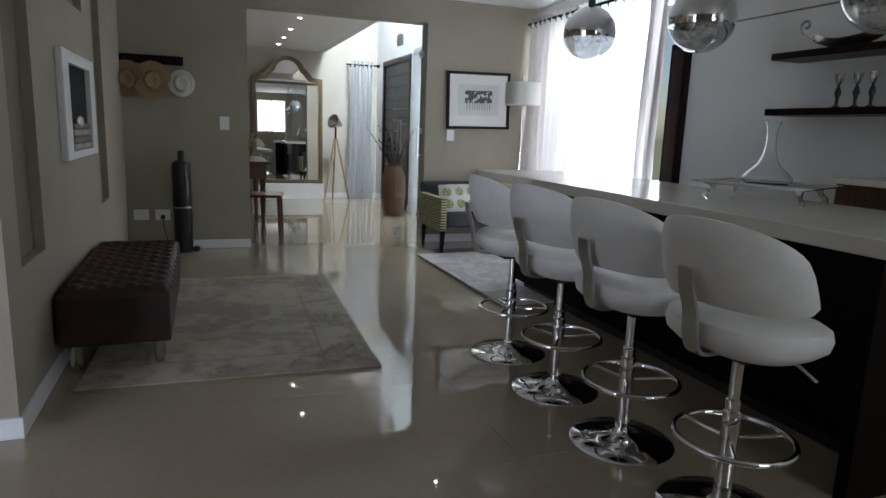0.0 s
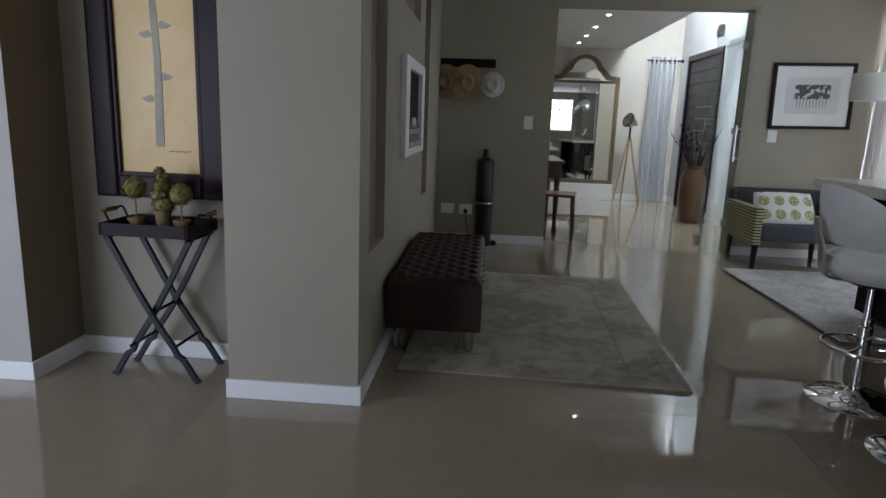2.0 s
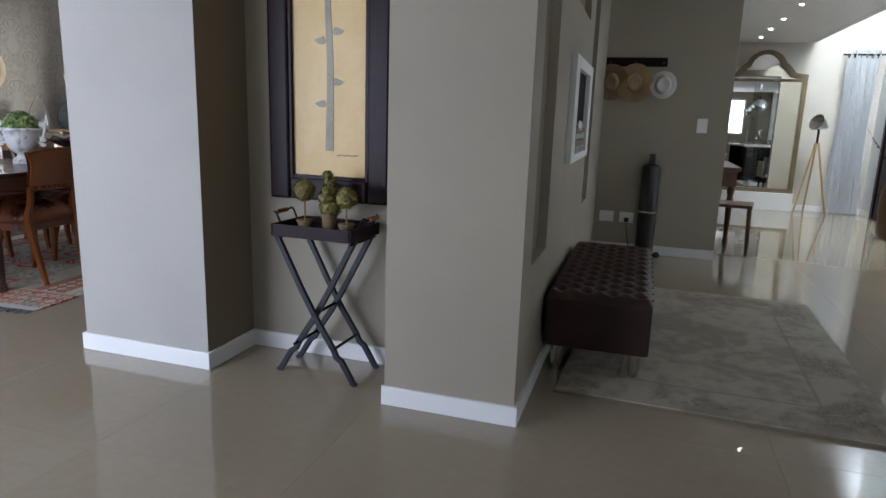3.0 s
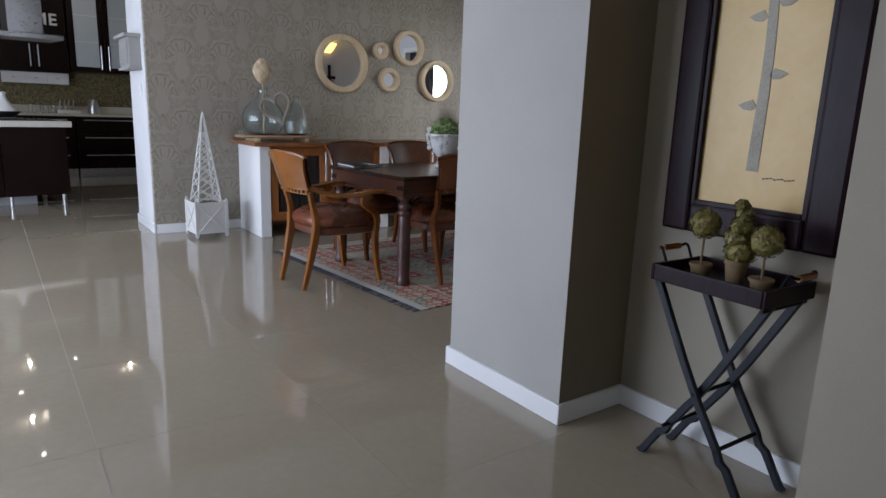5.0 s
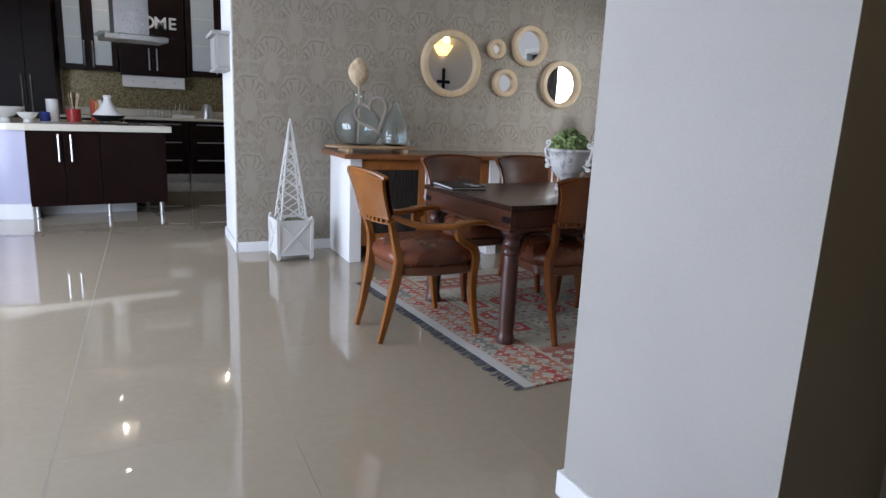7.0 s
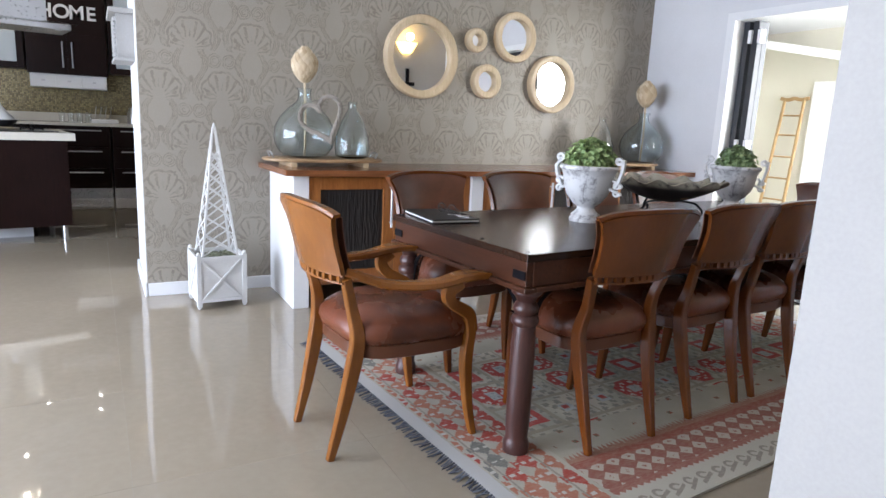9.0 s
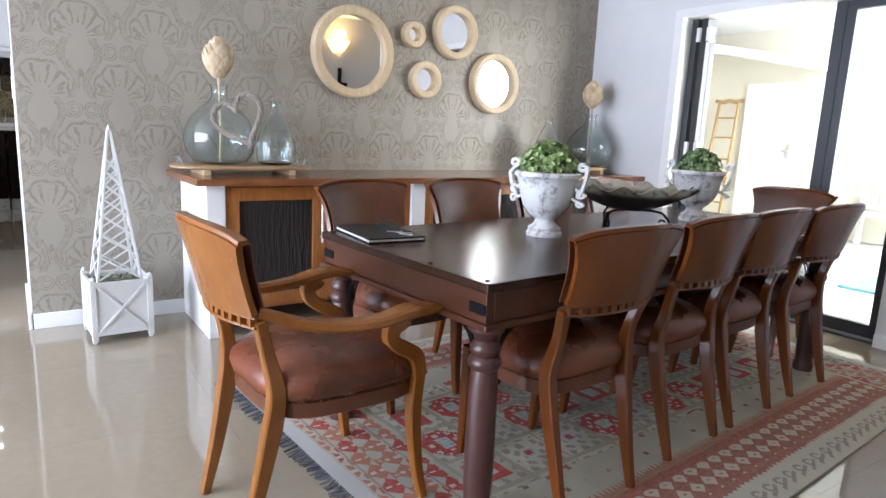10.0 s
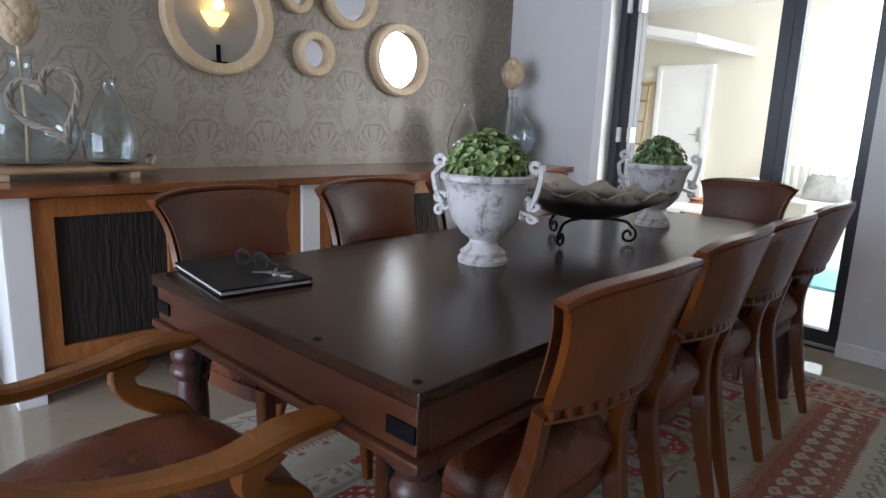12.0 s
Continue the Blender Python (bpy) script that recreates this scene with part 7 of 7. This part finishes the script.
struct("backdrop", glow("hazy_daylight", (0.94, 0.97, 1.0), 0.9), [(3.9, 3.95, 7.0, 10.2, -0.2, 3.0)], "bright hazy daylight outside", "backdrop")
skirting(-1.0, 2.95, 11.85 - D_SK, 11.85)
skirting(2.95 - D_SK, 2.95, 11.40, 11.83)
skirting(2.95 - D_SK, 2.95, 9.62, 9.90)
for x, y in ((1.2, 8.6), (1.21, 9.55), (1.22, 10.4), (1.23, 11.2)):
    downlight(x, y, 2.42)

fd = tagged(boxes("door_entrance", M_FRAMEWOOD, [(2.93, 3.1, 9.90, 9.98, 0, 2.28), (2.93, 3.1, 11.32, 11.40, 0, 2.28), (2.93, 3.1, 9.98, 11.32, 2.20, 2.28)]), "dark wooden entrance door, closed", "door", kind="structure")
for n in range(13):
    bm = bmesh.new()
    box(bm, 2.955, 3.0, 9.985, 11.315, 0.01 + 0.168 * n, 0.01 + 0.168 * n + 0.16, bevel=0.006)
    part("slat", bm, M_ENTRY, fd, "horizontal black-stained slat")
bm = bmesh.new()
tube(bm, [(2.88, 10.12, 0.85), (2.88, 10.12, 1.35)], 0.016, 10)
for z in (0.92, 1.28):
    tube(bm, [(2.96, 10.12, z), (2.88, 10.12, z)], 0.010, 8)
part("pull_handle", bm, M_STEEL, fd, "long steel pull handle", True)

curtain("curtain", 0.42, 2.28, 6, 0.05, M_SHEER, "gathered pale voile curtain", 12, pose(2.42, 11.70, 0, 0, 0, 0))
curtain("curtain", 0.90, 2.28, 10, 0.05, M_VOILE, "white sheer curtain glowing with daylight", 14, pose(2.88, 9.60, 0, 0, 0, -90))
curtain("curtain", 0.94, 2.28, 10, 0.05, M_VOILE, "white sheer curtain glowing with daylight", 15, pose(2.88, 8.70, 0, 0, 0, -90))
rl = thing("curtain_rail", "short dark curtain rail", "curtain rail")
bm = bmesh.new()
tube(bm, [(2.38, 11.70, 2.24), (2.93, 11.70, 2.24)], 0.012, 8)
tube(bm, [(2.88, 7.80, 2.24), (2.88, 9.60, 2.24)], 0.012, 8)
part("rod", bm, M_IRON, rl, smooth=True)
bm = bmesh.new()
ball(bm, 0.03, (2.93, 11.70, 2.24), sub=2)
part("finial", bm, M_IRON, rl, smooth=True)
wl = tagged(boxes("window_entrance", M_WHITE, [(3.04, 3.1, 7.75, 7.81, 0, 2.3), (3.04, 3.1, 9.54, 9.6, 0, 2.3), (3.04, 3.1, 8.65, 8.71, 0, 2.3), (3.04, 3.1, 7.75, 9.6, 2.24, 2.3)]), "white framed tall window", "window", kind="structure")

# leaning mirror with an arched crest
mir = thing("floor_mirror", "large antique gold mirror with arched top leaning on the wall", "mirror", m=pose(1.42, 11.70, 0.26, -0.6, 0, 0))
M_GILT = wooden("antique_gilt", (0.09, 0.062, 0.03), (0.22, 0.16, 0.085), 0.5, "z", 2.0)
def crest(off):
    w, h = 0.56 - off, 1.70 - off
    ps = [(-w, 0.0 + off), (w, 0.0 + off), (w, h), (w - 0.16, h + 0.02), (0.30 - off, h + 0.14)]
    ps += [((0.27 - off) * math.cos(a), h + 0.10 + (0.24) * math.sin(a)) for a in [radians(15 + 150 * j / 14) for j in range(15)]]
    ps += [(-0.30 + off, h + 0.14), (-w + 0.16, h + 0.02), (-w, h)]
    return ps
bm = bmesh.new()
o, i2 = crest(0.0), crest(0.06)
loft(bm, [[(o[n][0], 0.0, o[n][1]), (o[n][0], -0.05, o[n][1]), (i2[n][0], -0.05, i2[n][1]), (i2[n][0], 0.0, i2[n][1])] for n in range(len(o))], closed=True)
part("frame_moulding", bm, M_GILT, mir, "worn gilt frame")
bm = bmesh.new()
bm.faces.new([bm.verts.new((x, -0.018, z)) for x, z in i2])
part("mirror_glass", bm, M_MIRROR, mir, "mirror glass")
boxes("crossbar", M_GILT, [(-0.50, 0.50, -0.045, -0.02, 1.60, 1.64)], mir, "gilt crossbar")
boxes("back_board", M_GILT, [(-0.48, 0.48, 0.0, 0.015, 0.04, 1.66)], mir)
chest = thing("low_chest", "low plain plinth under the leaning mirror", "plinth", m=pose(1.42, 11.70, 0))
boxes("top", M_WHITE, [(-0.57, 0.57, -0.10, 0.13, 0, 0.26)], chest, bevel=0.006)

desk = thing("console_table", "reddish wooden console table with turned legs", "table", m=pose(0.55, 8.9, 0))
boxes("top", M_DESK, [(-0.45, 0.26, -0.62, 0.62, 0.76, 0.80)], desk, bevel=0.005)
boxes("apron", M_DESK, [(-0.42, 0.23, -0.58, 0.58, 0.60, 0.76)], desk, bevel=0.003)
for x in (-0.38, 0.19):
    for y in (-0.54, 0.54):
        bm = bmesh.new()
        lathe(bm, [(0.028, 0), (0.034, 0.03), (0.022, 0.07), (0.030, 0.3), (0.036, 0.46), (0.026, 0.5), (0.036, 0.54), (0.036, 0.61)], 16)
        part("leg", bm, M_DESK, desk, "turned leg", True, pose(x, y, 0))
pot = thing("potted_palm", "small leafy plant in a green pot", "plant", m=pose(0.60, 9.25, 0.80))
bm = bmesh.new()
lathe(bm, [(0, 0), (0.06, 0), (0.09, 0.10), (0.08, 0.14), (0.07, 0.13), (0, 0.12)], 20)
part("pot", bm, painted("green_glaze", (0.12, 0.15, 0.06), 0.3), pot, smooth=True)
bm = bmesh.new()
rnd = random.Random(3)
for n in range(26):
    a, l, e = rnd.uniform(0, 6.283), rnd.uniform(0.18, 0.34), rnd.uniform(0.5, 1.3)
    d = Vector((math.cos(a) * math.cos(e), math.sin(a) * math.cos(e), math.sin(e)))
    ps = spline([(0, 0, 0.12), Vector((0, 0, 0.12)) + d * l * 0.6, Vector((0, 0, 0.10)) + d * l + Vector((math.cos(a), math.sin(a), -0.3)) * 0.08], 3)
    bar(bm, ps, [(0.008, 0.002), (0.022, 0.002), (0.003, 0.001)], (-math.sin(a), math.cos(a), 0))
tagged(part("leaves", bm, M_LEAF2, pot, "narrow green leaves"), kind="stuff")
chd = thing("wooden_chair", "dark wooden chair beside the console", "chair", m=pose(0.72, 8.05, 0, 0, 0, 80))
boxes("seat", M_BACKPAD, [(-0.2, 0.2, -0.2, 0.2, 0.44, 0.47)], chd, bevel=0.006)
for x in (-0.17, 0.17):
    for y in (-0.17, 0.17):
        bm = bmesh.new()
        bar(bm, [(x * 1.1, y * 1.1, 0), (x, y, 0.44)], [(0.025, 0.025), (0.035, 0.035)])
        part("leg", bm, M_DESK, chd)

tri = thing("tripod_lamp", "tripod floor lamp with small studio reflector", "floor lamp", m=pose(2.15, 11.40, 0))
for a in (90, 210, 330):
    bm = bmesh.new()
    bar(bm, [(0.24 * math.cos(radians(a)), 0.24 * math.sin(radians(a)), 0), (0.02 * math.cos(radians(a)), 0.02 * math.sin(radians(a)), 1.02)], [(0.022, 0.022), (0.026, 0.026)])
    part("leg", bm, M_LADDER, tri, "slim wooden leg")
bm = bmesh.new()
tube(bm, [(0, 0, 1.0), (0, 0, 1.20)], 0.016, 8)
part("post", bm, M_IRON, tri)
bm = bmesh.new()
lathe(bm, [(0.03, -0.12), (0.05, -0.08), (0.09, 0.0), (0.115, 0.06), (0.118, 0.07), (0.105, 0.06), (0.0, -0.05)], 24, pose(0, -0.02, 1.28, 70, 0, -60))
part("reflector", bm, M_SILVER, tri, "silver reflector head", True)
pv = thing("tall_floor_vase", "tall brown ceramic floor vase with dry twigs", "vase", m=pose(2.62, 9.55, 0))
bm = bmesh.new()
lathe(bm, [(0, 0), (0.12, 0), (0.15, 0.10), (0.17, 0.35), (0.16, 0.55), (0.12, 0.66), (0.10, 0.70), (0.12, 0.73), (0.10, 0.73), (0, 0.6)], 28)
part("body", bm, painted("brown_glaze", (0.16, 0.09, 0.05), 0.35, 0.15), pv, smooth=True)
bm = bmesh.new()
rnd = random.Random(21)
for n in range(34):
    a, t = rnd.uniform(0, 6.283), rnd.uniform(0.1, 0.42)
    p = Vector((0.04 * math.cos(a), 0.04 * math.sin(a), 0.68))
    q = Vector((t * math.cos(a), t * math.sin(a), rnd.uniform(0.95, 1.25)))
    tube(bm, [p, (p + q) / 2 + Vector((rnd.uniform(-0.03, 0.03), rnd.uniform(-0.03, 0.03), 0.03)), q], [0.004, 0.003, 0.0015], 4)
    for _ in range(3):
        ball(bm, 0.010, p.lerp(q, rnd.uniform(0.6, 1.0)), (1, 0.6, 1.3), 1)
tagged(part("twigs", bm, M_FRAMEWOOD, pv, "dry brown twigs"), kind="stuff")

# frameless glass door, standing open
gd = tagged(boxes("door_glass", M_PANE, [(2.02, 2.03, 6.47, 7.40, 0.012, 2.18)]), "frameless glass door standing open", "door", kind="structure")
gd.visible_shadow = False
for z in (0.14, 2.10):
    boxes("hinge", M_STEEL, [(2.005, 2.045, 7.30, 7.40, z - 0.05, z + 0.05)], gd, "steel hinge clamp", 0.003)
bm = bmesh.new()
tube(bm, [(1.98, 6.56, 0.95), (1.98, 6.56, 1.25)], 0.010, 8)
for z in (0.98, 1.22):
    tube(bm, [(1.98, 6.56, z), (2.022, 6.56, z)], 0.007, 6)
part("handle", bm, M_STEEL, gd, "steel pull", True)
gp = boxes("fixed_pane", M_PANE, [(2.06, 2.335, 7.50, 7.51, 0.01, 2.29)], gd, "fixed glass side panel")
gp.visible_shadow = False
for z in (0.3, 1.2, 2.0):
    boxes("clamp", M_STEEL, [(2.29, 2.345, 7.485, 7.525, z - 0.03, z + 0.03)], gd, "steel glass clamp", 0.003)

# ---- patio room beyond the folding doors ----
M_PATIO = painted("cream_patio_wall", (0.66, 0.63, 0.53), 0.8, 0.03)
struct("wall_patio_far", M_PATIO, [(-10.4, -5.9, 12.0, 12.2, 0, 2.75), (-10.4, -10.2, 7.49, 12.0, 0, 2.75)], "cream patio wall")
bm = bmesh.new()
loft(bm, [[(-9.9, y, 2.74), (-6.75, y, 2.10), (-6.75, y, 2.20), (-9.4, y, 2.745)] for y in (10.4, 12.0)])
tagged(part("patio_soffit", bm, M_WHITE), "white sloping soffit", "ceiling", kind="structure")
struct("patio_ceiling", M_WHITE, [(-10.4, -2.2, 7.49, 14.0, 2.75, 2.85)], "white patio ceiling", "ceiling")
struct("patio_floor", painted("pale_patio_paving", (0.55, 0.54, 0.50), 0.4), [(-10.4, -2.2, 7.5, 16, -0.2, -0.012)], "pale patio paving", "floor")
struct("backdrop_garden", glow("hazy_garden_light", (0.90, 0.95, 1.0), 1.5), [(-6.5, -2.2, 13.6, 13.65, -0.2, 3.0)], "bright hazy daylight beyond the patio", "backdrop")
struct("ground", painted("garden_ground", (0.20, 0.22, 0.12), 0.9), [(-600, 600, -600, 600, -0.4, -0.22)], "garden ground outside", "ground")
struct("pool_water", Mat("pool_water", (0.14, 0.38, 0.41), 0.08).m, [(-5.15, -4.5, 8.9, 10.2, -0.012, 0.012)], "strip of turquoise pool water", "water")
pd = tagged(boxes("door_white", M_WHITE, [(-7.98, -7.30, 11.965, 12.0, 0.0, 1.96)]), "plain white door in the patio wall", "door", kind="structure")
bm = bmesh.new()
tube(bm, [(-7.36, 11.965, 1.10), (-7.36, 11.92, 1.10), (-7.48, 11.92, 1.10)], 0.010, 8)
box(bm, -7.385, -7.335, 11.955, 11.966, 1.00, 1.20)
part("lever_handle", bm, M_STEEL, pd, "steel lever handle", True)
boxes("door_frame", M_WHITE, [(-8.04, -7.98, 11.95, 12.0, 0, 2.02), (-7.30, -7.24, 11.95, 12.0, 0, 2.02), (-7.98, -7.30, 11.95, 12.0, 1.96, 2.02)], pd)
ld = thing("ladder", "rustic wooden towel ladder leaning on the wall", "ladder", m=pose(-8.29, 11.72, 0, -7, 0, 0))
for s in (-1, 1):
    bm = bmesh.new()
    bar(bm, [(s * 0.19, 0, 0), (s * 0.15, 0, 1.80)], [(0.04, 0.04), (0.035, 0.035)])
    part("rail", bm, M_LADDER, ld)
for z in (0.30, 0.62, 0.94, 1.26, 1.55):
    bm = bmesh.new()
    tube(bm, [(-0.18, 0, z), (0.18, 0, z)], 0.014, 8)
    part("rung", bm, M_LADDER, ld, smooth=True)
bm = bmesh.new()
bar(bm, spline([(-0.22, 0, 1.80), (-0.1, 0, 1.78), (0, 0, 1.80), (0.1, 0, 1.78), (0.22, 0, 1.80)], 4), (0.03, 0.05), (0, 1, 0))
part("top_rail", bm, M_LADDER, ld, smooth=True)
def garden_bench(m):
    ob = thing("garden_bench", "white slatted wooden garden bench", "bench", "white patio benches", m)
    for n in range(3):
        boxes("seat_slat", M_WHITE, [(-0.6, 0.6, -0.2 + n * 0.14, -0.08 + n * 0.14, 0.40, 0.43)], ob, bevel=0.004)
    boxes("top_rail", M_WHITE, [(-0.6, 0.6, 0.22, 0.26, 0.80, 0.87)], ob, bevel=0.005)
    boxes("low_rail", M_WHITE, [(-0.6, 0.6, 0.22, 0.26, 0.46, 0.50)], ob, bevel=0.005)
    for n in range(12):
        x = -0.54 + n * 0.098
        boxes("back_slat", M_WHITE, [(x - 0.022, x + 0.022, 0.23, 0.25, 0.50, 0.80)], ob)
    for s in (-1, 1):
        boxes("leg", M_WHITE, [(s * 0.58 - 0.03, s * 0.58 + 0.03, -0.22, -0.16, 0, 0.62)], ob, bevel=0.004)
        boxes("leg", M_WHITE, [(s * 0.58 - 0.03, s * 0.58 + 0.03, 0.215, 0.265, 0, 0.87)], ob, bevel=0.004)
        boxes("arm", M_WHITE, [(s * 0.58 - 0.04, s * 0.58 + 0.04, -0.26, 0.24, 0.62, 0.65)], ob, bevel=0.006)
    return ob
garden_bench(pose(-5.72, 11.55, -0.012, 0, 0, -8))
cu2 = thing("cushion", "pale patterned cushion on the garden bench", "cushion", m=pose(-5.6, 11.62, 0.56, 70, 0, -8))
bm = bmesh.new()
sheet(bm, lambda u, v: pillow(u, v, 1), 16, 12)
sheet(bm, lambda u, v: pillow(u, v, -1), 16, 12)
bmesh.ops.remove_doubles(bm, verts=bm.verts[:], dist=0.0005)
part("cover", bm, M_LIVRUG, cu2, smooth=True)
tp = put("clay_pot", "round terracotta pot on the patio", "pot", pose(-6.9, 11.3, -0.012), [("pot", painted("terracotta", (0.42, 0.17, 0.08), 0.7), [(0, 0), (0.12, 0), (0.17, 0.12), (0.16, 0.26), (0.13, 0.30), (0.16, 0.33), (0.12, 0.33), (0, 0.2)])])
ct = thing("coffee_table", "low white slatted side table on the patio", "table", m=pose(-6.1, 9.6, -0.012))
boxes("top", M_WHITE, [(-0.35, 0.35, -0.25, 0.25, 0.40, 0.43)], ct, bevel=0.005)
for x in (-0.3, 0.3):
    for y in (-0.2, 0.2):
        boxes("leg", M_BLACK, [(x - 0.02, x + 0.02, y - 0.02, y + 0.02, 0, 0.40)], ct)

# ---- floor: large polished tiles on a grout bed ----
floor = struct("floor", M_GROUT, [(-12.6, 3.9, -1.1, 7.72, -0.2, -0.0015), (-1.2, 4.2, 7.72, 12.1, -0.2, -0.0015)], "polished beige porcelain floor tiles", "floor")
TW = 0.8
bm = bmesh.new()
box(bm, 0.0004, TW - 0.0004, 0.0004, TW - 0.0004, -0.01, 0.0)
tile_mesh = finish(bm, "tile", M_TILE)
rest = bmesh.new()
count = 0
for i in range(-13, 9):
    for j in range(-5, 14):
        x, y = -2.77 + i * TW, 2.07 + j * TW
        if not ((-12.6 <= x + 0.4 <= 3.9 and -1.1 <= y + 0.4 <= 7.72) or (-1.2 <= x + 0.4 <= 4.2 and 7.72 <= y + 0.4 <= 12.1)):
            continue
        if (-2.3 < x < -1.2 and 4.2 < y < 7) or (-12.6 < x < -7.5 and y > 4.4):
            continue
        if count < 296 and x > -8.9 and y < 10.8:
            tile = new("tile", tile_mesh)
            tile.parent = floor
            tile.location = (x, y, 0.0)
            count += 1
        else:
            box(rest, x + 0.0004, x + TW - 0.0004, y + 0.0004, y + TW - 0.0004, -0.01, 0.0)
tagged(part("far_tiles", rest, M_TILE, floor), kind="stuff")
# two dark movement joints
boxes("movement_joint", M_GROUT, [(-8.0, -1.2, 2.0675, 2.0725, -0.001, 0.0004)], floor)
boxes("movement_joint", M_GROUT, [(-2.7725, -2.7675, 2.08, 3.4, -0.001, 0.0004)], floor)
